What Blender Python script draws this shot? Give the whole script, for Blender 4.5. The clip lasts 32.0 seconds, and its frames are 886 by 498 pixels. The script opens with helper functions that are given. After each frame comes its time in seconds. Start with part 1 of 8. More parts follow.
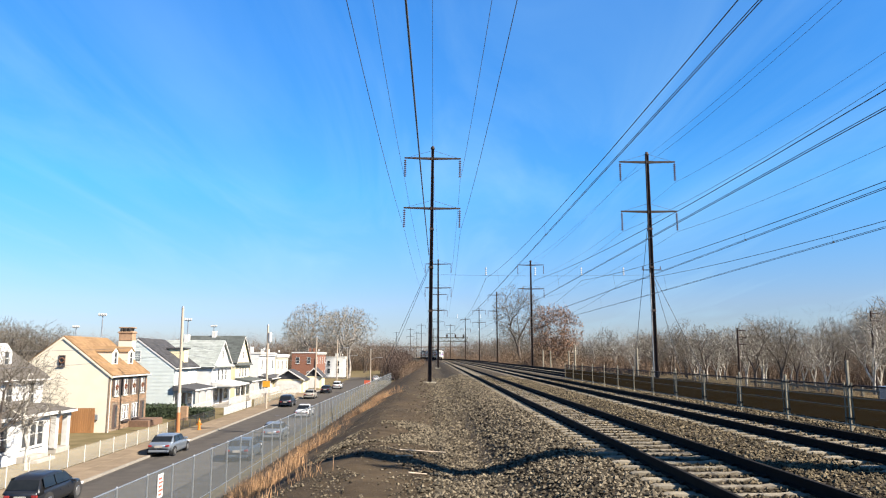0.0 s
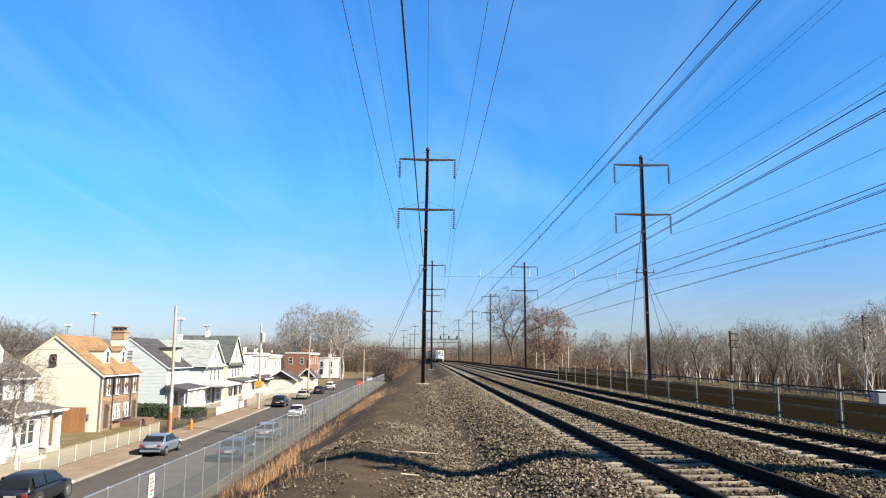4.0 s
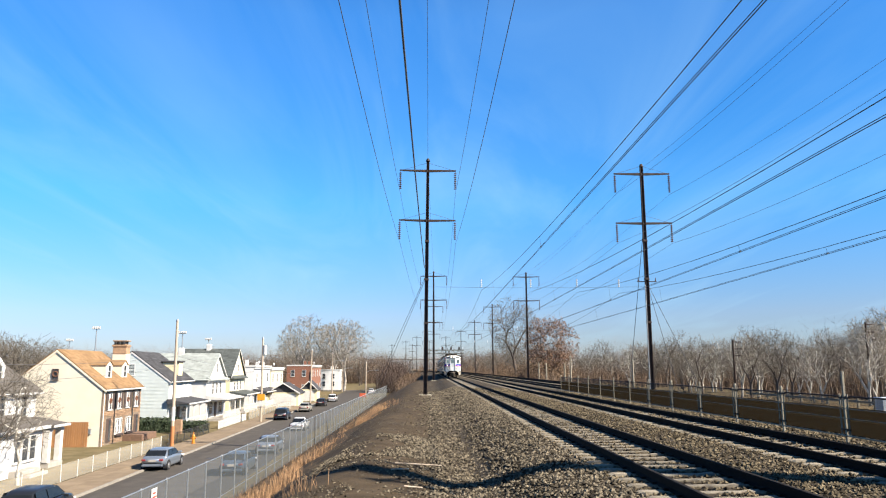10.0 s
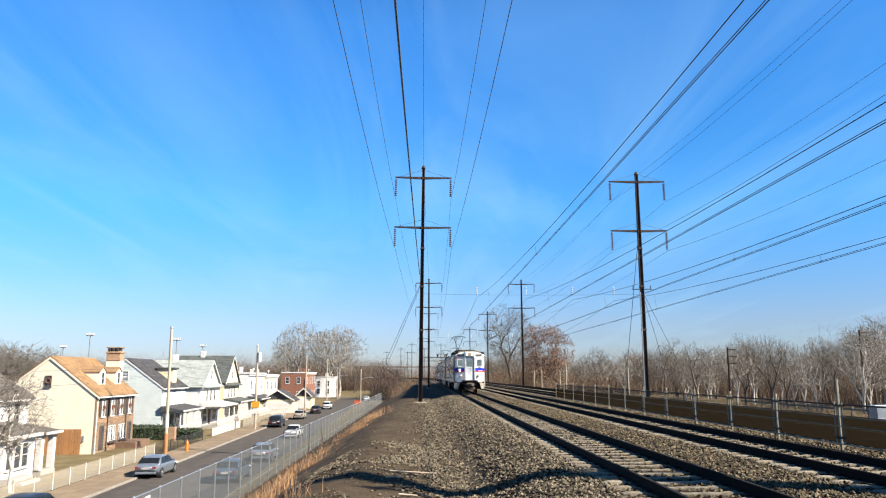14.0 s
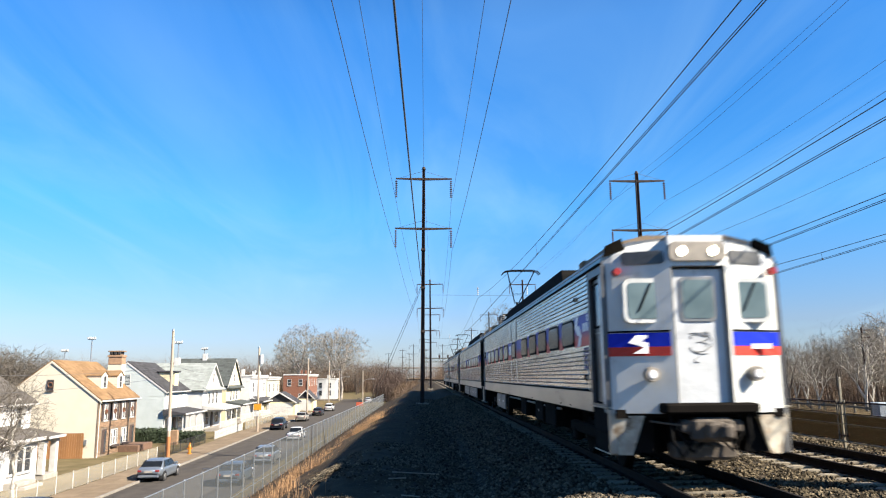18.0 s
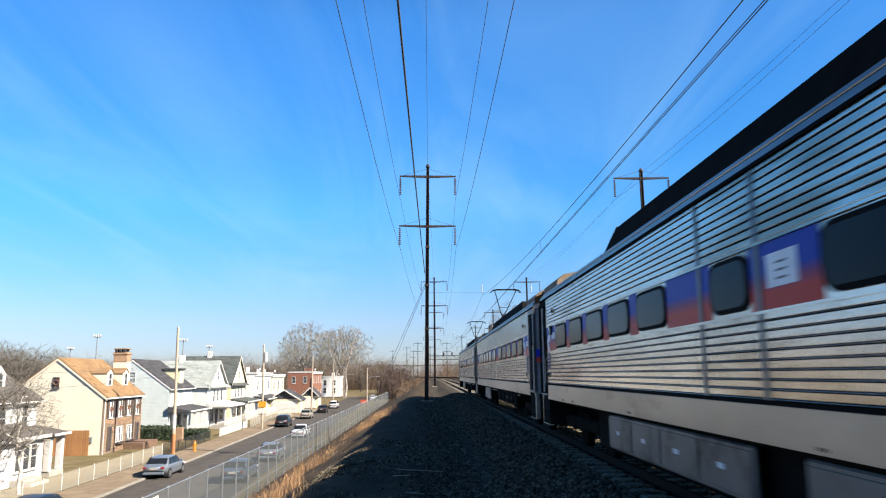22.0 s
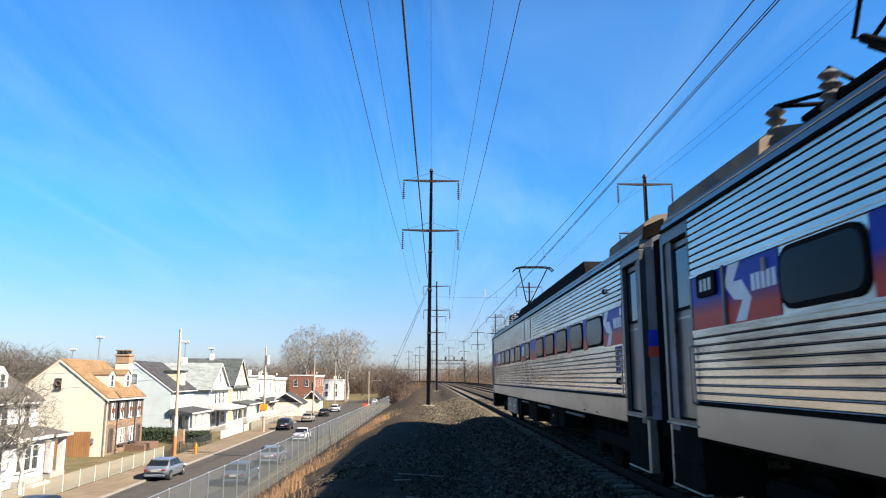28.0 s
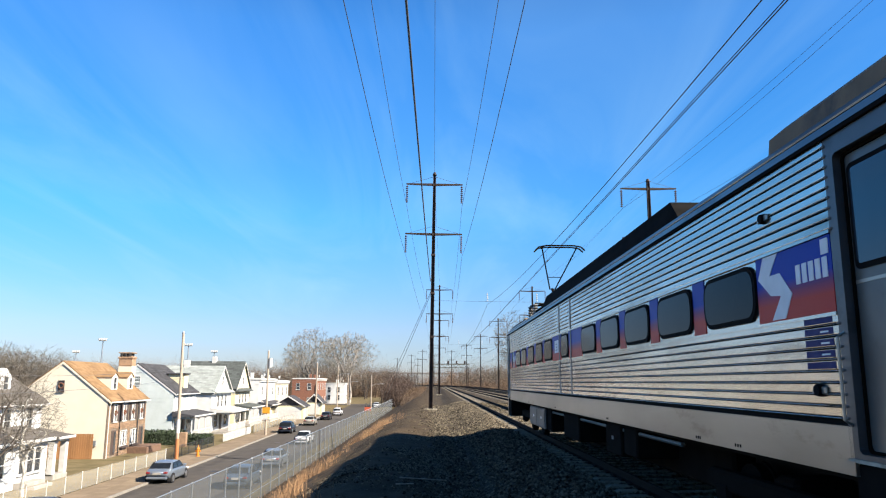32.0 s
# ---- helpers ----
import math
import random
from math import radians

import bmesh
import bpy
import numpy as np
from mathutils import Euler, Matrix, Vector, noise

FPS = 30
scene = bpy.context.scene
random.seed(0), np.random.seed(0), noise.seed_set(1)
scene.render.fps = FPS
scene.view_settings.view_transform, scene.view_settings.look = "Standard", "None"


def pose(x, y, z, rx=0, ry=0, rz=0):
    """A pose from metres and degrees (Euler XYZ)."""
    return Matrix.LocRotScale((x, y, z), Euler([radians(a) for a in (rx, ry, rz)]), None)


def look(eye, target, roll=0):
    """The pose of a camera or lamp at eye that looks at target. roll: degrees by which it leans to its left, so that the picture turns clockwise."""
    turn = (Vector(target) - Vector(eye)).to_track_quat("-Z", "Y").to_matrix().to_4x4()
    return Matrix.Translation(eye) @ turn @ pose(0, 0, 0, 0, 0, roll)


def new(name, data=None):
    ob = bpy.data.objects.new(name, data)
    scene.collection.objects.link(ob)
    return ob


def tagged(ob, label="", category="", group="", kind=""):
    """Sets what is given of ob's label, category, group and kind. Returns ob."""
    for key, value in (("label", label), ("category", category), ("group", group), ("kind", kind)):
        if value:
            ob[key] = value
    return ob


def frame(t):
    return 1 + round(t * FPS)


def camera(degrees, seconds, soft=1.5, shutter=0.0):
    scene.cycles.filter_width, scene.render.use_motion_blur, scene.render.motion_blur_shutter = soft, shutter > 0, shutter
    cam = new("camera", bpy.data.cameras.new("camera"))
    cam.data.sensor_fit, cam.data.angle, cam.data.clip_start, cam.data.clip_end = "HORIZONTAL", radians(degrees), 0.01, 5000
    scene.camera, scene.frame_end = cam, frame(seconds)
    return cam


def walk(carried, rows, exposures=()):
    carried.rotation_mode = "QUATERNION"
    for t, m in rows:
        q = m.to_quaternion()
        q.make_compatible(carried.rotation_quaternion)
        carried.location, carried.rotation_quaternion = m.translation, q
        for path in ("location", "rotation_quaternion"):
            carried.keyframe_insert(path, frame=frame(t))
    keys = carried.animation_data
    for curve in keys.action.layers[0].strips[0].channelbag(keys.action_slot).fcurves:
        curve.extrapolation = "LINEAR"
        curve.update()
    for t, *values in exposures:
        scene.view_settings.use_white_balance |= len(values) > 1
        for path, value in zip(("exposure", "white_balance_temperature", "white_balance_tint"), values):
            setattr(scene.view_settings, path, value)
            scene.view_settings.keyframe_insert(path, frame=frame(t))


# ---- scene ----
# ---- camera ----
EYE = (0.0, 0.0, 1.72)
ROWS = (
    (0.0, 98.335, 0.000, -0.835),
    (0.5, 98.364, -0.121, -0.922),
    (1.0, 98.379, 0.065, -1.220),
    (1.5, 98.344, -0.384, -1.649),
    (2.0, 98.343, -0.271, -1.856),
    (2.5, 98.302, -0.197, -1.583),
    (3.0, 98.525, -0.138, -1.525),
    (3.5, 98.389, -0.386, -1.378),
    (5.5, 98.773, 0.028, -1.215),
    (6.0, 98.788, 0.447, -1.401),
    (6.5, 98.799, 0.562, -1.374),
    (7.0, 99.051, 0.615, -1.294),
    (7.5, 99.352, 0.487, -1.289),
    (8.0, 99.499, 0.346, -1.304),
    (8.5, 99.572, 0.278, -1.313),
    (9.0, 99.522, 0.164, -1.347),
    (9.5, 99.338, 0.196, -1.324),
    (10.0, 99.289, 0.173, -1.175),
    (10.5, 99.296, 0.219, -1.125),
    (11.0, 99.334, 0.157, -1.203),
    (11.5, 99.588, 0.083, -1.300),
    (12.0, 99.714, 0.014, -1.345),
    (12.5, 99.817, 0.013, -1.372),
    (13.0, 99.865, -0.062, -1.463),
    (13.5, 99.914, 0.115, -1.553),
    (14.0, 99.848, 0.093, -1.559),
    (14.5, 100.065, 0.132, -1.561),
    (16.5, 99.961, 0.527, -1.620),
    (17.0, 99.965, 0.549, -1.529),
    (17.5, 99.985, 0.541, -1.447),
    (18.0, 99.920, 0.558, -1.410),
    (18.5, 99.837, 0.486, -1.334),
    (19.0, 99.753, 0.518, -1.291),
    (19.5, 99.651, 0.499, -1.215),
    (20.0, 99.593, 0.567, -1.134),
    (20.5, 99.539, 0.429, -1.100),
    (21.0, 99.559, 0.363, -1.096),
    (21.5, 99.683, 0.394, -1.116),
    (22.0, 99.730, 0.560, -1.084),
    (22.5, 99.747, 0.405, -1.103),
    (23.0, 99.739, 0.556, -1.090),
    (23.5, 99.739, 0.556, -1.090),
    (24.0, 99.767, 0.495, -1.086),
    (24.5, 99.746, 0.466, -1.036),
    (25.0, 99.756, 0.373, -0.993),
    (25.5, 99.687, 0.381, -0.986),
    (27.5, 100.089, -0.113, -0.987),
    (28.0, 100.074, 0.040, -0.943),
    (28.5, 100.096, -0.098, -0.940),
    (29.0, 100.115, -0.224, -0.923),
    (29.5, 100.166, -0.175, -0.883),
    (30.0, 100.227, -0.161, -0.862),
    (30.5, 100.302, -0.188, -0.818),
    (31.0, 100.328, -0.222, -0.803),
    (31.5, 100.337, -0.279, -0.762),
    (32.0, 100.368, -0.207, -0.747),
)
cam = camera(62.6, 32.0, soft=1.15, shutter=0.5)
walk(cam, [(t, pose(*EYE, rx, ry, rz)) for t, rx, ry, rz in ROWS])

# ---- world and sun ----
SUN_AZ, SUN_EL = 25.0, 36.5      # degrees behind the right-hand side, degrees high
to_sun = Vector((math.cos(radians(SUN_AZ)) * math.cos(radians(SUN_EL)), -math.sin(radians(SUN_AZ)) * math.cos(radians(SUN_EL)), math.sin(radians(SUN_EL))))
CLOUD_AT = (1.45, 2.2, 0.0)
world = bpy.data.worlds.new("sky")
scene.world = world
world.use_nodes = True
wn, wl = world.node_tree.nodes, world.node_tree.links
wn.clear()
sky = wn.new("ShaderNodeTexSky")
sky.sky_type, sky.sun_disc = "NISHITA", False
sky.sun_elevation, sky.sun_rotation = radians(SUN_EL), math.atan2(to_sun.x, to_sun.y)
sky.air_density, sky.dust_density, sky.ozone_density = 1.0, 0.2, 3.0
bgn, wout = wn.new("ShaderNodeBackground"), wn.new("ShaderNodeOutputWorld")
bgn.inputs["Strength"].default_value = 0.05
# thin cirrus streaks over the clear sky, combed along the railway's direction on a high flat layer
wtc, wmap, wnoise, wramp = wn.new("ShaderNodeTexCoord"), wn.new("ShaderNodeMapping"), wn.new("ShaderNodeTexNoise"), wn.new("ShaderNodeValToRGB")
wlift, wflat = wn.new("ShaderNodeMath"), wn.new("ShaderNodeVectorMath")
wlift.operation, wflat.operation = "ADD", "DIVIDE"
wlift.inputs[1].default_value = 0.06
wmap.inputs["Scale"].default_value = (1.0, 0.20, 1.0)
wmap.inputs["Location"].default_value = CLOUD_AT
wmap.inputs["Rotation"].default_value = (0, 0, 0.10)
wnoise.inputs["Scale"].default_value, wnoise.inputs["Detail"].default_value, wnoise.inputs["Roughness"].default_value = 1.6, 6.0, 0.55
wnoise.inputs["Distortion"].default_value = 0.9
wramp.color_ramp.elements[0].position, wramp.color_ramp.elements[1].position = 0.45, 0.80
wramp.color_ramp.elements[1].color = (0.33, 0.33, 0.33, 1)
wmix = wn.new("ShaderNodeMix")
wmix.data_type = "RGBA"
wtint = wn.new("ShaderNodeMix")
wtint.data_type, wtint.blend_type = "RGBA", "MULTIPLY"
wtint.inputs["Factor"].default_value = 1.0
wsep, wgrad = wn.new("ShaderNodeSeparateXYZ"), wn.new("ShaderNodeValToRGB")
wl.new(wtc.outputs["Generated"], wsep.inputs[0])
wl.new(wsep.outputs["Z"], wgrad.inputs["Fac"])
# clear winter air: pale haze low down, deep blue higher up
for i, (at, col) in enumerate(((0.0, (0.47, 0.50, 0.68)), (0.07, (0.56, 0.64, 0.86)), (0.22, (0.35, 0.91, 1.32)), (0.45, (0.27, 0.93, 1.52)), (0.70, (0.12, 0.38, 0.69)), (1.0, (0.07, 0.24, 0.46)))):
    el = wgrad.color_ramp.elements[i] if i < 2 else wgrad.color_ramp.elements.new(at)
    el.position, el.color = at, (*col, 1)
wl.new(wgrad.outputs["Color"], wtint.inputs[7])
wl.new(wsep.outputs["Z"], wlift.inputs[0])
wl.new(wtc.outputs["Generated"], wflat.inputs[0])
wl.new(wlift.outputs[0], wflat.inputs[1])
wl.new(wflat.outputs["Vector"], wmap.inputs["Vector"])
wl.new(wmap.outputs["Vector"], wnoise.inputs["Vector"])
wl.new(wnoise.outputs["Fac"], wramp.inputs["Fac"])
# a broad thin veil of the same cloud above the line of the railway
wpos, wspan, wveil, wsoft, wadd = wn.new("ShaderNodeSeparateXYZ"), wn.new("ShaderNodeMapRange"), wn.new("ShaderNodeValToRGB"), wn.new("ShaderNodeMath"), wn.new("ShaderNodeMath")
wl.new(wflat.outputs["Vector"], wpos.inputs[0])
wspan.inputs["From Min"].default_value, wspan.inputs["From Max"].default_value = -1.6, 1.2
for i, (at, v) in enumerate(((0.0, 0.0), (0.58, 0.10), (0.98, 0.0))):
    el = wveil.color_ramp.elements[i] if i < 2 else wveil.color_ramp.elements.new(at)
    el.position, el.color = at, (v, v, v, 1)
wveil.color_ramp.interpolation = "EASE"
wl.new(wpos.outputs["X"], wspan.inputs["Value"])
wl.new(wspan.outputs["Result"], wveil.inputs["Fac"])
wsoft.operation, wadd.operation = "MULTIPLY", "ADD"
wl.new(wveil.outputs["Color"], wsoft.inputs[0])
wl.new(wnoise.outputs["Fac"], wsoft.inputs[1])
wl.new(wramp.outputs["Color"], wadd.inputs[0])
wl.new(wsoft.outputs[0], wadd.inputs[1])
wl.new(sky.outputs["Color"], wtint.inputs[6])
# the clear sky is deepest at right angles to the sun
wdeep, wturn, wside = wn.new("ShaderNodeMix"), wn.new("ShaderNodeMapRange"), wn.new("ShaderNodeValToRGB")
wdeep.data_type, wdeep.blend_type = "RGBA", "MULTIPLY"
wdeep.inputs["Factor"].default_value = 1.0
wturn.inputs["From Min"].default_value, wturn.inputs["From Max"].default_value = -1.0, 1.0
for i, (at, v) in enumerate(((0.0, 1.0), (0.42, 1.06), (0.76, 0.91), (1.0, 0.93))):
    el = wside.color_ramp.elements[i] if i < 2 else wside.color_ramp.elements.new(at)
    el.position, el.color = at, (v, v, v, 1)
wside.color_ramp.interpolation = "EASE"
wl.new(wsep.outputs["X"], wturn.inputs["Value"])
wl.new(wturn.outputs["Result"], wside.inputs["Fac"])
wl.new(wtint.outputs[2], wdeep.inputs[6])
wl.new(wside.outputs["Color"], wdeep.inputs[7])
wl.new(wdeep.outputs[2], wmix.inputs[6])
wlow, wmul = wn.new("ShaderNodeValToRGB"), wn.new("ShaderNodeMath")
for i, (at, v) in enumerate(((0.02, 0.5), (0.10, 1.0), (0.30, 0.9), (0.55, 0.4))):
    el = wlow.color_ramp.elements[i] if i < 2 else wlow.color_ramp.elements.new(at)
    el.position, el.color = at, (v, v, v, 1)
wmul.operation = "MULTIPLY"
wl.new(wsep.outputs["Z"], wlow.inputs["Fac"])
wl.new(wadd.outputs[0], wmul.inputs[0])
wl.new(wlow.outputs["Color"], wmul.inputs[1])
wl.new(wmul.outputs[0], wmix.inputs["Factor"])
wmix.inputs[7].default_value = (3.1, 4.95, 6.2, 1)
wl.new(wmix.outputs[2], bgn.inputs["Color"])
wl.new(bgn.outputs["Background"], wout.inputs["Surface"])

sun = new("sun", bpy.data.lights.new("sun", "SUN"))
sun.data.energy, sun.data.angle, sun.data.color = 5.0, radians(0.55), (1.0, 0.90, 0.77)
sun.matrix_world = look((0, 0, 60), Vector((0, 0, 60)) - to_sun)
scene.view_settings.exposure = 1.80

# ---- materials ----


def material(name, colour, rough=0.8, metal=0.0, second=None, scale=4.0, detail=5.0, bump=0.0, bump_scale=40.0, spread=0.0, stretch=(1, 1, 1), wear=None, wear_at=0.62, wear_scale=1.2, contrast=(0.35, 0.65), spec=0.5):
    """A surface: two tones in noise, finer relief, worn patches, and a shade of its own for each object."""
    m = bpy.data.materials.new(name)
    m.use_nodes = True
    n, l = m.node_tree.nodes, m.node_tree.links
    b = n["Principled BSDF"]
    b.inputs["Roughness"].default_value, b.inputs["Metallic"].default_value = rough, metal
    b.inputs["Specular IOR Level"].default_value = spec
    tc, mp = n.new("ShaderNodeTexCoord"), n.new("ShaderNodeMapping")
    mp.inputs["Scale"].default_value = stretch
    l.new(tc.outputs["Object"], mp.inputs["Vector"])
    second = second or tuple(c * 0.8 for c in colour)
    nz = n.new("ShaderNodeTexNoise")
    nz.inputs["Scale"].default_value, nz.inputs["Detail"].default_value = scale, detail
    l.new(mp.outputs["Vector"], nz.inputs["Vector"])
    mr = n.new("ShaderNodeMapRange")
    mr.inputs["From Min"].default_value, mr.inputs["From Max"].default_value = contrast
    l.new(nz.outputs["Fac"], mr.inputs["Value"])
    mx = n.new("ShaderNodeMix")
    mx.data_type = "RGBA"
    mx.inputs[6].default_value, mx.inputs[7].default_value = (*colour, 1), (*second, 1)
    l.new(mr.outputs["Result"], mx.inputs["Factor"])
    out = mx.outputs[2]
    if wear:
        n2, r2, m2 = n.new("ShaderNodeTexNoise"), n.new("ShaderNodeMapRange"), n.new("ShaderNodeMix")
        n2.inputs["Scale"].default_value, n2.inputs["Detail"].default_value, n2.inputs["Roughness"].default_value = wear_scale, 8.0, 0.65
        l.new(mp.outputs["Vector"], n2.inputs["Vector"])
        r2.inputs["From Min"].default_value, r2.inputs["From Max"].default_value = wear_at - 0.06, wear_at + 0.08
        l.new(n2.outputs["Fac"], r2.inputs["Value"])
        m2.data_type = "RGBA"
        m2.inputs[7].default_value = (*wear, 1)
        l.new(r2.outputs["Result"], m2.inputs["Factor"])
        l.new(out, m2.inputs[6])
        out = m2.outputs[2]
    if spread:
        oi, hs, mm = n.new("ShaderNodeObjectInfo"), n.new("ShaderNodeHueSaturation"), n.new("ShaderNodeMapRange")
        mm.inputs["To Min"].default_value, mm.inputs["To Max"].default_value = 1 - spread, 1 + spread
        l.new(oi.outputs["Random"], mm.inputs["Value"])
        l.new(mm.outputs["Result"], hs.inputs["Value"])
        l.new(out, hs.inputs["Color"])
        out = hs.outputs["Color"]
    l.new(out, b.inputs["Base Color"])
    if bump:
        n3, bp = n.new("ShaderNodeTexNoise"), n.new("ShaderNodeBump")
        n3.inputs["Scale"].default_value, n3.inputs["Detail"].default_value = bump_scale, 4.0
        l.new(mp.outputs["Vector"], n3.inputs["Vector"])
        bp.inputs["Strength"].default_value, bp.inputs["Distance"].default_value = min(1.0, bump * 4), 0.05 * bump
        l.new(n3.outputs["Fac"], bp.inputs["Height"])
        l.new(bp.outputs["Normal"], b.inputs["Normal"])
    return m


def glow(name, colour, strength):
    m = material(name, colour)
    b = m.node_tree.nodes["Principled BSDF"]
    b.inputs["Emission Color"].default_value, b.inputs["Emission Strength"].default_value = (*colour, 1), strength
    return m


def island_shades(m, low=0.6, high=1.35):
    """Gives each loose piece of a joined mesh a shade of its own."""
    n, l = m.node_tree.nodes, m.node_tree.links
    b = n["Principled BSDF"]
    src = b.inputs["Base Color"].links[0].from_socket
    g, hs, mm = n.new("ShaderNodeNewGeometry"), n.new("ShaderNodeHueSaturation"), n.new("ShaderNodeMapRange")
    mm.inputs["To Min"].default_value, mm.inputs["To Max"].default_value = low, high
    l.new(g.outputs["Random Per Island"], mm.inputs["Value"])
    l.new(mm.outputs["Result"], hs.inputs["Value"])
    l.new(src, hs.inputs["Color"])
    l.new(hs.outputs["Color"], b.inputs["Base Color"])
    return m


def see_through(name, colour, share, rough=0.6):
    """A fine net or screen: part surface, part holes."""
    m = material(name, colour, rough)
    n, l = m.node_tree.nodes, m.node_tree.links
    mix, tr = n.new("ShaderNodeMixShader"), n.new("ShaderNodeBsdfTransparent")
    mix.inputs["Fac"].default_value = share
    l.new(tr.outputs[0], mix.inputs[1])
    l.new(n["Principled BSDF"].outputs[0], mix.inputs[2])
    l.new(mix.outputs[0], n["Material Output"].inputs["Surface"])
    return m


M_BALLAST = material("ballast", (0.05382, 0.04306, 0.02797), 0.95, second=(0.023, 0.01794, 0.01362), scale=9.0, bump=0.6, bump_scale=16.0, wear=(0.1224, 0.1003, 0.07176), wear_at=0.60, wear_scale=14.0, spec=0.08)
M_STONE = island_shades(material("ballast_stone", (0.1049, 0.0874, 0.06072), 0.9, second=(0.03956, 0.03312, 0.02392), scale=20.0, spec=0.08), 0.10, 2.15)
M_STONEB = island_shades(material("rusty_ballast_stone", (0.096, 0.077, 0.048), 0.9, second=(0.040, 0.032, 0.021), scale=20.0, spec=0.08), 0.10, 2.1)
M_DIRT = material("dirt", (0.06192, 0.04508, 0.02677), 0.98, second=(0.03524, 0.02604, 0.0161), scale=1.5, bump=0.6, bump_scale=18.0, wear=(0.07388, 0.0563, 0.03864), wear_at=0.64, wear_scale=9.0, spec=0.1)
M_GRASSDRY = material("dry_grass_ground", (0.107, 0.0726, 0.0396), 0.98, second=(0.0495, 0.0371, 0.0231), scale=1.6, bump=0.6, bump_scale=12.0, wear=(0.165, 0.115, 0.0619), wear_at=0.62, wear_scale=5.0, spec=0.1)
M_LAWN = material("lawn", (0.0957, 0.0779, 0.0383), 0.98, second=(0.139, 0.109, 0.0594), scale=0.7, bump=0.3, bump_scale=20.0, spec=0.08)
M_FIELD = material("tan_winter_grass", (0.185, 0.140, 0.078), 0.98, second=(0.115, 0.090, 0.050), scale=0.5, bump=0.3, bump_scale=12.0, wear=(0.08, 0.07, 0.04), wear_at=0.6, wear_scale=0.4, spec=0.08)
M_ASPHALT = material("asphalt", (0.0713, 0.064, 0.0561), 0.92, second=(0.0528, 0.0475, 0.0422), scale=0.9, bump=0.15, bump_scale=60.0, wear=(0.066, 0.0627, 0.0594), wear_at=0.62, wear_scale=0.6, spec=0.08)
M_PAVING = material("paving", (0.183, 0.141, 0.0966), 0.92, second=(0.144, 0.111, 0.0776), scale=1.3, bump=0.12, bump_scale=30.0, spread=0.12, spec=0.08)
M_KERB = material("kerb_stone", (0.198, 0.178, 0.149), 0.9, second=(0.149, 0.134, 0.114), scale=3.0, bump=0.1)
M_RAILSIDE = material("rail_rust", (0.0106, 0.00792, 0.0066), 0.85, second=(0.0066, 0.00528, 0.00462), scale=5.0, bump=0.1, spec=0.08)
M_RAILTOP = material("rail_head_steel", (0.0231, 0.0205, 0.0191), 0.8, 0.0, second=(0.0145, 0.0132, 0.0119), scale=12.0, stretch=(1, 0.1, 1), spec=0.03)
M_SLEEPER = material("concrete_sleeper", (0.217, 0.191, 0.144), 0.9, second=(0.16, 0.14, 0.109), scale=6.0, bump=0.15, bump_scale=50.0, spread=0.16, wear=(0.0892, 0.0701, 0.051), wear_at=0.60, wear_scale=4.0, spec=0.08)
M_POLE = material("rusted_steel_pole", (0.0449, 0.0303, 0.0247), 0.7, second=(0.0247, 0.019, 0.0168), scale=2.5, bump=0.1, wear=(0.0842, 0.0471, 0.0314), wear_at=0.64, wear_scale=2.0, spec=0.15)
M_WIRE = material("weathered_wire", (0.05, 0.055, 0.06), 0.6)
M_INSUL = material("brown_porcelain", (0.075, 0.045, 0.04), 0.2, second=(0.05, 0.035, 0.033))
M_INSULW = material("pale_porcelain", (0.36, 0.37, 0.38), 0.3, second=(0.28, 0.29, 0.31))
M_GALV = material("galvanised_steel", (0.336, 0.352, 0.36), 0.42, 0.7, second=(0.272, 0.288, 0.296), scale=8.0)
M_POST = material("weathered_post", (0.224, 0.198, 0.139), 0.7, second=(0.139, 0.125, 0.0924), scale=6.0, spread=0.15)
M_SCREEN = see_through("dark_screen_mesh", (0.046, 0.033, 0.0185), 0.86, 0.95)
M_SCREEN.node_tree.nodes["Principled BSDF"].inputs["Specular IOR Level"].default_value = 0.03
def backlit(m, colour, share):
    """Lets part of the light from behind through a thin screen."""
    n, l = m.node_tree.nodes, m.node_tree.links
    mix, tl = n.new("ShaderNodeMixShader"), n.new("ShaderNodeBsdfTranslucent")
    tl.inputs["Color"].default_value = (*colour, 1)
    mix.inputs["Fac"].default_value = share
    l.new(n["Principled BSDF"].outputs[0], mix.inputs[1])
    l.new(tl.outputs[0], mix.inputs[2])
    l.new(mix.outputs[0], n["Mix Shader"].inputs[2])


backlit(M_SCREEN, (0.056, 0.040, 0.021), 0.4)
M_CHAIN = see_through("chain_link", (0.11, 0.125, 0.135), 0.36)
M_YARDNET = see_through("yard_net", (0.40, 0.37, 0.31), 0.36)

# ---- building helpers ----


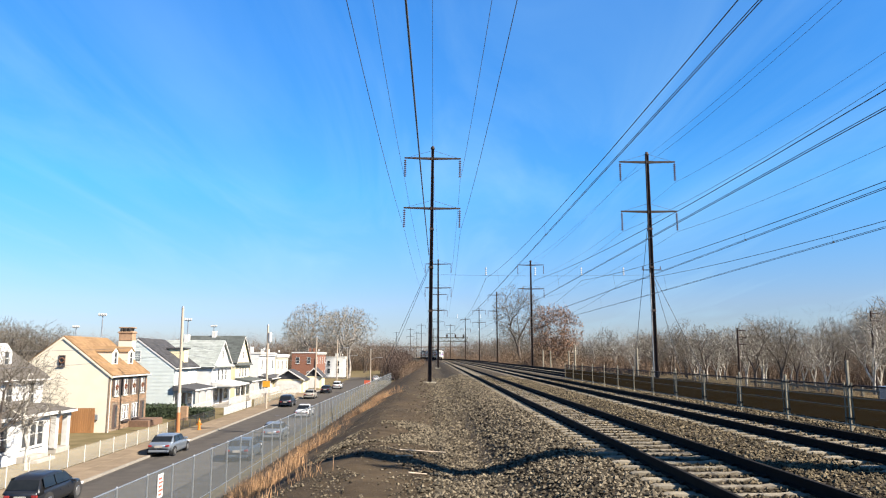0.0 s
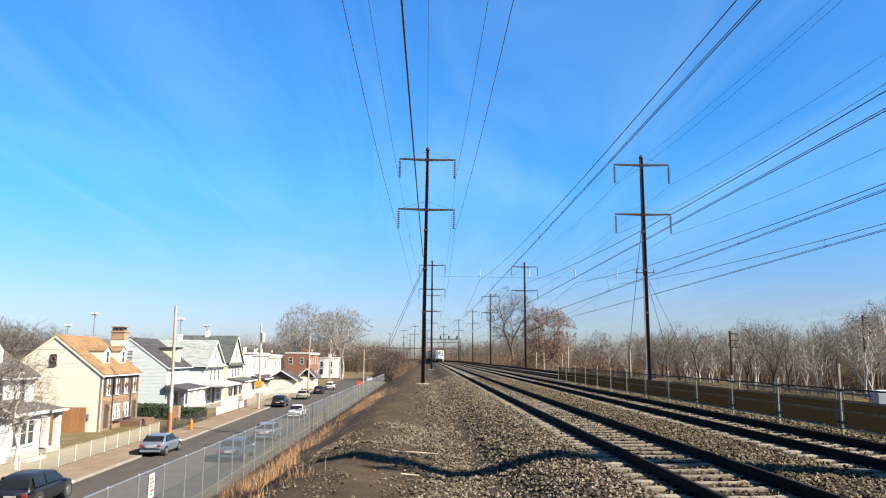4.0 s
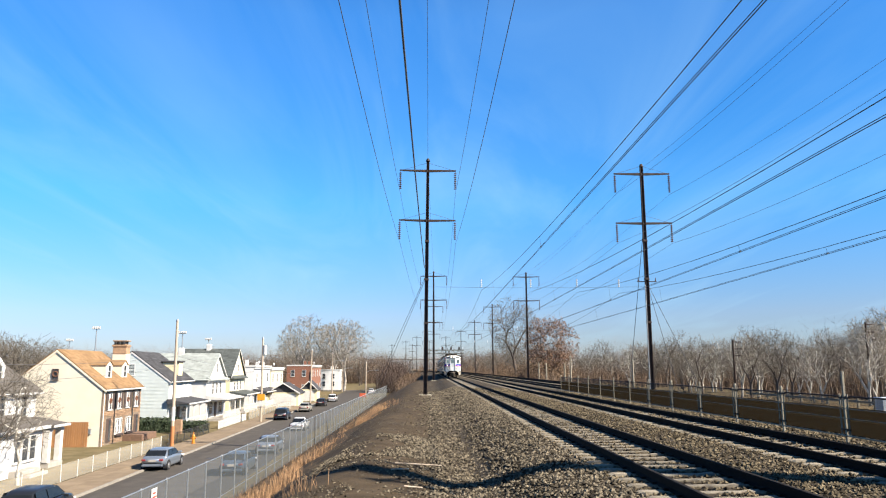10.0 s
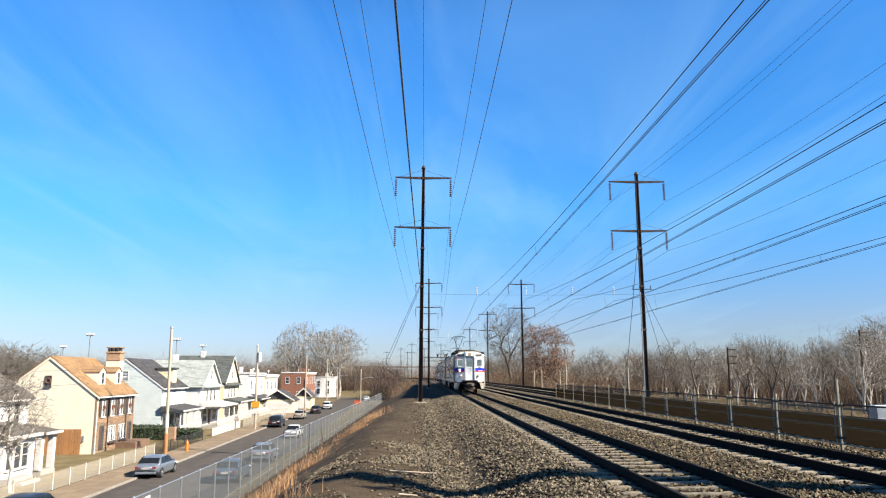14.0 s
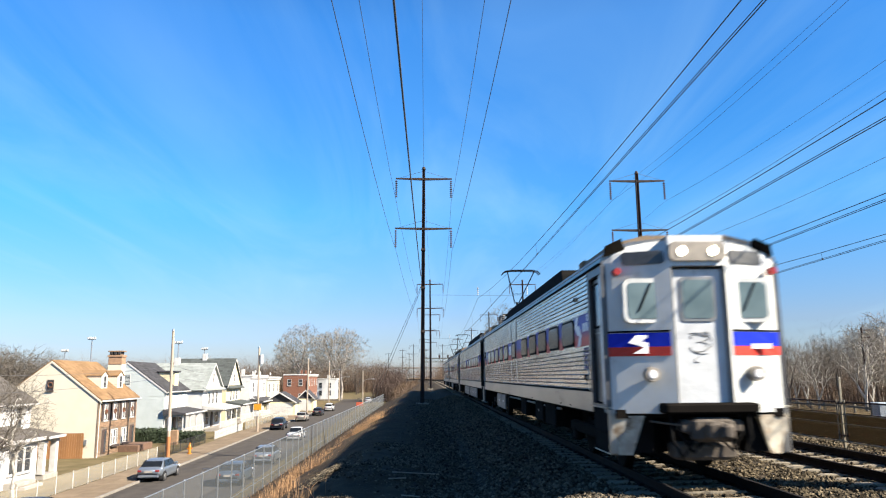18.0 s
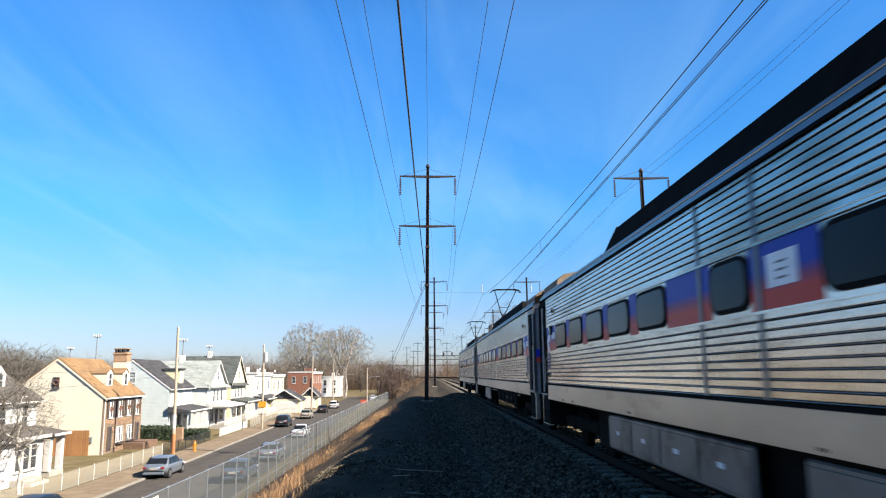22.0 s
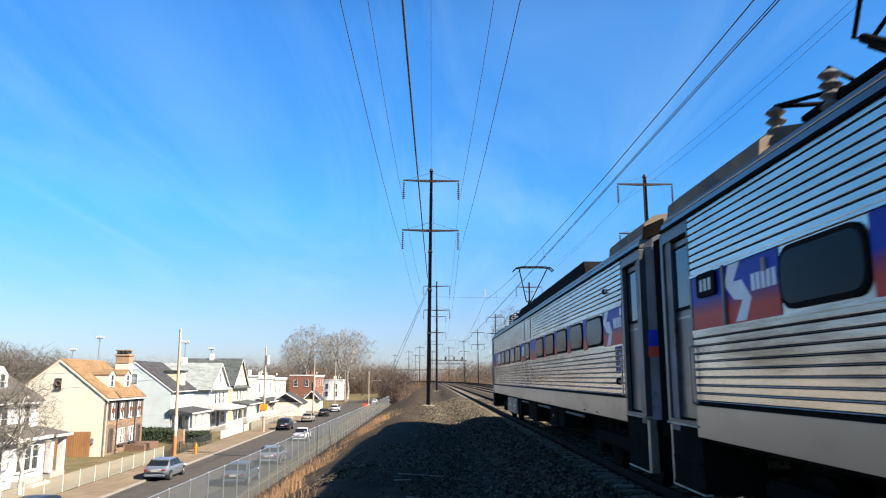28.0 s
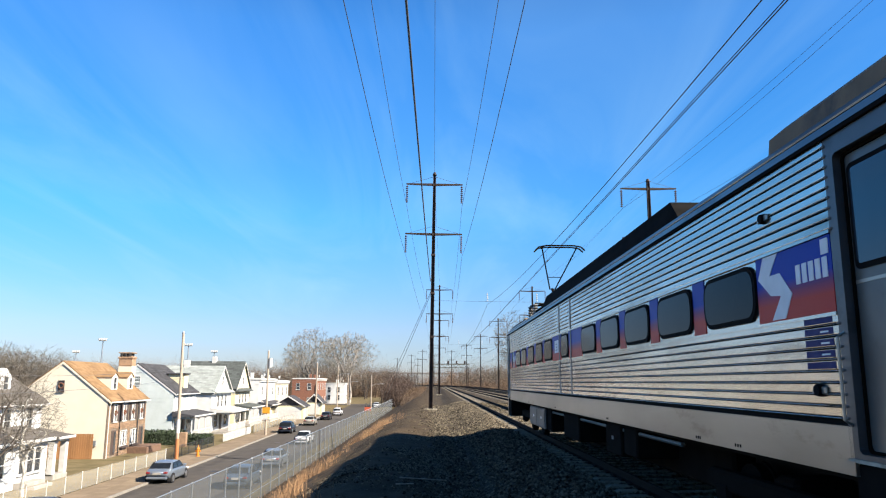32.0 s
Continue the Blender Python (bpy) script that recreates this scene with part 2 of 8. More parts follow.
class Shape:
    """Collects corners and faces of one mesh."""

    def __init__(self):
        self.v, self.f, self.smooth = [], [], False

    def add(self, verts, faces):
        n = len(self.v)
        self.v.extend(tuple(p) for p in verts)
        self.f.extend(tuple(i + n for i in f) for f in faces)
        return self

    def box(self, x0, x1, y0, y1, z0, z1):
        return self.add([(x0, y0, z0), (x1, y0, z0), (x1, y1, z0), (x0, y1, z0), (x0, y0, z1), (x1, y0, z1), (x1, y1, z1), (x0, y1, z1)],
                        [(0, 3, 2, 1), (4, 5, 6, 7), (0, 1, 5, 4), (1, 2, 6, 5), (2, 3, 7, 6), (3, 0, 4, 7)])

    def block(self, x0, x1, y0, y1, z0, z1, c=0.02):
        """A box with its edges cut off."""
        lim = min(x1 - x0, y1 - y0, z1 - z0) * 0.45
        c = min(c, lim)
        rings = []
        for z, d in ((z0, c), (z0 + c, 0), (z1 - c, 0), (z1, c)):
            a, b, e, g = x0 + d, x1 - d, y0 + d, y1 - d
            rings.append([(a + c, e, z), (b - c, e, z), (b, e + c, z), (b, g - c, z), (b - c, g, z), (a + c, g, z), (a, g - c, z), (a, e + c, z)])
        return self.loft(rings)

    def loft(self, rings, closed=True, caps=True):
        n, k = len(rings[0]), len(rings)
        faces = []
        for r in range(k - 1):
            for i in range(n if closed else n - 1):
                j = (i + 1) % n
                faces.append((r * n + i, r * n + j, (r + 1) * n + j, (r + 1) * n + i))
        if caps and closed:
            faces.append(tuple(range(n - 1, -1, -1)))
            faces.append(tuple((k - 1) * n + i for i in range(n)))
        return self.add([p for r in rings for p in r], faces)

    def prism(self, outline, a, b, axis="y"):
        """An outline in the plane across the axis, pushed along it from a to b."""
        put = {"y": lambda p, t: (p[0], t, p[1]), "x": lambda p, t: (t, p[0], p[1]), "z": lambda p, t: (p[0], p[1], t)}[axis]
        return self.loft([[put(p, a) for p in outline], [put(p, b) for p in outline]])

    def tube(self, p, q, r0, r1=None, n=8, caps=True):
        r1 = r0 if r1 is None else r1
        p, q = Vector(p), Vector(q)
        d = (q - p).normalized()
        u = d.cross(Vector((0, 0, 1)) if abs(d.z) < 0.9 else Vector((1, 0, 0))).normalized()
        w = d.cross(u)
        ring = lambda c, r: [c + (u * math.cos(t) + w * math.sin(t)) * r for t in (2 * math.pi * i / n for i in range(n))]
        return self.loft([ring(p, r0), ring(q, r1)], caps=caps)

    def path(self, pts, r, n=4):
        pts = [Vector(p) for p in pts]
        rings = []
        for i, p in enumerate(pts):
            d = (pts[min(i + 1, len(pts) - 1)] - pts[max(i - 1, 0)]).normalized()
            u = d.cross(Vector((0, 0, 1)) if abs(d.z) < 0.95 else Vector((1, 0, 0))).normalized()
            w = d.cross(u)
            rings.append([p + (u * math.cos(t) + w * math.sin(t)) * r for t in (2 * math.pi * k / n for k in range(n))])
        return self.loft(rings)

    def mesh(self, name, mat):
        me = bpy.data.meshes.new(name)
        me.from_pydata(self.v, [], self.f)
        me.materials.append(mat)
        if self.smooth:
            me.polygons.foreach_set("use_smooth", [True] * len(me.polygons))
        me.update()
        return me


def thing(name, label, category, group="", kind="", at=None):
    ob = tagged(new(name), label, category, group, kind)
    if at is not None:
        ob.matrix_world = at
    return ob


def solo(name, shape, mat, label, category, group="", kind="", at=None):
    ob = tagged(new(name, shape.mesh(name, mat)), label, category, group, kind)
    if at is not None:
        ob.matrix_world = at
    return ob


def part(name, shape, mat, parent, label="", at=None):
    ob = new(name, shape if isinstance(shape, bpy.types.Mesh) else shape.mesh(name, mat))
    ob.parent = parent
    if at is not None:
        ob.matrix_basis = at
    if label:
        ob["label"] = label
    return ob


def rng(seed):
    return random.Random(seed)


# ---- ground ----
def bend(y):
    """How far the railway has curved to the left at y; past the curve it runs straight on."""
    d = max(0.0, min(y, 560.0) - 262.0)
    return -3.7e-4 * d * d - 0.22 * max(0.0, y - 560.0)


PROFILE = ((-1600, -5.3), (-60, -5.3), (-10.6, -5.32), (-10.3, -5.1), (-9.9, -4.85), (-3.9, -1.40), (-3.3, -1.05), (-2.5, -0.68), (-1.6, -0.47), (-1.0, -0.50), (0.0, -0.58), (0.6, -0.64), (0.95, -0.66), (1.28, -0.62), (2.05, -0.32),
           (2.6, -0.20), (3.25, -0.2), (3.35, -0.205), (5.75, -0.205), (5.9, -0.2), (6.5, -0.19), (7.3, -0.2), (7.5, -0.205), (9.95, -0.205), (10.1, -0.2), (11.4, -0.2), (18.2, -0.2), (19.0, -0.35), (21.5, -1.3), (24, -2.0), (60, -2.2), (200, -2.6), (1600, -3.0))


def ground_height(x, y):
    x, z = x - bend(y), PROFILE[-1][1]
    for (x0, z0), (x1, z1) in zip(PROFILE, PROFILE[1:]):
        if x0 <= x <= x1:
            z = z0 + (z1 - z0) * (x - x0) / (x1 - x0)
            break
    if -9.5 < x < 2.8:
        k = min(1.0, (x + 9.5) / 3, (2.4 - x) / 1.2) if x < 2.4 else 0.0
        z += k * (0.14 * noise.noise((x * 0.45, y * 0.22, 1.0)) + 0.07 * noise.noise((x * 1.3, y * 0.9, 5.0)))
    if -60 > x or x > 24:
        z += 0.4 * noise.noise((x * 0.03, y * 0.03, 2.0))
    return z


def ground_sheet():
    xs = [-1600, -900, -500, -300, -200, -140, -100, -80, -60, -50, -42, -36, -30, -26, -21, -16, -12.5, -10.9, -10.6, -10.3, -9.9] + [-9.4 + 0.35 * i for i in range(36)] + [3.25, 3.35, 4.4, 5.75, 5.9, 6.5, 7.3, 7.5, 8.7, 9.95, 10.1, 11.4, 13, 15, 17, 18.2, 19, 20, 21.5, 24, 28, 34, 42, 52, 64, 80, 100, 140, 200, 300, 500, 900, 1600]
    ys = [-80, -40, -20, -10, -4, 0] + [1.5 + 0.5 * i for i in range(80)] + [42 + 2.0 * i for i in range(40)] + [125, 135, 150, 170, 200, 240, 262, 300, 340, 380, 440, 500, 560, 700, 1000, 1500, 2500, 4000]
    verts = [(x + bend(y), y, ground_height(x + bend(y), y)) for y in ys for x in xs]
    n = len(xs)
    faces = [(j * n + i, j * n + i + 1, (j + 1) * n + i + 1, (j + 1) * n + i) for j in range(len(ys) - 1) for i in range(n - 1)]
    me = bpy.data.meshes.new("ground")
    me.from_pydata(verts, [], faces)
    for m in (M_GRASSDRY, M_DIRT, M_BALLAST, M_LAWN, M_FIELD):
        me.materials.append(m)
    idx = []
    for f in me.polygons:
        c = f.center.copy()
        c.x -= bend(c.y)
        edge = 0.05 + 0.2 * noise.noise((c.y * 0.25, 3.0, 0)) + 0.12 * noise.noise((c.y * 1.4, 9.0, 0))
        crest = -3.4 + 0.5 * noise.noise((c.y * 0.3, 7.0, 0))
        idx.append(2 if edge < c.x < 19.6 else 1 if crest < c.x <= edge else 3 if c.x < -11 else 4 if 23 < c.x < 54 else 0)
    me.polygons.foreach_set("material_index", idx)
    me.polygons.foreach_set("use_smooth", [True] * len(me.polygons))
    ob = new("ground", me)
    return tagged(ob, "embankment of dirt and ballast falling to dry grass", "ground", kind="structure")


ground_sheet()

# ---- tracks ----
TRACKS = (4.55, 8.75, 12.7, 16.3)
GAUGE_HALF = 0.7525
SLEEPER_STEP = 0.61


def rail_outline(x):
    return [(x - 0.07, -0.172), (x + 0.07, -0.172), (x + 0.07, -0.155), (x + 0.012, -0.135), (x + 0.010, -0.05), (x + 0.036, -0.04), (x + 0.036, -0.006),
            (x - 0.036, -0.006), (x - 0.036, -0.04), (x - 0.010, -0.05), (x - 0.012, -0.135), (x - 0.07, -0.155)]


def sleeper_shape():
    s = Shape()
    prof = [(-1.3, 0.11, -0.02), (-1.22, 0.135, 0.0), (-0.55, 0.135, 0.0), (-0.35, 0.12, -0.02), (0.35, 0.12, -0.02), (0.55, 0.135, 0.0), (1.22, 0.135, 0.0), (1.3, 0.11, -0.02)]
    rings = []
    for x, w, z in prof:
        rings.append([(x, -w, -0.24), (x, w, -0.24), (x, w - 0.025, z), (x, -w + 0.025, z)])
    s.loft(rings)
    return s


def rail_tracks():
    sleeper = sleeper_shape().mesh("sleeper", M_SLEEPER)
    r = rng(3)
    for k, xc in enumerate(TRACKS):
        tr = thing("railway_track", "straight track of dark steel rails on pale concrete sleepers in ballast", "railway track", "four parallel tracks", "structure")
        ys = [-60.0, 262.0] + [282.0 + 20 * i for i in range(15)] + [1400.0]
        for side in (-1, 1):
            s = Shape()
            s.loft([[(x + bend(y), y, z) for x, z in rail_outline(xc + side * GAUGE_HALF)] for y in ys])
            rail = part("rail", s, M_RAILSIDE, tr, "rust-dark steel rail")
            s = Shape()
            s.loft([[(xc + side * GAUGE_HALF + dx + bend(y), y, z) for dx, z in ((-0.034, -0.008), (0.034, -0.008), (0.028, 0.0), (-0.028, 0.0))] for y in ys])
            part("rail_head", s, M_RAILTOP, rail, "polished running surface")
        if k < 2:
            near = 150 if k == 0 else 120
            for i in range(near):
                y = 5.0 + i * SLEEPER_STEP + r.uniform(-0.02, 0.02)
                part("sleeper", sleeper, None, tr, at=pose(xc + r.uniform(-0.02, 0.02), y, -0.165 + r.uniform(-0.012, 0.008), 0, 0, r.uniform(-0.6, 0.6)))
            ya = 5.0 + near * SLEEPER_STEP
        else:
            ya = 20.0
        s, y = Shape(), ya
        while y < (420 if k < 2 else 200):
            s.box(xc - 1.3 + bend(y), xc + 1.3 + bend(y), y - 0.11, y + 0.11, -0.3, -0.165)
            y += SLEEPER_STEP
        tagged(part("sleepers_beyond", s, M_SLEEPER, tr), kind="stuff")
        s, y = Shape(), 5.0
        while y < 60 and k < 2:
            for side in (-1, 1):
                for e in (-1, 1):
                    xx = xc + side * GAUGE_HALF + e * 0.10
                    s.box(xx - 0.035, xx + 0.035, y - 0.05, y + 0.05, -0.166, -0.125)
            y += SLEEPER_STEP
        if k < 2:
            tagged(part("rail_clips", s, M_RAILSIDE, tr), kind="stuff")


rail_tracks()


def stones(name, count, xa, xb, ya, yb, seed, big, reach=0.0, mat=None):
    """Loose crushed stone lying on the ground, one small lump each."""
    r = np.random.RandomState(seed)
    base = np.array([(0, 0, 1), (1, 0, .1), (.2, 1, 0), (-1, .25, .1), (-.1, -1, 0), (.1, 0, -.7)])
    tri = np.array([(0, 1, 2), (0, 2, 3), (0, 3, 4), (0, 4, 1), (5, 2, 1), (5, 3, 2), (5, 4, 3), (5, 1, 4)])
    u = r.rand(count)
    ys = ya + (yb - ya) * u ** 1.7
    xs = xa + (xb - xa) * r.rand(count)
    keep = np.ones(count, bool)
    for xc in TRACKS[:2]:
        inside = np.abs(xs - xc) < 1.32
        ph = np.abs(((ys - 5.0) / SLEEPER_STEP + 0.5) % 1.0 - 0.5) * SLEEPER_STEP
        keep &= ~(inside & (ph < 0.17))
    edge = np.array([0.05 + 0.25 * noise.noise((y * 0.25, 3.0, 0)) for y in ys])
    edge = edge - reach * np.array([max(0.0, 0.35 + noise.noise((x * 0.5, y * 0.35, 4.0))) for x, y in zip(xs, ys)])
    keep &= (xs > edge) | (r.rand(count) < np.exp(-np.maximum(edge - xs, 0) * 3.0) * 0.5)
    xs, ys = xs[keep], ys[keep]
    n = len(xs)
    zs = np.array([ground_height(x, y) for x, y in zip(xs, ys)])
    size = (0.022 + 0.028 * r.rand(n) ** 1.5) * big * (1 + np.maximum(0, ys - 30) * 0.012)
    v = base[None] * (0.7 + 0.6 * r.rand(n, 6, 3)) * size[:, None, None] * np.array([1, 1, 0.75])
    a = r.rand(n) * 6.283
    c, s = np.cos(a)[:, None], np.sin(a)[:, None]
    v = np.stack([v[..., 0] * c - v[..., 1] * s, v[..., 0] * s + v[..., 1] * c, v[..., 2]], -1)
    v += np.stack([xs, ys, zs + size * 0.35], -1)[:, None]
    f = tri[None] + 6 * np.arange(n)[:, None, None]
    me = bpy.data.meshes.new(name)
    me.from_pydata(v.reshape(-1, 3).tolist(), [], f.reshape(-1, 3).tolist())
    me.materials.append(mat or M_STONE)
    return tagged(new(name, me), "loose brown and grey crushed stone ballast", "ballast", kind="stuff")


stones("ballast_stones", 42000, -1.6, 3.35, 5.0, 75, 5, 1.1)
stones("ballast_stones", 26000, 3.2, 7.5, 5.0, 70, 6, 1.1, mat=M_STONEB)
stones("ballast_stones", 17000, 7.4, 11.8, 8.0, 60, 7, 1.2, mat=M_STONEB)
stones("ballast_stones", 7000, -3.0, 0.4, 19.3, 25.5, 8, 1.1, 4.5)
stones("ballast_stones", 3000, -3.2, 0.4, 7.0, 20, 9, 0.8, 9.0)
stones("ballast_stones", 9000, -3.4, 0.4, 8.0, 60, 10, 0.42, 9.0)

# ---- poles and wires ----
ROW_RIGHT = 18.75


def string_of_discs(s, x, y, z0, z1, r=0.13):
    s.tube((x, y, z0), (x, y, z1), 0.03, 0.03, 6)
    k = max(3, int(abs(z0 - z1) / 0.17))
    for i in range(k):
        z = z0 + (z1 - z0) * (i + 0.5) / k
        s.tube((x, y, z - 0.05), (x, y, z + 0.03), r, r * 0.4, 8)


def line_pole(x, y, base, lean, low_arm, arms=(18.95, 14.55), top=19.6, fat=1.0):
    po = thing("catenary_pole", "tall rust-brown steel railway pole with two crossarms and hanging insulators", "pole", "poles along the railway", at=pose(x, y, base, 0, lean, 0))
    s = Shape()
    rings = []
    for z, w in ((0, 0.170), (6.0, 0.160), (13.0, 0.150), (top, 0.125)):
        w, t = w * fat, 0.022 * fat
        # a wide-flange section, the web along the crossarms
        rings.append([(px, py, z) for px, py in ((-w, -w), (-w + t * 2, -w), (-w + t * 2, -t), (w - t * 2, -t), (w - t * 2, -w), (w, -w), (w, w), (w - t * 2, w), (w - t * 2, t), (-w + t * 2, t), (-w + t * 2, w), (-w, w))])
    s.loft(rings)
    shaft = part("shaft", s, M_POLE, po)
    for z in (6.0, 9.7, 13.0):
        s = Shape()
        s.block(-0.185 * fat, 0.185 * fat, -0.185 * fat, 0.185 * fat, z - 0.09, z + 0.09, 0.02)
        part("splice_plate", s, M_POLE, shaft)
    s = Shape()
    s.block(-0.55, 0.55, -0.55, 0.55, -0.5, 0.12, 0.05)
    part("footing", s, M_POST, po, "pale concrete footing")
    s = Shape()
    s.tube((0, 0, top), (0, 0, top + 0.25), 0.2, 0.1, 8)
    part("cap", s, M_POLE, po)
    for h in arms:
        s = Shape()
        for e in (-1, 1):
            s.loft([[(e * q, -w, h + 0.08 - 2 * w), (e * q, w, h + 0.08 - 2 * w), (e * q, w, h + 0.08), (e * q, -w, h + 0.08)] for q, w in ((0.0, 0.10), (2.45, 0.055))])
        arm = part("crossarm", s, M_POLE, po)
        s = Shape()
        for e in (-1, 1):
            s.tube((0, 0, h + 0.72), (e * 2.1, 0, h + 0.09), 0.014, 0.014, 5)
        part("stay", s, M_WIRE, arm)
        for e in (-1, 1):
            s = Shape()
            string_of_discs(s, e * 2.38, 0, h - 0.1, h - 1.65)
            part("insulator", s, M_INSUL, arm, "string of brown disc insulators")
    if low_arm:
        s = Shape()
        s.tube((-0.22, -0.16, 0), (-0.2, -0.16, 9.2), 0.035, n=6)
        part("conduit", s, M_GALV, po, "pale conduit up the pole")
        s = Shape()
        s.block(-0.85, 0.85, -0.035, 0.035, 9.44, 9.51, 0.01)
        arm = part("crossarm", s, M_POLE, po, "short lower crossarm")
        for e in (-0.75, 0.75):
            s = Shape()
            s.tube((e, 0, 9.53), (e, 0, 9.80), 0.05, 0.035, 8)
            part("insulator", s, M_INSUL, arm)
    return po


POLE_YS = [61.6, 133.0, 200.0, 268.0, 336.0, 404.0, 472.0, 540.0]
LEFT_XS = [x + bend(y) for x, y in zip((0.0, 1.05, 1.7, 2.0, 2.0, 1.4, 2.2, 2.2), POLE_YS)]
RIGHT_XS = [x + bend(y) for x, y in zip((18.75, 18.1, 17.7, 17.2, 17.2, 17.4, 17.2, 17.2), POLE_YS)]
for k, y in enumerate(POLE_YS):
    if k == 0:
        line_pole(LEFT_XS[0] - 0.22, y, -0.55, 0.65, False, (19.25, 14.83), 20.1)
    else:
        line_pole(LEFT_XS[k], y, -0.55, 0.0, False)
    line_pole(RIGHT_XS[k], y, -0.5 if k == 0 else -0.7, -0.1, k == 0)
# Out of view: extra-thick pole that casts the broad shadow across the ballast
line_pole(ROW_RIGHT, 7.3, -0.7, 0.0, True, fat=2.2)


def sag_points(p, q, sag, n=14):
    p, q = Vector(p), Vector(q)
    return [p.lerp(q, i / n) - Vector((0, 0, sag * 4 * (i / n) * (1 - i / n))) for i in range(n + 1)]


def wire_line(name, label, x_of, z, sag, r, first=-56.6, count=7, mat=None):
    s = Shape()
    ends = [first] + POLE_YS[:count]
    line = []
    for a, b in zip(ends, ends[1:]):
        line += sag_points((x_of(a), a, z), (x_of(b), b, z), sag)[:-1]
    s.path(line + [Vector((x_of(ends[-1]), ends[-1], z))], r, 4)
    s.smooth = True
    return solo(name, s, mat or M_WIRE, label, "overhead wire", "power lines over the railway")


def nearest(row, y):
    return min(zip(POLE_YS, row), key=lambda p: abs(p[0] - y))[1]


def left_x(y):
    return nearest(LEFT_XS, y) - (0.05 if y < 30 else 0)


def right_x(y):
    return nearest(RIGHT_XS, y)


for e in (-2.38, 2.38):
    for h in (18.95, 14.6):
        zz = -0.6 + h - 1.7
        wire_line("transmission_wire", "thin dark high-voltage wire hung between pole crossarms", lambda y, e=e: left_x(y) + e, zz, 0.9, 0.013, first=0.0)
        wire_line("transmission_wire", "thin dark high-voltage wire hung between pole crossarms", lambda y, e=e: right_x(y) + e, zz, 0.9, 0.011, first=6.0)
wire_line("ground_wire", "thin earth wire along the pole tops", left_x, 19.6, 0.7, 0.011, first=0.0)
wire_line("ground_wire", "thin earth wire along the pole tops", right_x, 19.0, 0.7, 0.011, first=6.0)
wire_line("feeder_cable", "thick dark feeder cable on the pole row", lambda y: -0.75 if y < 30 else -0.3, 10.2, 0.4, 0.03, first=0.0, count=1)


def catenary(xc, k):
    """Contact wire, auxiliary and messenger over one track, with droppers."""
    ends = [-25.0] + POLE_YS[:6]
    zc = (6.55, 6.42, 6.36, 6.28)[k]
    contact, aux, mess, drop = Shape(), Shape(), Shape(), Shape()
    zig = [0.18 if i % 2 else -0.18 for i in range(len(ends))]
    contact.path([(xc + z + bend(y), y, zc) for z, y in zip(zig, ends)], 0.012, 4)
    aux.path([(xc + z + bend(y), y, zc + 0.05) for z, y in zip(zig, ends)], 0.010, 4)
    line = []
    for a, b, ca in zip(ends, ends[1:], zig):
        pts = sag_points((xc + bend(a), a, zc + 1.7), (xc + bend(b), b, zc + 1.7), 1.33 if k < 2 else 1.50, 16)
        line += pts[:-1]
        for i in range(2, 16, 4):
            t = i / 16
            x = pts[i].x + ca + (-2 * ca) * t
            drop.path([tuple(pts[i]), (x, pts[i].y, zc + 0.05)], 0.006, 3)
            drop.box(x - 0.02, x + 0.02, pts[i].y - 0.04, pts[i].y + 0.04, zc, zc + 0.06)
    mess.path(line + [Vector((xc + bend(ends[-1]), ends[-1], zc + 1.7))], 0.013, 4)
    w = thing("catenary", "trolley and messenger wires over one track with short droppers", "overhead wire", "catenary wires over the tracks")
    part("contact_wire", contact, M_WIRE, w)
    part("auxiliary_wire", aux, M_WIRE, w)
    part("messenger_wire", mess, M_WIRE, w)
    tagged(part("droppers", drop, M_WIRE, w), kind="stuff")


for k, xc in enumerate(TRACKS):
    catenary(xc, k)

# cross spans that carry the catenary from pole row to pole row
for y in POLE_YS[:6]:
    s = Shape()
    s.path(sag_points((left_x(y), y, 8.55), (right_x(y), y, 8.55), 0.1, 6), 0.009, 4)
    w = thing("cross_span", "thin cross-span wires from pole to pole above the tracks", "overhead wire", "cross spans")
    part("span_wire", s, M_WIRE, w)
    for xc in TRACKS:
        s = Shape()
        string_of_discs(s, xc + bend(y), y, 8.5, 9.2, 0.09)
        part("insulator", s, M_INSULW, w, "pale insulator string")

# guy cables at the first poles
s = Shape()
s.path([(left_x(61.6), 61.6, 9.9), (-7.6, 104, -1.6)], 0.02, 4)
s.path([(left_x(61.6), 61.6, 9.7), (-7.1, 104, -1.7)], 0.02, 4)
solo("guy_cable", s, M_WIRE, "slack pair of dark cables running down from the pole", "cable")
for dx, dy in ((2.8, 0.6), (4.9, 0.2), (-2.0, 0.4)):
    s = Shape()
    s.path([(ROW_RIGHT, 61.8, 9.0 if dx > 0 else 14), (ROW_RIGHT + dx, 61.6 + dy, -1.6)], 0.022, 4)
    solo("guy_cable", s, M_WIRE, "thin steel guy from pole to ground", "cable", "guys of the pole")


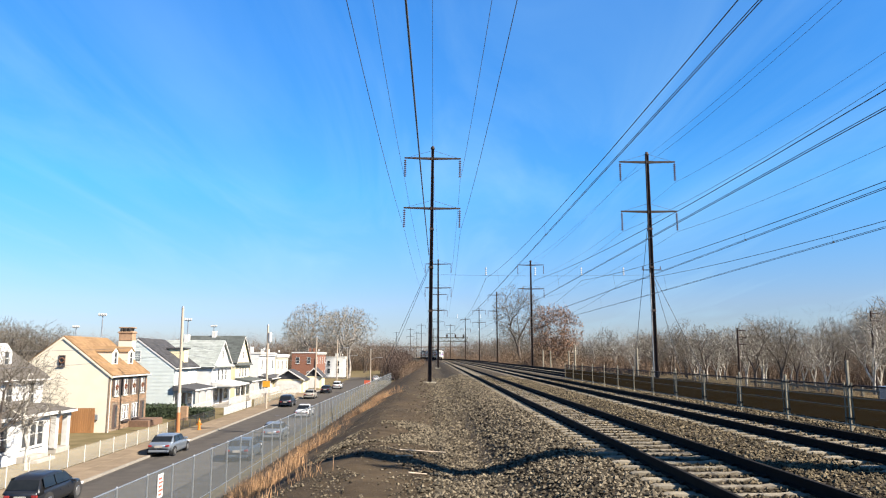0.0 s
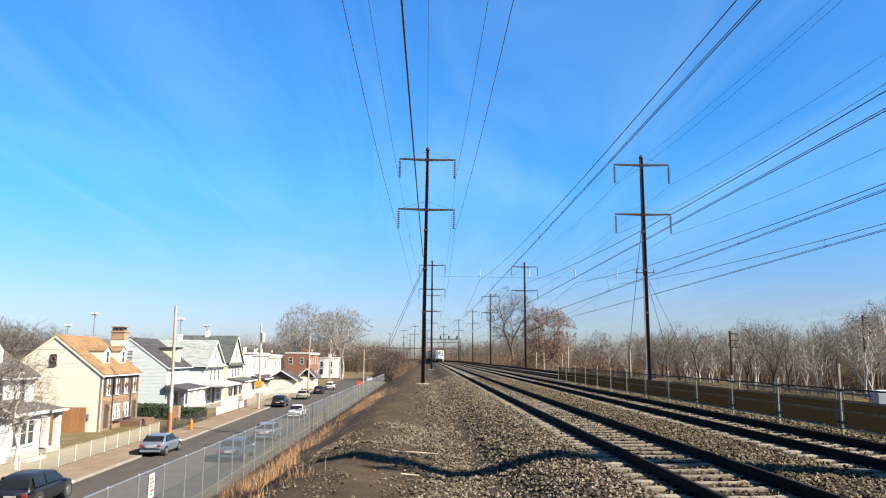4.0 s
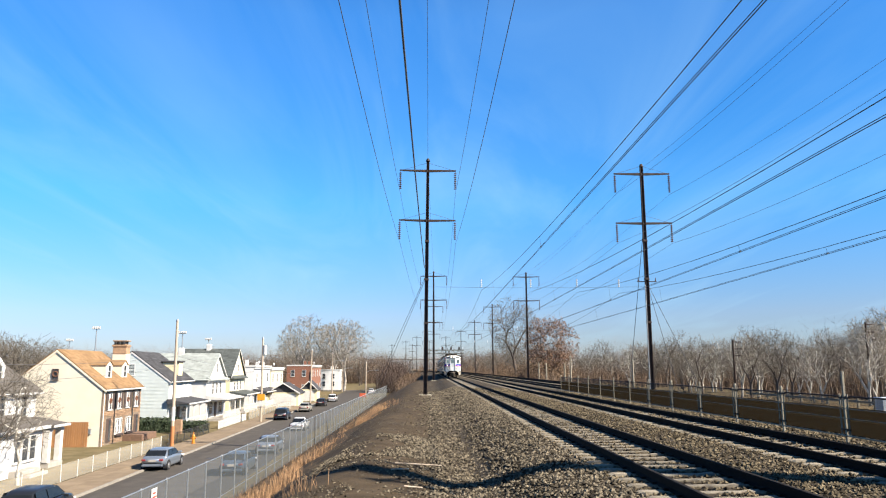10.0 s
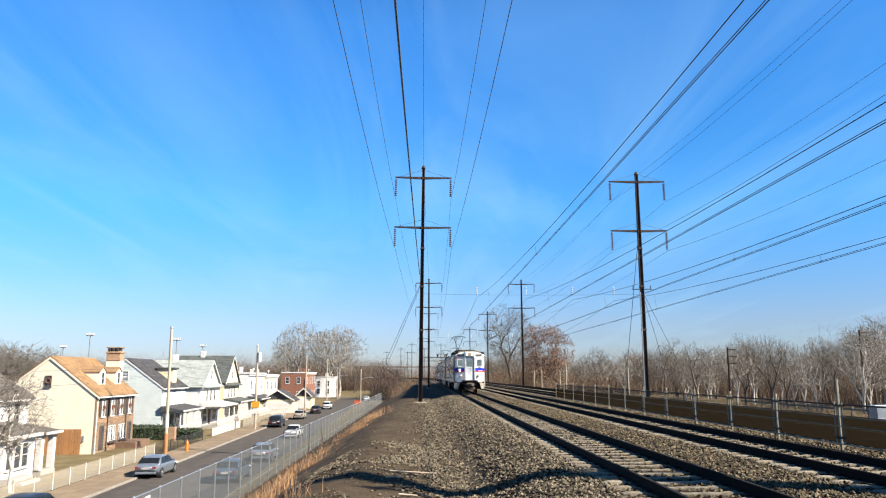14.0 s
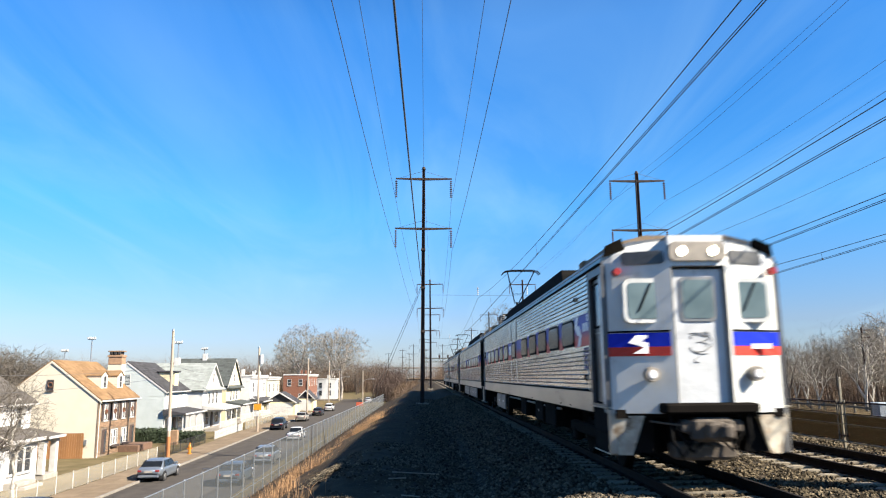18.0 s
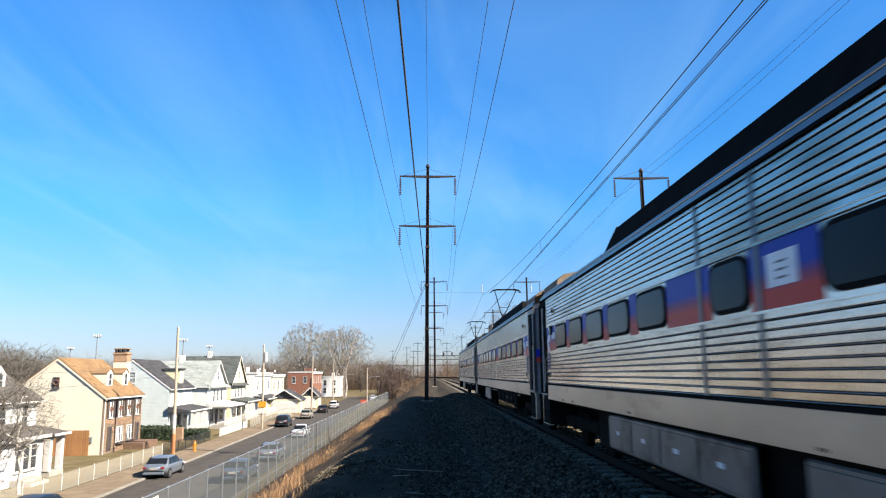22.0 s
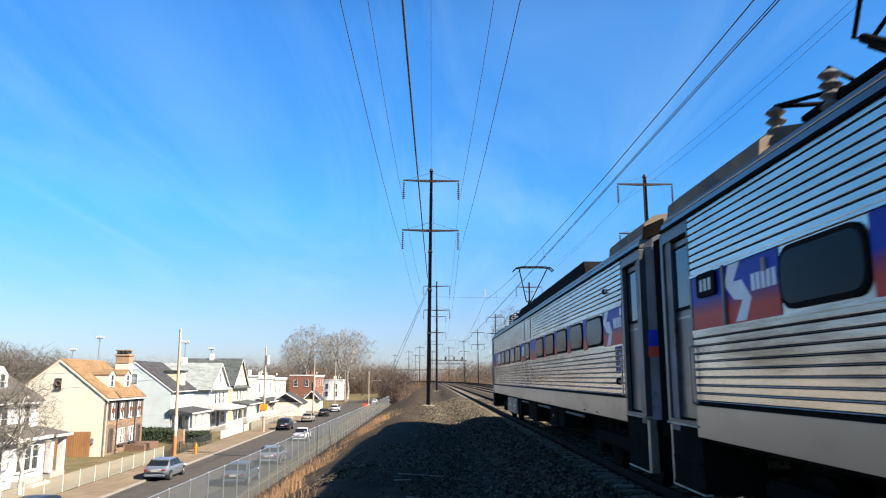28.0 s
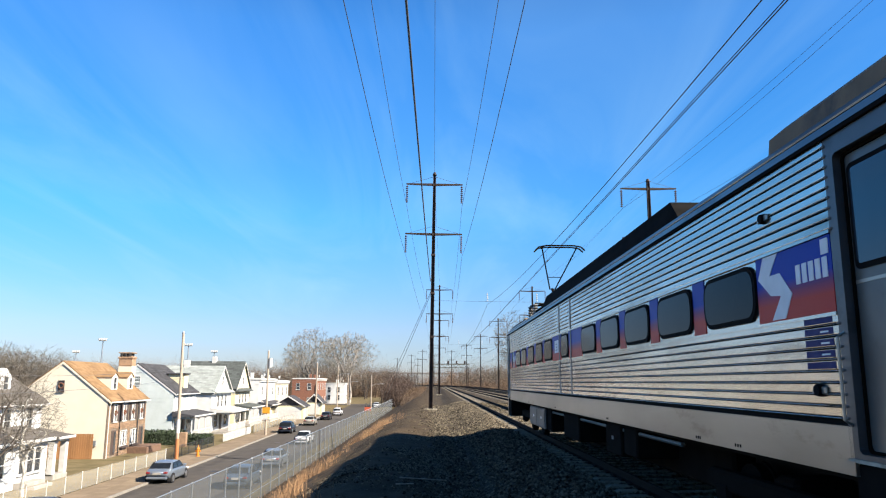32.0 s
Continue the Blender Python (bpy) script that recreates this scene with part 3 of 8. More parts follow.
def signal_bridge(y):
    a, b = left_x(y) - 0.9, right_x(y) + 1.2
    g = thing("signal_bridge", "dark steel lattice signal bridge across all tracks", "signal bridge", at=pose(0, y + 0.8, -0.2))
    for x in (a + 0.5, b - 0.7):
        s = Shape()
        for ex in (-0.3, 0.3):
            for ey in (-0.4, 0.4):
                s.box(x + ex - 0.06, x + ex + 0.06, ey - 0.06, ey + 0.06, 0, 8.6)
        for i in range(8):
            s.tube((x - 0.3, -0.4, i * 1.05), (x + 0.3, -0.4, i * 1.05 + 1.05), 0.035, n=4)
        part("leg", s, M_POLE, g)
    s = Shape()
    n = 14
    for ey in (-0.5, 0.5):
        for z in (8.45, 10.05):
            s.box(a, b, ey - 0.09, ey + 0.09, z - 0.13, z + 0.13)
        for i in range(n):
            xa, xb = a + (b - a) * i / n, a + (b - a) * (i + 1) / n
            s.tube((xa, ey, 8.45 if i % 2 else 10.05), (xb, ey, 10.05 if i % 2 else 8.45), 0.07, n=4)
    tr = part("truss", s, M_SIGNALBRIDGE, g, "olive-grey lattice girder")
    for xc in TRACKS:
        s = Shape()
        s.block(xc + bend(y) - 0.35, xc + bend(y) + 0.35, -0.75, -0.55, 10.2, 11.6, 0.05)
        part("signal_head", s, M_POLE, tr)
    s = Shape()
    s.box(a, b, -0.45, 0.45, 10.2, 10.26)
    part("walkway", s, M_SIGNALBRIDGE, tr)


M_SIGNALBRIDGE = material("olive_bridge_paint", (0.10, 0.10, 0.075), 0.8, second=(0.06, 0.055, 0.045), scale=2.0, spec=0.1)
signal_bridge(336.0)


def road_overpass(y):
    """A road crossing above the railway, far beyond the curve."""
    g = thing("road_overpass", "distant pale concrete road bridge over the railway", "bridge", at=pose(-30, y, 0))
    s = Shape()
    s.block(-34, 60, -4, 4, 9.0, 9.7, 0.1)
    part("deck", s, M_OVERPASS, g)
    s = Shape()
    s.block(-34, 60, -4.2, -3.9, 9.7, 10.5, 0.05)
    part("parapet", s, M_OVERPASS, g, "pale parapet")
    for x in (-30, -12, 14, 36, 56):
        s = Shape()
        s.block(x - 0.5, x + 0.5, -3, 3, -6, 9.0, 0.1)
        part("pier", s, M_OVERPASS, g)


M_OVERPASS = material("overpass_concrete", (0.22, 0.21, 0.19), 0.9, second=(0.16, 0.15, 0.14), scale=0.3)
road_overpass(690.0)

# ---- fence between the tracks ----


M_UPNET = see_through("thin_brown_net", (0.066, 0.0495, 0.033), 0.30, 0.95)


def track_fence():
    x, step = 10.75, 3.38
    fe = thing("track_fence", "low fence of pale posts with dark brown screening between tracks", "fence")
    ys = [15.6 + step * i for i in range(14)]
    for i, y in enumerate(ys):
        s = Shape()
        s.block(x - 0.032, x + 0.032, y - 0.032, y + 0.032, -0.25, 1.55 if i == 1 else 1.10, 0.010)
        post = part("post", s, M_POST, fe)
        if i < 7:
            for e in (-0.17, 0.17):
                s = Shape()
                s.tube((x - 0.02, y + e, 0.0), (x - 0.02, y + e, 1.03), 0.021, n=6)
                part("panel_post", s, M_POST, fe)
            for z in (0.12, 0.92):
                s = Shape()
                s.block(x - 0.045, x + 0.045, y - 0.21, y + 0.21, z, z + 0.035, 0.006)
                part("clamp", s, M_POLE, post, "dark clamp")
        s = Shape()
        zt = 1.55 if i == 1 else 1.10
        s.tube((x, y, zt), (x, y, zt + 0.06), 0.05, 0.03, 8)
        part("post_cap", s, M_POST, post)
    y0, y1 = 8.0, ys[-1]
    s = Shape()
    s.tube((x + 0.03, y0, 0.97), (x + 0.03, y1, 0.97), 0.022, n=6)
    part("top_rail", s, M_POLE, fe)
    for z in (0.42, 0.66):
        s = Shape()
        s.tube((x - 0.03, y0, z), (x - 0.03, y1, z), 0.012, n=5)
        part("wire_rail", s, M_POST, fe)
    s = Shape()
    s.tube((x - 0.04, y0, -0.02), (x - 0.04, y1, -0.02), 0.02, n=6)
    part("bottom_rail", s, M_POST, fe)
    for a, b in zip([y0] + ys, ys):
        s = Shape()
        s.box(x + 0.0, x + 0.012, a + 0.05, b - 0.05, 0.02, 0.70)
        part("screen", s, M_SCREEN, fe, "dark brown screening mesh")
        s = Shape()
        s.box(x + 0.0, x + 0.008, a + 0.05, b - 0.05, 0.71, 0.96)
        part("upper_net", s, M_UPNET, fe, "thin brown netting")


track_fence()


def street_fence():
    x, step, y0, n = -10.0, 2.53, 14.0, 66
    fe = thing("chain_link_fence", "tall galvanised chain-link fence along the foot of the embankment", "fence")
    base, top = -4.9, -2.45
    post = Shape()
    post.tube((0, 0, base - 0.2), (0, 0, top + 0.02), 0.038, n=8)
    post.tube((0, 0, top + 0.02), (0, 0, top + 0.06), 0.042, 0.02, 8)
    pm = post.mesh("post", M_GALV)
    net = Shape()
    net.add([(0, 0, base), (0, step, base), (0, step, top), (0, 0, top)], [(0, 1, 2, 3)])
    nm = net.mesh("mesh_panel", M_CHAIN)
    for i in range(n):
        part("post", pm, None, fe, at=pose(x, y0 + i * step, 0))
        part("mesh_panel", nm, None, fe, at=pose(x + 0.03, y0 + i * step, 0))
    for z, r in ((top, 0.026), (base + 0.55, 0.018)):
        s = Shape()
        s.tube((x, y0, z), (x, y0 + n * step, z), r, n=6)
        part("rail", s, M_GALV, fe)


street_fence()


# ---- the train ----
M_STEEL = material("brushed_stainless", (0.556, 0.537, 0.491), 0.22, 0.95, second=(0.428, 0.407, 0.367), scale=3.0, stretch=(1, 0.15, 1), wear=(0.199, 0.174, 0.139), wear_at=0.56, wear_scale=1.2)
M_SILL = material("dirty_sill_steel", (0.3608, 0.3403, 0.2993), 0.38, 0.8, second=(0.2542, 0.2378, 0.2091), scale=1.2, stretch=(1, 0.3, 1), wear=(0.164, 0.1435, 0.1148), wear_at=0.66, wear_scale=2.2)
M_ROOF = material("roof_brown_paint", (0.205, 0.145, 0.085), 0.8, second=(0.135, 0.098, 0.060), scale=2.0, wear=(0.0644, 0.0552, 0.046), wear_at=0.6)
M_ROOFSTEEL = material("dull_roof_steel", (0.258, 0.253, 0.239), 0.38, 0.9, second=(0.184, 0.179, 0.17), scale=2.0, stretch=(1, 0.2, 1), wear=(0.0644, 0.0552, 0.046), wear_at=0.6, wear_scale=1.5)
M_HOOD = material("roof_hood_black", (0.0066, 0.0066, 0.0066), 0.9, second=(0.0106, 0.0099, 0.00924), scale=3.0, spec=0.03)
# Black for painted groove shade; door seals and corner plates share it
M_MATTBLACK = material("groove_shade_black", (0.006, 0.005, 0.004), 1.0, second=(0.010, 0.009, 0.007), scale=3.0, spec=0.0)
M_FRONT = material("front_silver_paint", (0.55, 0.555, 0.52), 0.42, 0.05, second=(0.455, 0.465, 0.44), scale=2.0, wear=(0.30, 0.29, 0.27), wear_at=0.66, wear_scale=2.0)
M_BLUE = material("stripe_blue", (0.008, 0.022, 0.34), 0.4, second=(0.014, 0.03, 0.40), scale=2.0, spec=0.1)
M_RED = material("stripe_red", (0.54, 0.050, 0.034), 0.4, second=(0.44, 0.05, 0.038), scale=2.0, spec=0.1)
M_NAVY = material("notice_navy", (0.010, 0.014, 0.10), 0.5, second=(0.03, 0.032, 0.13), scale=9.0, spec=0.1)
# the printed band: red below, fading into blue above
M_FADE = material("band_fade_print", (0.008, 0.022, 0.34), 0.4, spec=0.1)
fn, fl_ = M_FADE.node_tree.nodes, M_FADE.node_tree.links
ftc, fsep, fmap, framp = fn.new("ShaderNodeTexCoord"), fn.new("ShaderNodeSeparateXYZ"), fn.new("ShaderNodeMapRange"), fn.new("ShaderNodeValToRGB")
fmap.inputs["From Min"].default_value, fmap.inputs["From Max"].default_value = 2.24, 2.87
for i, (at, col) in enumerate(((0.26, (0.54, 0.050, 0.034)), (0.42, (0.20, 0.036, 0.12)), (0.56, (0.008, 0.034, 0.33)))):
    el = framp.color_ramp.elements[i] if i < 2 else framp.color_ramp.elements.new(at)
    el.position, el.color = at, (*col, 1)
fl_.new(ftc.outputs["Object"], fsep.inputs[0])
fl_.new(fsep.outputs["Z"], fmap.inputs["Value"])
fl_.new(fmap.outputs["Result"], framp.inputs["Fac"])
fl_.new(framp.outputs["Color"], fn["Principled BSDF"].inputs["Base Color"])
M_WHITE = material("white_marking", (0.78, 0.78, 0.78), 0.5, second=(0.68, 0.68, 0.68))
M_GLASS = material("dark_tinted_glass", (0.010, 0.015, 0.018), 0.08, 0.0, second=(0.014, 0.018, 0.022), scale=0.6, spec=0.045)
M_CABGLASS = material("cab_glass", (0.135, 0.185, 0.19), 0.08, second=(0.08, 0.115, 0.12), scale=1.2, spec=0.5)
M_SIGNBOX = material("faded_sign_glass", (0.075, 0.072, 0.062), 0.3, second=(0.04, 0.038, 0.034), scale=4.0)
M_CASE = material("silver_grey_casing", (0.156, 0.15, 0.138), 0.5, 0.4, second=(0.102, 0.099, 0.093), scale=1.5, wear=(0.036, 0.033, 0.03), wear_at=0.58, wear_scale=1.5)
M_LAMPBOX = material("brown_grey_lamp_panel", (0.30, 0.265, 0.215), 0.5, 0.2, second=(0.20, 0.18, 0.15), scale=3.0)
M_DOORGLASS = material("door_glass", (0.012, 0.022, 0.034), 0.06, 0.0, second=(0.016, 0.026, 0.038), scale=0.6, spec=0.5)
M_DOORGREY = material("grey_door_paint", (0.156, 0.156, 0.152), 0.5, second=(0.11, 0.11, 0.106), scale=2.0, wear=(0.0644, 0.0598, 0.0552), wear_at=0.64, spec=0.3)
M_DOORPALE = material("pale_grey_door", (0.375, 0.39, 0.398), 0.5, 0.1, second=(0.315, 0.33, 0.338), scale=1.5, bump=0.3, bump_scale=3.0)
M_FRAME = material("door_frame_steel", (0.104, 0.106, 0.109), 0.42, 0.6, second=(0.078, 0.0788, 0.0803), scale=2.0, wear=(0.0414, 0.0388, 0.0362), wear_at=0.62)
M_ENDDOOR = material("dented_end_door_paint", (0.53, 0.545, 0.54), 0.45, 0.05, second=(0.44, 0.455, 0.455), scale=1.5, wear=(0.27, 0.265, 0.25), wear_at=0.66, wear_scale=2.5, bump=0.35, bump_scale=3.0)
M_DUSTY = material("dusty_brown_iron", (0.085, 0.068, 0.050), 0.85, second=(0.045, 0.036, 0.028), scale=5.0, wear=(0.16, 0.135, 0.10), wear_at=0.6, wear_scale=6.0)
M_DOORLEAF = material("grey_door_leaf", (0.165, 0.163, 0.150), 0.36, 0.4, second=(0.105, 0.104, 0.098), scale=1.5, wear=(0.0619, 0.0569, 0.0518), wear_at=0.62, wear_scale=2.0, spec=0.3)
# Silver end paint darkened by the shade between coupled cars, with worn patches
M_ENDSHADE = material("shaded_end_paint", (0.184, 0.189, 0.193), 0.55, second=(0.12, 0.122, 0.124), scale=2.0, wear=(0.046, 0.0442, 0.0414), wear_at=0.6, wear_scale=1.5, spec=0.3)
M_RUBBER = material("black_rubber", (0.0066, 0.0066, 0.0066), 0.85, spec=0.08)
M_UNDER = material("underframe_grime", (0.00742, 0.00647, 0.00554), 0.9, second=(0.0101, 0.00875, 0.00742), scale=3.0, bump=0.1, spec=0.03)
M_ROOFINS = material("grimy_porcelain", (0.16, 0.16, 0.15), 0.5, second=(0.08, 0.075, 0.07), scale=5.0)
M_LAMP = glow("headlamp", (1.0, 0.90, 0.66), 2.6)
M_REDLAMP = material("red_marker_lens", (0.30, 0.028, 0.022), 0.25)
M_STEPP = material("worn_yellow_step", (0.50, 0.46, 0.36), 0.7, second=(0.30, 0.26, 0.2), scale=5.0, wear=(0.16, 0.10, 0.05), wear_at=0.58, wear_scale=3.0)

CAR_LEN, CAR_PITCH, HALF = 26.15, 26.7, 1.53
SILL_Z, FLUTE_Z, BAND_Z, BAND_TOP, EAVE_Z = 1.07, 1.46, 2.24, 2.87, 3.60


def fluted(x, z0, z1, pitch=0.085):
    """Half outline from bottom to top: flat strips parted by beads that stand in narrow grooves."""
    pts = []
    n = max(1, round((z1 - z0) / pitch))
    p = (z1 - z0) / n
    for i in range(n):
        a = z0 + i * p
        pts += [(x - 0.014, a), (x - 0.014, a + 0.0045), (x + 0.006, a + 0.005), (x + 0.011, a + 0.010), (x + 0.006, a + 0.015), (x - 0.014, a + 0.0155), (x - 0.014, a + 0.0205), (x - 0.001, a + 0.021), (x, a + 0.026), (x, a + p - 0.004), (x - 0.002, a + p - 0.001)]
    return pts


ROOF_LINE = [(1.53, 3.60), (1.50, 3.72), (1.41, 3.83), (1.24, 3.92), (0.96, 3.99), (0.55, 4.03), (0.0, 4.05)]


def roof_ribs():
    pts = []
    for (xa, za), (xb, zb) in zip(ROOF_LINE, ROOF_LINE[1:]):
        k = max(1, int(math.hypot(xb - xa, zb - za) / 0.075))
        nx, nz = (zb - za), -(xb - xa)
        d = math.hypot(nx, nz)
        for i in range(k):
            for t, o in ((0.0, -0.022), (0.2, -0.022), (0.3, 0.0), (0.9, 0.0)):
                f = (i + t) / k
                pts.append((xa + (xb - xa) * f + nx / d * o, za + (zb - za) * f + nz / d * o))
    return pts


def rounded(x, ya, yb, za, zb, r, n=4):
    """Corners of a rounded oblong in the plane of a car side."""
    pts = []
    for cy, cz, a0 in ((yb - r, za + r, -90), (yb - r, zb - r, 0), (ya + r, zb - r, 90), (ya + r, za + r, 180)):
        for i in range(n + 1):
            a = radians(a0 + 90 * i / n)
            pts.append((x, cy + r * math.cos(a), cz + r * math.sin(a)))
    return pts


def side_plate(s, ya, yb, za, zb, r, x0, x1):
    s.loft([rounded(x0, ya, yb, za, zb, r), rounded(x1, ya, yb, za, zb, r)])


def front_plate(s, xa, xb, za, zb, r, y0, y1, n=4):
    sw = lambda pts: [(p[1], p[0], p[2]) for p in pts]
    s.loft([sw(rounded(y0, xa, xb, za, zb, r, n)), sw(rounded(y1, xa, xb, za, zb, r, n))])


def railcar(style, panto, seed):
    """One stainless electric multiple-unit car; the front end at y=0, rail level z=0."""
    r = rng(seed)
    car = thing("railcar", "stainless fluted commuter railcar, blue and red band" + (", headlamps lit" if style == 1 else ""), "train car", "cars of the commuter train")
    A, B = 1.48, CAR_LEN - 1.08         # the fluted length between the end doors
    lo = lambda a, b: (min(a, b), max(a, b))
    for sd in (-1, 1):
        for name, z0, z1 in (("lower_fluting", FLUTE_Z, BAND_Z), ("upper_fluting", BAND_TOP, EAVE_Z)):
            out = fluted(HALF, z0, z1)
            s = Shape()
            line = [(HALF - 0.06, z0)] + out + [(HALF - 0.02, z1), (HALF - 0.06, z1)]
            s.loft([[(sd * x, y, z) for x, z in line] for y in (A, B)])
            fl = part(name, s, M_STEEL, car, "horizontally fluted stainless side")
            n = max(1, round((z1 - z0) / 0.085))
            # Shade inside the grooves, put in as thin black strips
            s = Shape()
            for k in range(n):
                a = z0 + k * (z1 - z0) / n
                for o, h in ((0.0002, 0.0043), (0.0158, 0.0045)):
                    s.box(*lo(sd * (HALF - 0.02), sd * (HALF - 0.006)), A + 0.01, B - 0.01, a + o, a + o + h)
            tagged(part("groove_shade_black", s, M_MATTBLACK, fl), kind="stuff")
            for yb in (A - 0.012, B + 0.012):
                for k in range(n):
                    a = z0 + k * (z1 - z0) / n + 0.012
                    s = Shape()
                    s.block(*lo(sd * (HALF - 0.02), sd * (HALF + 0.012)), yb - 0.022, yb + 0.022, a - 0.012, a + 0.012, 0.007)
                    part("bead_end", s, M_DOORGREY, fl)
        s = Shape()
        s.box(*lo(sd * (HALF - 0.06), sd * (HALF - 0.012)), A, B, BAND_Z, BAND_TOP)
        band = part("window_band", s, M_STEEL, car)
        for z in (BAND_Z, BAND_TOP):
            s = Shape()
            s.box(*lo(sd * HALF, sd * (HALF + 0.012)), A, B, z - 0.014, z + 0.014)
            part("belt_rail", s, M_STEEL, band)
        s = Shape()
        s.box(*lo(sd * (HALF - 0.08), sd * HALF), A - 0.05, B + 0.05, SILL_Z, FLUTE_Z - 0.045)
        sill = part("side_sill", s, M_SILL, car, "smooth weathered steel sill")
        for yc in (3.4, 4.5, 8.9, 14.4, 19.5):
            for k in range(3):
                s = Shape()
                s.box(*lo(sd * HALF, sd * (HALF + 0.003)), yc + k * 0.06, yc + k * 0.06 + 0.03, SILL_Z + 0.03, SILL_Z + 0.06)
                part("drain_slot", s, M_RUBBER, sill)
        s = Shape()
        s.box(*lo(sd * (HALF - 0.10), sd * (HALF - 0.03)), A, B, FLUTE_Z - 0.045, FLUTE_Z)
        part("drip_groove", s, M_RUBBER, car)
        s = Shape()
        s.box(*lo(sd * (HALF - 0.02), sd * (HALF + 0.025)), 0.45, CAR_LEN - 0.1, EAVE_Z - 0.018, EAVE_Z + 0.018)
        part("gutter", s, M_HOOD, car)
        # windows and the coloured band between them
        starts = [2.82, 4.53, 6.25, 7.95, 9.68, 12.48, 14.73, 16.42, 18.19, 20.0, 21.60]
        for i, ya in enumerate(starts):
            yb = ya + (1.31 if i != 5 else 0.95)
            s = Shape()
            side_plate(s, ya, yb, BAND_Z + 0.05, BAND_TOP - 0.04, 0.19, sd * (HALF - 0.02), sd * (HALF + 0.012))
            w = part("window_gasket", s, M_RUBBER, car, "black rounded window gasket")
            s = Shape()
            side_plate(s, ya + 0.045, yb - 0.045, BAND_Z + 0.095, BAND_TOP - 0.085, 0.15, sd * (HALF + 0.0), sd * (HALF + 0.017))
            part("pane", s, M_GLASS, w)
        tail = True                             # the rear end carries the arrow panel too
        zm = BAND_Z + 0.29
        fills = [(A + 0.02, 2.80), (4.15, 4.51), (5.86, 6.23), (7.58, 7.93), (9.28, 9.66), (11.01, 12.46), (13.45, 14.71), (16.06, 16.40), (17.75, 18.17), (19.52, 19.98), (21.33, 21.58)] + ([(22.93, B - 0.02)] if tail else [])
        for ya, yb in fills:
            s = Shape()
            s.box(*lo(sd * (HALF - 0.012), sd * (HALF - 0.004)), ya, yb, zm, BAND_TOP - 0.018)
            part("blue_panel", s, M_FADE, band)
            s = Shape()
            s.box(*lo(sd * (HALF - 0.012), sd * (HALF - 0.004)), ya, yb, BAND_Z + 0.018, zm)
            part("red_panel", s, M_FADE, band, "red panel fading up into blue")
        x = sd * (HALF - 0.001)
        flat = lambda ya, yb, za, zb, d=0.002: Shape().box(*lo(x - sd * 0.004, x + sd * d), ya, yb, za, zb)
        # white arrow marks, lettering bars and decals
        arrow = [(2.64, 2.85), (2.36, 2.85), (2.53, 2.67), (2.34, 2.67), (2.14, 2.47), (2.28, 2.27), (2.53, 2.27), (2.34, 2.47), (2.53, 2.49), (2.76, 2.66)]
        for o in (0.0 if style != 2 else -0.62, 21.35):
            s = Shape()
            s.loft([[(x - sd * 0.006, y + o, z) for y, z in arrow], [(x + sd * 0.002, y + o, z) for y, z in arrow]])
            part("arrow_mark", s, M_WHITE, band, "white angular arrow mark")
            for i in range(5):
                ya = {0.0: 1.56, -0.62: 2.20, 21.35: 22.98}[o] + i * 0.105
                part("lettering_bar", flat(ya, ya + 0.075, 2.53, 2.69), M_WHITE, band)
        fy = 1.53 if style != 2 else 2.64
        part("flag_decal", flat(fy, fy + 0.11, 2.71, 2.83), M_WHITE, band, "small striped flag decal")
        if tail:
            part("yellow_tag", flat(23.15, 23.21, 2.68, 2.80, 0.02), M_STEPP, band)
        nt = 13.80
        part("white_notice", flat(nt, nt + 0.55, 2.44, 2.74), M_WHITE, band, "white notice with dark lines")
        for k in range(3):
            part("notice_line", flat(nt + 0.18, nt + 0.37, 2.50 + k * 0.07, 2.52 + k * 0.07, 0.004), M_DOORGREY, band)
        for k in range(5):
            za = FLUTE_Z + 0.37 + k * 0.0867
            s = Shape()
            s.box(*lo(sd * HALF, sd * (HALF + 0.003)), 1.56, 1.98, za + 0.004, za + 0.056)
            nd = part("notice_decal", s, M_NAVY, car, "dark blue notice decal")
            if k in (1, 2, 3):
                s = Shape()
                s.box(*lo(sd * (HALF + 0.003), sd * (HALF + 0.005)), 1.62, 1.74, za + 0.018, za + 0.032)
                part("notice_bar", s, M_WHITE, nd)
        for (py, pz, pr) in ((1.80, 1.67, 0.055), (2.55, 3.20, 0.05)):
            s = Shape()
            s.tube((sd * HALF, py, pz), (sd * (HALF + 0.045), py, pz), pr, pr * 0.8, 10)
            fit = part("side_fitting", s, M_RUBBER, car)
            s = Shape()
            s.block(*lo(sd * HALF, sd * (HALF + 0.025)), py - 0.1, py + 0.1, pz - 0.03, pz + 0.03, 0.01)
            part("bracket", s, M_SILL, fit)
        for nb_y in ([24.30] if style in (1, 3, 2) else []) + ([2.06] if style == 2 else []):
            s = Shape()
            side_plate(s, nb_y, nb_y + (0.52 if nb_y > 3 else 0.26), 2.64 if nb_y < 3 else 2.60, 2.86, 0.05, sd * HALF, sd * (HALF + 0.03))
            nb = part("number_board", s, M_RUBBER, car, "dark number board")
            for i in range(3 if nb_y > 3 else 1):
                s = Shape()
                s.box(*lo(sd * (HALF + 0.03), sd * (HALF + 0.034)), nb_y + 0.09 + i * 0.12, nb_y + 0.17 + i * 0.12, 2.66, 2.79)
                part("number_bar", s, M_SILL, nb)
        if tail:
            s = Shape()
            s.box(*lo(sd * HALF, sd * (HALF + 0.025)), 24.08, 24.13, BAND_Z + 0.02, BAND_TOP)
            part("seam_strip", s, M_DOORGREY, car)
        for y in (12.18, 13.63):
            s = Shape()
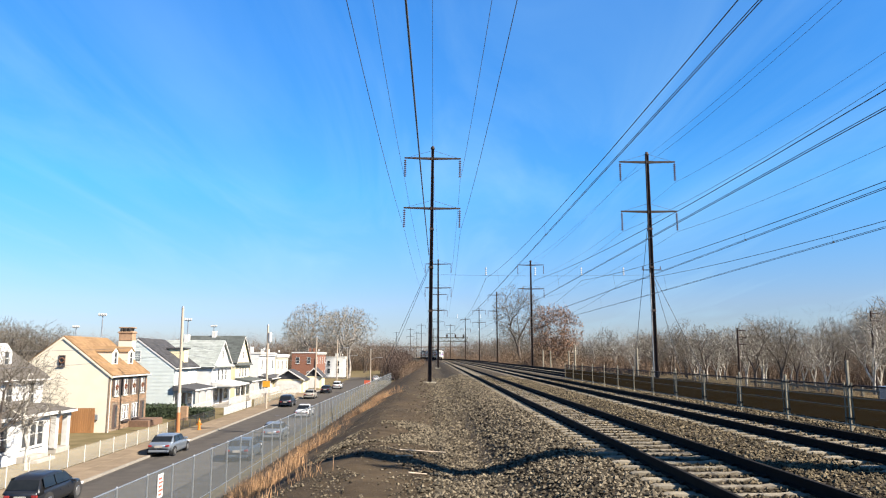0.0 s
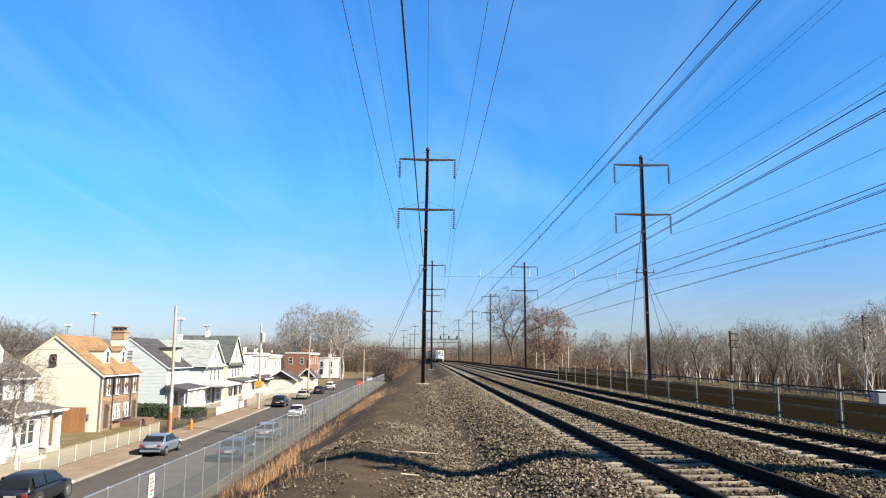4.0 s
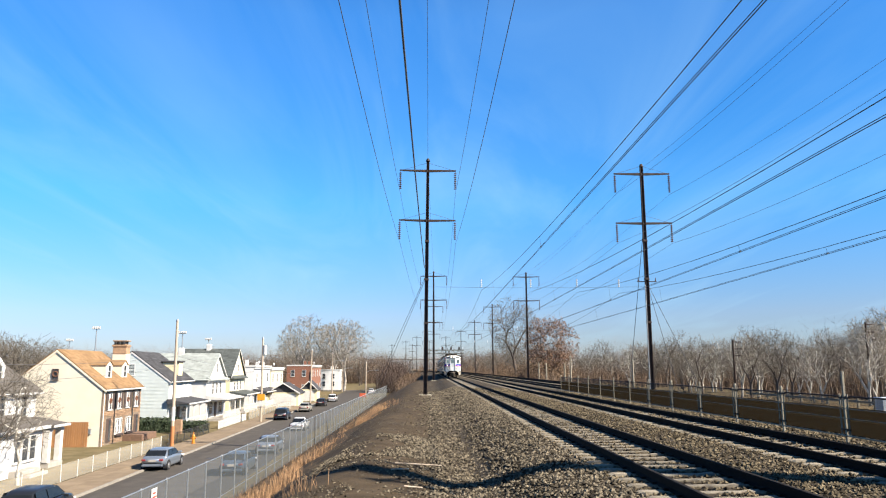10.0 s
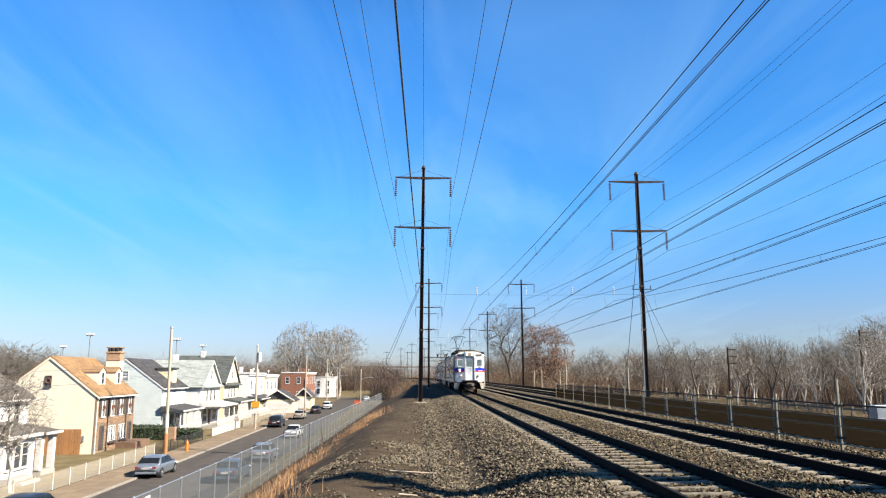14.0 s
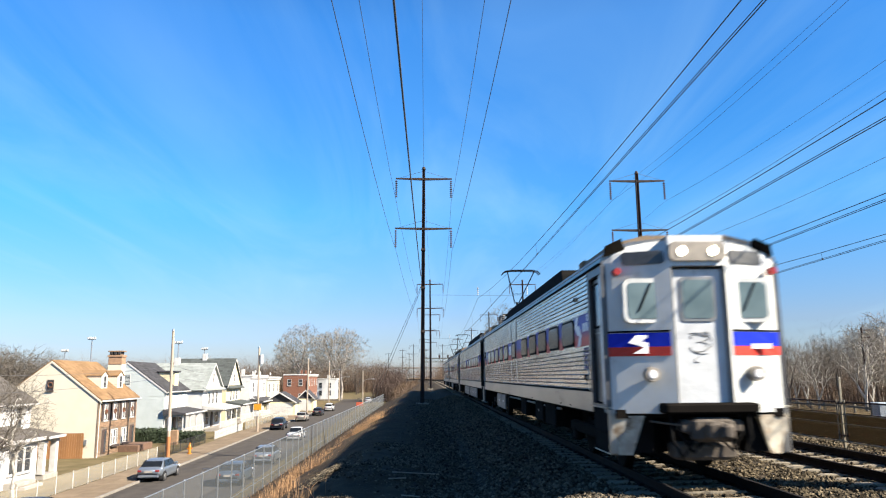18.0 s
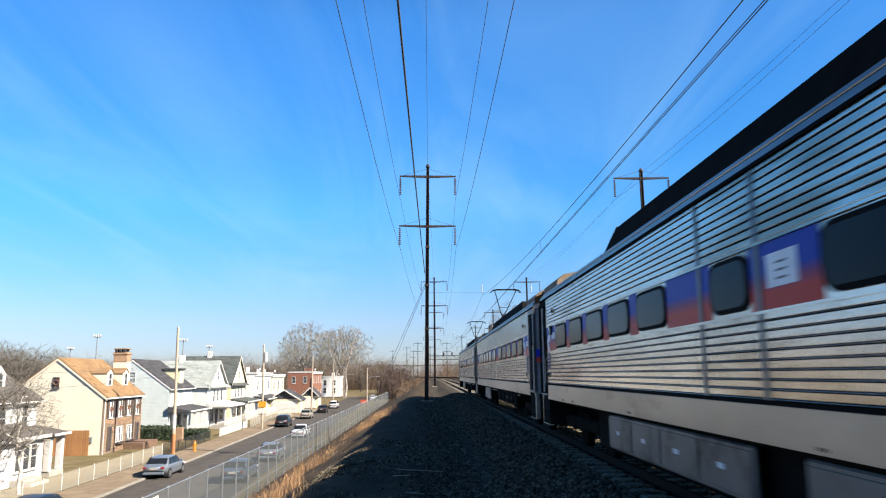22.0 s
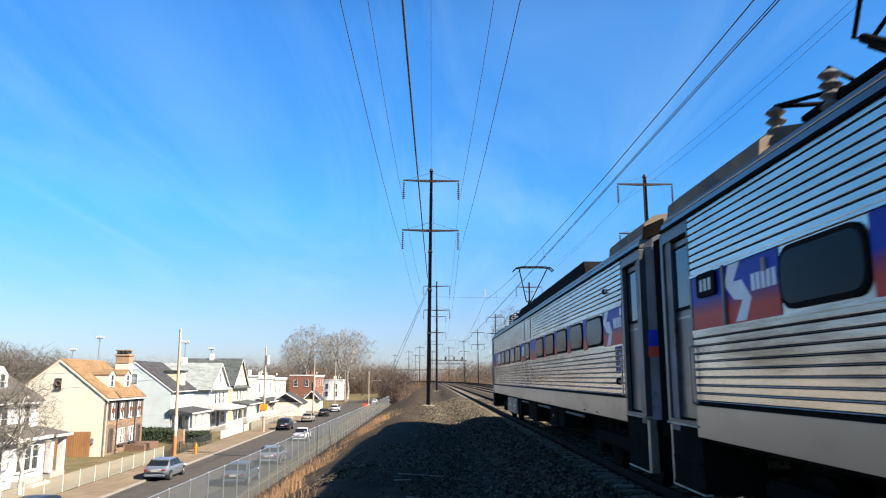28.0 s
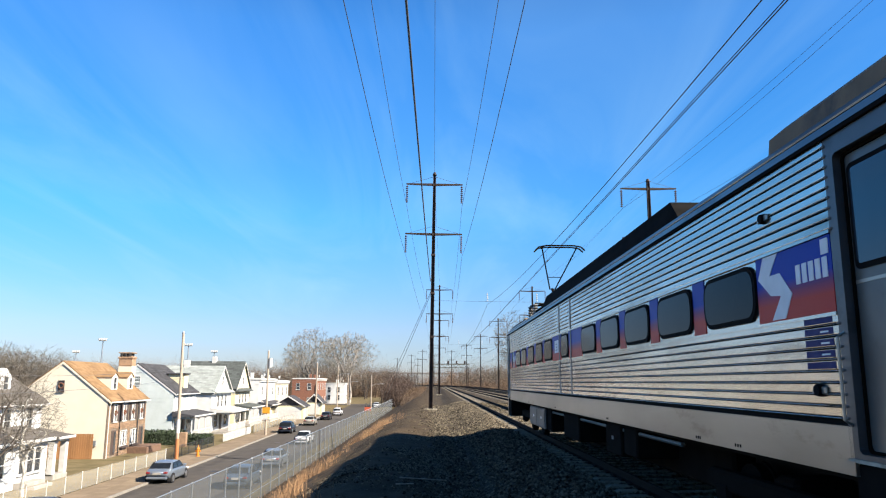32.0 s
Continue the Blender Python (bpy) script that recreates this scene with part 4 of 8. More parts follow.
            s.box(*lo(sd * HALF, sd * (HALF + 0.008)), y - 0.05, y + 0.05, FLUTE_Z, EAVE_Z - 0.03)
            part("seam_strip", s, M_FRAME, car)
        # end doors: a rounded opening in a steel frame, the leaf set back in it
        for ya, yb, front in ((0.40, A, True), (B, CAR_LEN - 0.02, False)):
            ia, ib = (ya + 0.05, yb - 0.12) if front else (ya + 0.06, yb - 0.10)
            zb = SILL_Z + 0.11
            shut = not (style == 2 or (style == 1 and not front))  # the dark of deep doorways is put into black doors round the second car
            s = Shape()
            rings = [rounded(sd * HALF, ya, yb, zb, EAVE_Z - 0.02, 0.02), rounded(sd * HALF, ia, ib, zb + 0.05, 3.44, 0.05), rounded(sd * (HALF - 0.30), ia, ib, zb + 0.05, 3.44, 0.05), rounded(sd * (HALF - 0.30), ya, yb, zb, EAVE_Z - 0.02, 0.02)]
            s.loft(rings + [rings[0]], caps=False)
            fr = part("door_frame", s, M_FRAME if shut else M_HOOD, car, "grey steel door frame" if shut else "black door frame, doorway dark in its colour")
            s = Shape()
            rings = [rounded(sd * (HALF - 0.062), ia + 0.004, ib - 0.004, zb + 0.054, 3.436, 0.046), rounded(sd * (HALF - 0.062), ia + 0.025, ib - 0.025, zb + 0.075, 3.415, 0.04), rounded(sd * (HALF - 0.09), ia + 0.025, ib - 0.025, zb + 0.075, 3.415, 0.04), rounded(sd * (HALF - 0.09), ia + 0.004, ib - 0.004, zb + 0.054, 3.436, 0.046)]
            s.loft(rings + [rings[0]], caps=False)
            part("door_seal", s, M_MATTBLACK, fr, "black door seal")
            s = Shape()
            side_plate(s, ia - 0.01, ib + 0.01, zb + 0.04, 3.45, 0.04, sd * (HALF - 0.15), sd * (HALF - 0.08))
            dr = part("vestibule_door", s, M_DOORLEAF if shut else M_HOOD, car, "grey sliding end door" if shut else "black sliding end door, doorway dark in its colour")
            wa, wb = ia + 0.07, ib - 0.05
            s = Shape()
            side_plate(s, wa, wb, 2.54, 3.34, 0.06, sd * (HALF - 0.09), sd * (HALF - 0.07))
            g = part("door_window", s, M_RUBBER, dr)
            s = Shape()
            side_plate(s, wa + 0.035, wb - 0.035, 2.58, 3.30, 0.05, sd * (HALF - 0.08), sd * (HALF - 0.065))
            part("pane", s, M_DOORGLASS if shut else M_RUBBER, g)
            s = Shape()
            s.box(*lo(sd * (HALF - 0.09), sd * (HALF - 0.075)), ia + 0.03, ib - 0.03, 2.44, 2.465)
            part("door_rail", s, M_SILL if shut else M_HOOD, dr)
            s = Shape()
            s.box(*lo(sd * (HALF - 0.14), sd * (HALF + 0.02)), ya, yb, zb - 0.012, zb + 0.012)
            part("threshold", s, M_STEPP, fr, "worn pale threshold strip")
            # Solid black box in place of the shaded hollow under the door
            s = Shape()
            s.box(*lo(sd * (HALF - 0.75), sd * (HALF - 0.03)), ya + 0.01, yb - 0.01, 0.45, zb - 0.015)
            well = part("step_well", s, M_HOOD, car, "step well below the door, its shade as a black box")
            s = Shape()
            s.block(*lo(sd * (HALF - 0.12), sd * (HALF - 0.015)), ya + 0.0, yb - 0.0, 0.425, 0.45, 0.006)
            part("step_lip", s, M_STEPP, well, "worn pale step edge")
            for zz2 in (0.45, 0.75):
                s = Shape()
                s.block(*lo(sd * (HALF - 0.25), sd * (HALF - 0.01)), ya + 0.06, yb - 0.06, zz2, zz2 + 0.04, 0.01)
                part("boarding_step", s, M_UNDER, well)
            s = Shape()
            yy0 = ya - 0.02 if front else yb - 0.06
            s.block(*lo(sd * (HALF - 0.16), sd * (HALF - 0.02)), yy0, yy0 + 0.08, 0.42, zb - 0.015, 0.02)
            part("step_stanchion", s, M_SILL, car)
            s = Shape()
            yh = ib + 0.06 if front else ia - 0.03
            s.path([(sd * (HALF - 0.01), yh, 1.42), (sd * (HALF + 0.05), yh, 1.46), (sd * (HALF + 0.05), yh, 2.06), (sd * (HALF - 0.01), yh, 2.10)], 0.012, 6)
            part("grab_rail", s, M_SILL, fr)
    # roof
    ribs = roof_ribs()
    outl = [(x, z) for x, z in ribs] + [(0, 4.05)] + [(-x, z) for x, z in reversed(ribs)]
    s = Shape()
    s.loft([[(x, y, z) for x, z in outl] for y in (0.42, CAR_LEN - 0.06)])
    rf = part("roof", s, M_ROOFSTEEL, car, "ribbed curved steel roof")
    # Black strips paint the shade between the roof ribs
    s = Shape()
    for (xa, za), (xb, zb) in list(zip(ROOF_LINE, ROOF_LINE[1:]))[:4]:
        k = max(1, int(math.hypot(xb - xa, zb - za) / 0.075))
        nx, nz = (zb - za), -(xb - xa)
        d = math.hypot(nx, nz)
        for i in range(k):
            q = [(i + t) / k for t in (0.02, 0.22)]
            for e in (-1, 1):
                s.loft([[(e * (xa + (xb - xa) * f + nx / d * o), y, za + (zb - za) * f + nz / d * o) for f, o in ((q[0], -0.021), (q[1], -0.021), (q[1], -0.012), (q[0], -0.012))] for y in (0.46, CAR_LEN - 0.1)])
    tagged(part("groove_shade_black", s, M_MATTBLACK, rf), kind="stuff")
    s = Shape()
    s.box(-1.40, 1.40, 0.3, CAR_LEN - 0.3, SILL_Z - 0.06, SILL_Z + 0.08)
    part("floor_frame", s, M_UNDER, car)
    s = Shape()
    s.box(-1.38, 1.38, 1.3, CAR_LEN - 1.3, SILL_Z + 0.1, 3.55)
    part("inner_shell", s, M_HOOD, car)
    # brown roof sheets over the two ends and the long dark hood
    for ya, yb, up in ((0.50, 2.6, style != 1), (CAR_LEN - 2.8, CAR_LEN - 0.05, style != 4)):
        s = Shape()
        half = ((1.42, 3.80), (1.40, 3.97), (1.24, 4.10), (0.7, 4.19)) if up else ((1.36, 3.83), (1.30, 3.96), (0.7, 4.11))
        s.loft([[(x, y, z) for x, z in half] + [(-x, y, z) for x, z in reversed(half)] for y in (ya, yb)])
        part("roof_sheet", s, M_ROOF, car, "brown-painted roof sheet")
    for e in (-1, 1) if style == 1 else ():
        s = Shape()
        s.block(min(e * 1.0, e * 1.38), max(e * 1.0, e * 1.38), 2.5, 2.85, 3.80, 4.00, 0.05)
        part("roof_vent", s, M_ROOF, car)
    s = Shape()
    s.loft([[(-1.15, 6.0, 3.88), (1.15, 6.0, 3.88), (1.08, 6.1, 4.0), (-1.08, 6.1, 4.0)], [(-1.15, 6.7, 3.88), (1.15, 6.7, 3.88), (1.0, 6.7, 4.40), (-1.0, 6.7, 4.40)],
            [(-1.15, 19.0, 3.88), (1.15, 19.0, 3.88), (1.0, 18.9, 4.40), (-1.0, 18.9, 4.40)], [(-1.15, 19.3, 3.88), (1.15, 19.3, 3.88), (1.08, 19.2, 4.02), (-1.08, 19.2, 4.02)]])
    part("roof_hood", s, M_HOOD, car, "long black equipment hood on the roof")
    # ends
    for y, sg, is_cab in ((0.0, 1, style == 1), (CAR_LEN, -1, style == 4)):
        s = Shape()
        deep = 0.38 if sg == 1 else 0.02
        bow = lambda x: deep * max(0.0, abs(x) - 0.45) + 0.9 * max(0.0, abs(x) - 1.36) ** 1.5
        end = None
        zrows = ((SILL_Z + 0.02, 1.0, 0.0), (2.0, 1.0, 0.0), (3.3, 1.0, 0.0), (3.6, 1.0, 0.0), (3.76, 0.97, 0.04), (3.88, 0.88, 0.10), (3.97, 0.64, 0.18), (4.02, 0.3, 0.24))
        for prof, za in (([-1.5, -1.46, -1.36, -1.0, -0.7, -0.46], 0), ([0.46, 0.7, 1.0, 1.36, 1.46, 1.5], 0), ([-0.46, -0.2, 0.2, 0.46], 1)):
            s = Shape()
            rows = []
            for z, w, back in zrows:
                if za:
                    z = 3.5 + (z - 1.09) * (4.02 - 3.5) / (4.02 - 1.09)
                    w, back = 1.0, 0.1 * max(0, z - 3.6)
                rows.append([(x * (w if abs(x) > 0.5 else 1.0), y + sg * (bow(x) + back), z) for x in prof] + [(x * (w if abs(x) > 0.5 else 1.0), y + sg * (bow(x) + back + 0.28), z) for x in reversed(prof)])
            s.loft(rows)
            piece = part("end_wall" if not za else "end_header", s, M_FRONT if is_cab else M_ENDSHADE, car, "silver-painted car end, angled back at the sides" if is_cab else "worn grey car end, shade in its paint")
            end = end or piece
        yy = lambda a, b: (min(y - sg * a, y - sg * b), max(y - sg * a, y - sg * b))
        for e in (-1, 1):
            s = Shape()
            s.loft([[(e * 1.10, y + sg * q, 3.84), (e * 1.46, y + sg * q, 3.72), (e * 1.44, y + sg * q, 3.90), (e * 1.16, y + sg * q, 4.03)] for q in (0.36, 0.42)])
            if sg == 1:
                part("corner_plate", s, M_MATTBLACK, car, "black angled plate on the roof corner")
            for z0, z1, mm in ((2.17, 2.40, M_BLUE), (2.02, 2.17, M_RED)):
                s = Shape()
                xs = [0.52, 0.75, 1.0, 1.25, 1.42, 1.51]
                rows = []
                for o in (-0.02, 0.012):
                    rows.append([(e * x, y - sg * (o - bow(x)), z0) for x in xs] + [(e * x, y - sg * (o - bow(x)), z1) for x in reversed(xs)])
                s.loft(rows)
                part("stripe", s, mm, end)
        s = Shape()
        aa, bb = yy(-0.6, 0.22)
        s.block(-0.22, 0.22, aa, bb, 0.72, 1.0, 0.06)
        s.block(-0.34, 0.34, yy(0.05, 0.25)[0], yy(0.05, 0.25)[1], 0.66, 1.04, 0.06)
        s.block(-0.5, 0.5, yy(-0.6, -0.1)[0], yy(-0.6, -0.1)[1], 0.35, 0.62, 0.05)
        cp = part("coupler", s, M_DUSTY, car, "grimy brown steel coupler")
        if is_cab:
            # hoses, jumper cables and the uncoupling lever that hang below the beam
            for x0, x1, dip in ((-0.62, -0.36, 0.42), (-0.50, -0.14, 0.50), (0.62, 0.34, 0.44), (0.48, 0.16, 0.52)):
                s = Shape()
                yh = y - sg * 0.06
                s.path([(x0, yh, 1.08), (x0 * 1.02, yh - sg * 0.05, dip + 0.28), ((x0 + x1) / 2, yh - sg * 0.08, dip), (x1, yh - sg * 0.06, dip + 0.16), (x1 * 0.8, yh, 0.78)], 0.026, 6)
                s.smooth = True
                part("air_hose", s, M_RUBBER, cp, "black hanging air hose")
            for x in (-0.40, 0.40):
                s = Shape()
                s.block(x - 0.09, x + 0.09, *yy(-0.1, 0.16), 0.80, 1.0, 0.03)
                part("jumper_socket", s, M_DUSTY, cp)
            s = Shape()
            s.path([(-0.95, y - sg * 0.02, 0.98), (-0.6, y - sg * 0.1, 0.93), (-0.1, y - sg * 0.18, 0.90)], 0.018, 5)
            part("uncoupling_lever", s, M_DUSTY, cp)
            s = Shape()
            s.block(-0.16, 0.16, *yy(0.2, 0.42), 0.70, 0.98, 0.05)
            s.block(0.02, 0.20, *yy(0.36, 0.56), 0.72, 0.96, 0.05)
            part("knuckle", s, M_DUSTY, cp)
        if not is_cab:
            s = Shape()
            aa, bb = yy(-0.3, 0.26)
            s.block(-1.0, 1.0, aa, bb, 3.66, 3.86, 0.03)
            part("gangway_roof", s, M_DOORPALE, car, "pale gangway roof")
            s = Shape()
            ks = []
            for k in range(9):
                w = 1.34 + 0.05 * (k % 2)
                ya = y - sg * (-0.2 + k * 0.057)
                ks.append([(-w, ya, 0.95), (w, ya, 0.95), (w, ya, 3.64), (-w, ya, 3.64)])
            s.loft(ks)
            part("gangway_bellows", s, M_RUBBER, car, "black folding gangway")
            continue
        # centre door with window
        s = Shape()
        a, b = yy(-0.30, -0.26)
        front_plate(s, -0.50, 0.50, 1.05, 3.55, 0.03, a, b)
        dr = part("end_door_recess", s, M_UNDER, end)
        s = Shape()
        a, b = yy(-0.20, -0.10)
        front_plate(s, -0.42, 0.42, 1.2, 3.45, 0.03, a, b)
        dr = part("end_door", s, M_ENDDOOR, end, "dented grey gangway door")
        s = Shape()
        a, b = yy(-0.105, -0.08)
        front_plate(s, -0.30, 0.30, 2.58, 3.32, 0.08, a, b)
        g = part("door_window", s, M_SILL, dr)
        for k in range(7):
            s = Shape()
            ang, cz, rr = r.uniform(-0.5, 0.5), r.uniform(1.95, 2.35), r.uniform(0.12, 0.26)
            yk = y - sg * -0.096
            s.path([(rr * math.cos(q) * 0.9 + r.uniform(-.02, .02), yk, cz + rr * 0.45 * math.sin(q + ang)) for q in (0.5 * i + k for i in range(6))], 0.008, 4)
            part("scuff", s, M_DOORGREY, dr, "dark scuff on the door")
        for e in (-1, 1):
            s = Shape()
            s.block(min(e * 0.42, e * 0.49), max(e * 0.42, e * 0.49), *yy(-0.18, -0.02), 1.2, 3.52, 0.015)
            part("door_jamb", s, M_DOORGREY, end, "worn grey door jamb")
        s = Shape()
        a, b = yy(-0.09, -0.072)
        front_plate(s, -0.25, 0.25, 2.63, 3.27, 0.06, a, b)
        part("pane", s, M_CABGLASS, g)
        for e in (-1, 1):
            xc = e * 0.88
            bk = -bow(0.88)
            s = Shape()
            a, b = yy(bk - 0.10, bk + 0.06)
            front_plate(s, xc - 0.36, xc + 0.36, 2.56, 3.30, 0.12, a, b)
            g = part("cab_window", s, M_FRONT, end, "cab window in a pale rounded frame")
            s = Shape()
            a, b = yy(bk, bk + 0.068)
            front_plate(s, xc - 0.29, xc + 0.29, 2.63, 3.23, 0.08, a, b)
            part("pane", s, M_CABGLASS, g)
            s = Shape()
            a = y - sg * (bk + 0.08)
            s.tube((xc + 0.1, a, 3.22), (xc - 0.12, a, 2.75), 0.014, n=5)
            part("wiper", s, M_RUBBER, g)
            s = Shape()
            aa, bb = yy(-bow(0.9) - 0.02, -bow(0.9) + 0.028)
            if e == -1:
                mk = [(-0.80, 2.36), (-1.05, 2.36), (-1.18, 2.24), (-0.92, 2.16), (-1.10, 2.06), (-0.85, 2.06), (-0.70, 2.18), (-0.95, 2.26)]
                s.loft([[(x, aa, z) for x, z in mk], [(x, bb, z) for x, z in mk]])
            else:
                for i in range(5):
                    s.box(0.78 + i * 0.09, 0.84 + i * 0.09, aa, bb, 2.12, 2.21)
            part("mark", s, M_WHITE, end, "white mark on the stripe")
            s = Shape()
            xs = [0.52, 0.75, 1.0, 1.25, 1.42, 1.5]
            s.loft([[(e * x, y - sg * (o - bow(x)), 2.41) for x in xs] + [(e * x, y - sg * (o - bow(x)), 2.44) for x in reversed(xs)] for o in (-0.02, 0.014)])
            part("trim_line", s, M_RUBBER, end)
            # lower headlamp
            s = Shape()
            s.tube((xc * 0.98, y + sg * 0.1, 1.72), (xc * 0.98, y - sg * 0.06, 1.72), 0.125, 0.115, 14)
            hl = part("headlamp_ring", s, M_LAMPBOX, end)
            s = Shape()
            s.tube((xc * 0.98, y - sg * 0.05, 1.72), (xc * 0.98, y - sg * 0.075, 1.72), 0.075, 0.065, 14)
            part("lens", s, M_WHITE, hl)
            s = Shape()
            s.tube((e * 1.32, y + sg * 0.25, 3.42), (e * 1.32, y + sg * 0.08, 3.42), 0.07, 0.06, 12)
            part("marker_lamp", s, M_REDLAMP, end, "red marker lamp")
            # number / sign panel
            s = Shape()
            prof = []
            for q in rounded(0, 0.55, 1.2, 3.54, 3.77, 0.07):
                prof.append((e * q[1], y + sg * (bow(q[1]) + 0.10 * max(0.0, q[2] - 3.62)), q[2]))
            s.loft([[(p[0], p[1] - sg * 0.02, p[2]) for p in prof], [(p[0], p[1] + sg * 0.1, p[2]) for p in prof]])
            part("sign_box", s, M_SIGNBOX, end, "faded grey sign box")
            # pilot wedge
            s = Shape()
            s.loft([[(e * 0.95, y + sg * 0.25, SILL_Z - 0.02), (e * 1.48, y + sg * 0.35, SILL_Z - 0.02), (e * 1.48, y + sg * 0.9, SILL_Z - 0.02), (e * 0.95, y + sg * 0.9, SILL_Z - 0.02)],
                    [(e * 1.15, y + sg * 0.35, 0.42), (e * 1.42, y + sg * 0.42, 0.42), (e * 1.42, y + sg * 0.7, 0.42), (e * 1.15, y + sg * 0.7, 0.42)]])
            part("pilot", s, M_STEPP, car, "worn metal pilot wedge")
        s = Shape()
        aa, bb = yy(-0.2, 0.05)
        front_plate(s, -0.47, 0.47, 3.58, 3.90, 0.1, aa, bb)
        hb = part("headlamp_box", s, M_LAMPBOX, end, "brown-grey headlamp panel")
        for e in (-0.26, 0.26):
            s = Shape()
            s.tube((e, y - sg * 0.045, 3.74), (e, y - sg * 0.075, 3.74), 0.085, 0.075, 14)
            part("headlamp", s, M_LAMP if sg == 1 else M_WHITE, hb, "lit headlamp" if sg == 1 else "")
        s = Shape()
        aa, bb = yy(-0.25, 0.28)
        s.block(-0.75, 0.75, aa, bb, 1.10, 1.26, 0.03)
        part("anticlimber", s, M_UNDER, end, "dark anticlimber beam")
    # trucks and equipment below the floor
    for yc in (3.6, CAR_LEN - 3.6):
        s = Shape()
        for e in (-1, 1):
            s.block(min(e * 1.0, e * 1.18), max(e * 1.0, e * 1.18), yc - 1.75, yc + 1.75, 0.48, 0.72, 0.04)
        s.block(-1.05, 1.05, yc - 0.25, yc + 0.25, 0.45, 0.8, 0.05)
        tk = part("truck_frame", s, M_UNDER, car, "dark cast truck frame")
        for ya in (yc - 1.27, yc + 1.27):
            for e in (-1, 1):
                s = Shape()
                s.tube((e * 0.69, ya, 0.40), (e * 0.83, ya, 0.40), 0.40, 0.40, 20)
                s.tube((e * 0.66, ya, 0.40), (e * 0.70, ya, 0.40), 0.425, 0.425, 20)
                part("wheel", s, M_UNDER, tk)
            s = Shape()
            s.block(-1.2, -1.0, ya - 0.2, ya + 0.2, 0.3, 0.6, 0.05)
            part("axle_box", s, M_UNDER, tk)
    # Added fillers that block the sunlit ballast beyond from view under the car
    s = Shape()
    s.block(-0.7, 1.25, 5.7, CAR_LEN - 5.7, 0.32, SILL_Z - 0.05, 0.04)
    part("underfloor_filler", s, M_UNDER, car, "black filler below the floor, hides the sunlit far side")
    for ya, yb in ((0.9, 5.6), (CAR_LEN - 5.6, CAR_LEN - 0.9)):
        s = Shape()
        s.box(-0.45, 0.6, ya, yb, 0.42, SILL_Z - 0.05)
        part("truck_filler", s, M_UNDER, car)
    cases = ((7.3, 13.0), (14.0, 20.2)) if style == 2 else ((16.9, 20.0),)
    cs = 1 if style == 2 else -1        # the side that the casing hangs on
    for ca, cb in cases:
        s = Shape()
        s.block(*lo(cs * 1.43, cs * 1.37), ca, cb, 0.44, SILL_Z - 0.07, 0.02)
        case = part("equipment_casing", s, M_CASE, car, "long silver-grey casing hung below the side sill")
        n = max(2, round((cb - ca) / 1.4))
        for k in range(n):
            wa = ca + (cb - ca) * k / n + 0.04
            s = Shape()
            s.block(*lo(cs * 1.445, cs * 1.43), wa, wa + (cb - ca) / n - 0.08, 0.49, SILL_Z - 0.12, 0.006)
            part("casing_door", s, M_CASE, case)
            s = Shape()
            s.box(*lo(cs * 1.45, cs * 1.444), wa + 0.5, wa + 0.68, 0.70, 0.76)
            part("plate", s, M_WHITE, case, "small white plate")
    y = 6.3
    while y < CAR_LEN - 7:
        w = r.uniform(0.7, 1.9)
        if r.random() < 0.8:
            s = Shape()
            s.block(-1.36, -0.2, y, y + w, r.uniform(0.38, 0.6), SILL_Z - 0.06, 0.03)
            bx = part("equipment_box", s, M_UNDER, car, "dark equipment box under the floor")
            if r.random() < 0.5:
                s = Shape()
                s.box(-1.372, -1.36, y + w * 0.45, y + w * 0.56, 0.74, 0.80)
                part("plate", s, M_DOORGREY, bx, "small grey plate")
        y += w + r.uniform(0.1, 0.5)
    s = Shape()
    s.tube((-1.30, 5.8, 0.93), (-1.30, CAR_LEN - 6.0, 0.93), 0.03, n=6)
    part("conduit", s, M_SILL, car)
    if panto:
        yp, zt = 22.1, 6.60
        pg = Shape()
        pg.block(-0.75, 0.75, yp - 0.9, yp + 1.7, 4.30, 4.38, 0.02)
        base = part("pantograph_base", pg, M_UNDER, car, "dark pantograph base frame")

        def stack(x, y, z0, z1, n, parent, label=""):
            rings = []
            for k in range(n * 2 + 1):
                rad = 0.11 if k % 2 else 0.05
                z = z0 + (z1 - z0) * k / (n * 2)
                rings.append([(x + rad * math.cos(a), y + rad * math.sin(a), z) for a in (2 * math.pi * q / 10 for q in range(10))])
            part("insulator", Shape().loft(rings), M_ROOFINS, parent, label)
        for ex in (-0.6, 0.6):
            for ey in (-0.8, 1.6):
                stack(ex, yp + ey, 4.05, 4.31, 3, base)
        s = Shape()
        s.tube((0, yp + 0.4, 4.40), (0, yp + 1.7, 5.25), 0.07, 0.055, 8)
        part("lower_arm", s, M_UNDER, base)
        s = Shape()
        s.tube((0.22, yp + 0.7, 4.40), (0.08, yp + 1.75, 5.18), 0.02, 0.02, 6)
        part("push_rod", s, M_UNDER, base)
        s = Shape()
        s.path([(-0.62, yp + 0.0, zt - 0.08), (-0.10, yp + 1.7, 5.25), (0.10, yp + 1.7, 5.25), (0.62, yp + 0.0, zt - 0.08)], 0.026, 6)
        up = part("upper_frame", s, M_UNDER, base)
        s = Shape()
        s.tube((-0.25, yp + 1.2, 5.64), (0.25, yp + 1.2, 5.64), 0.015, n=6)
        part("cross_brace", s, M_UNDER, up)
        for ey in (-0.18, 0.18):
            s = Shape()
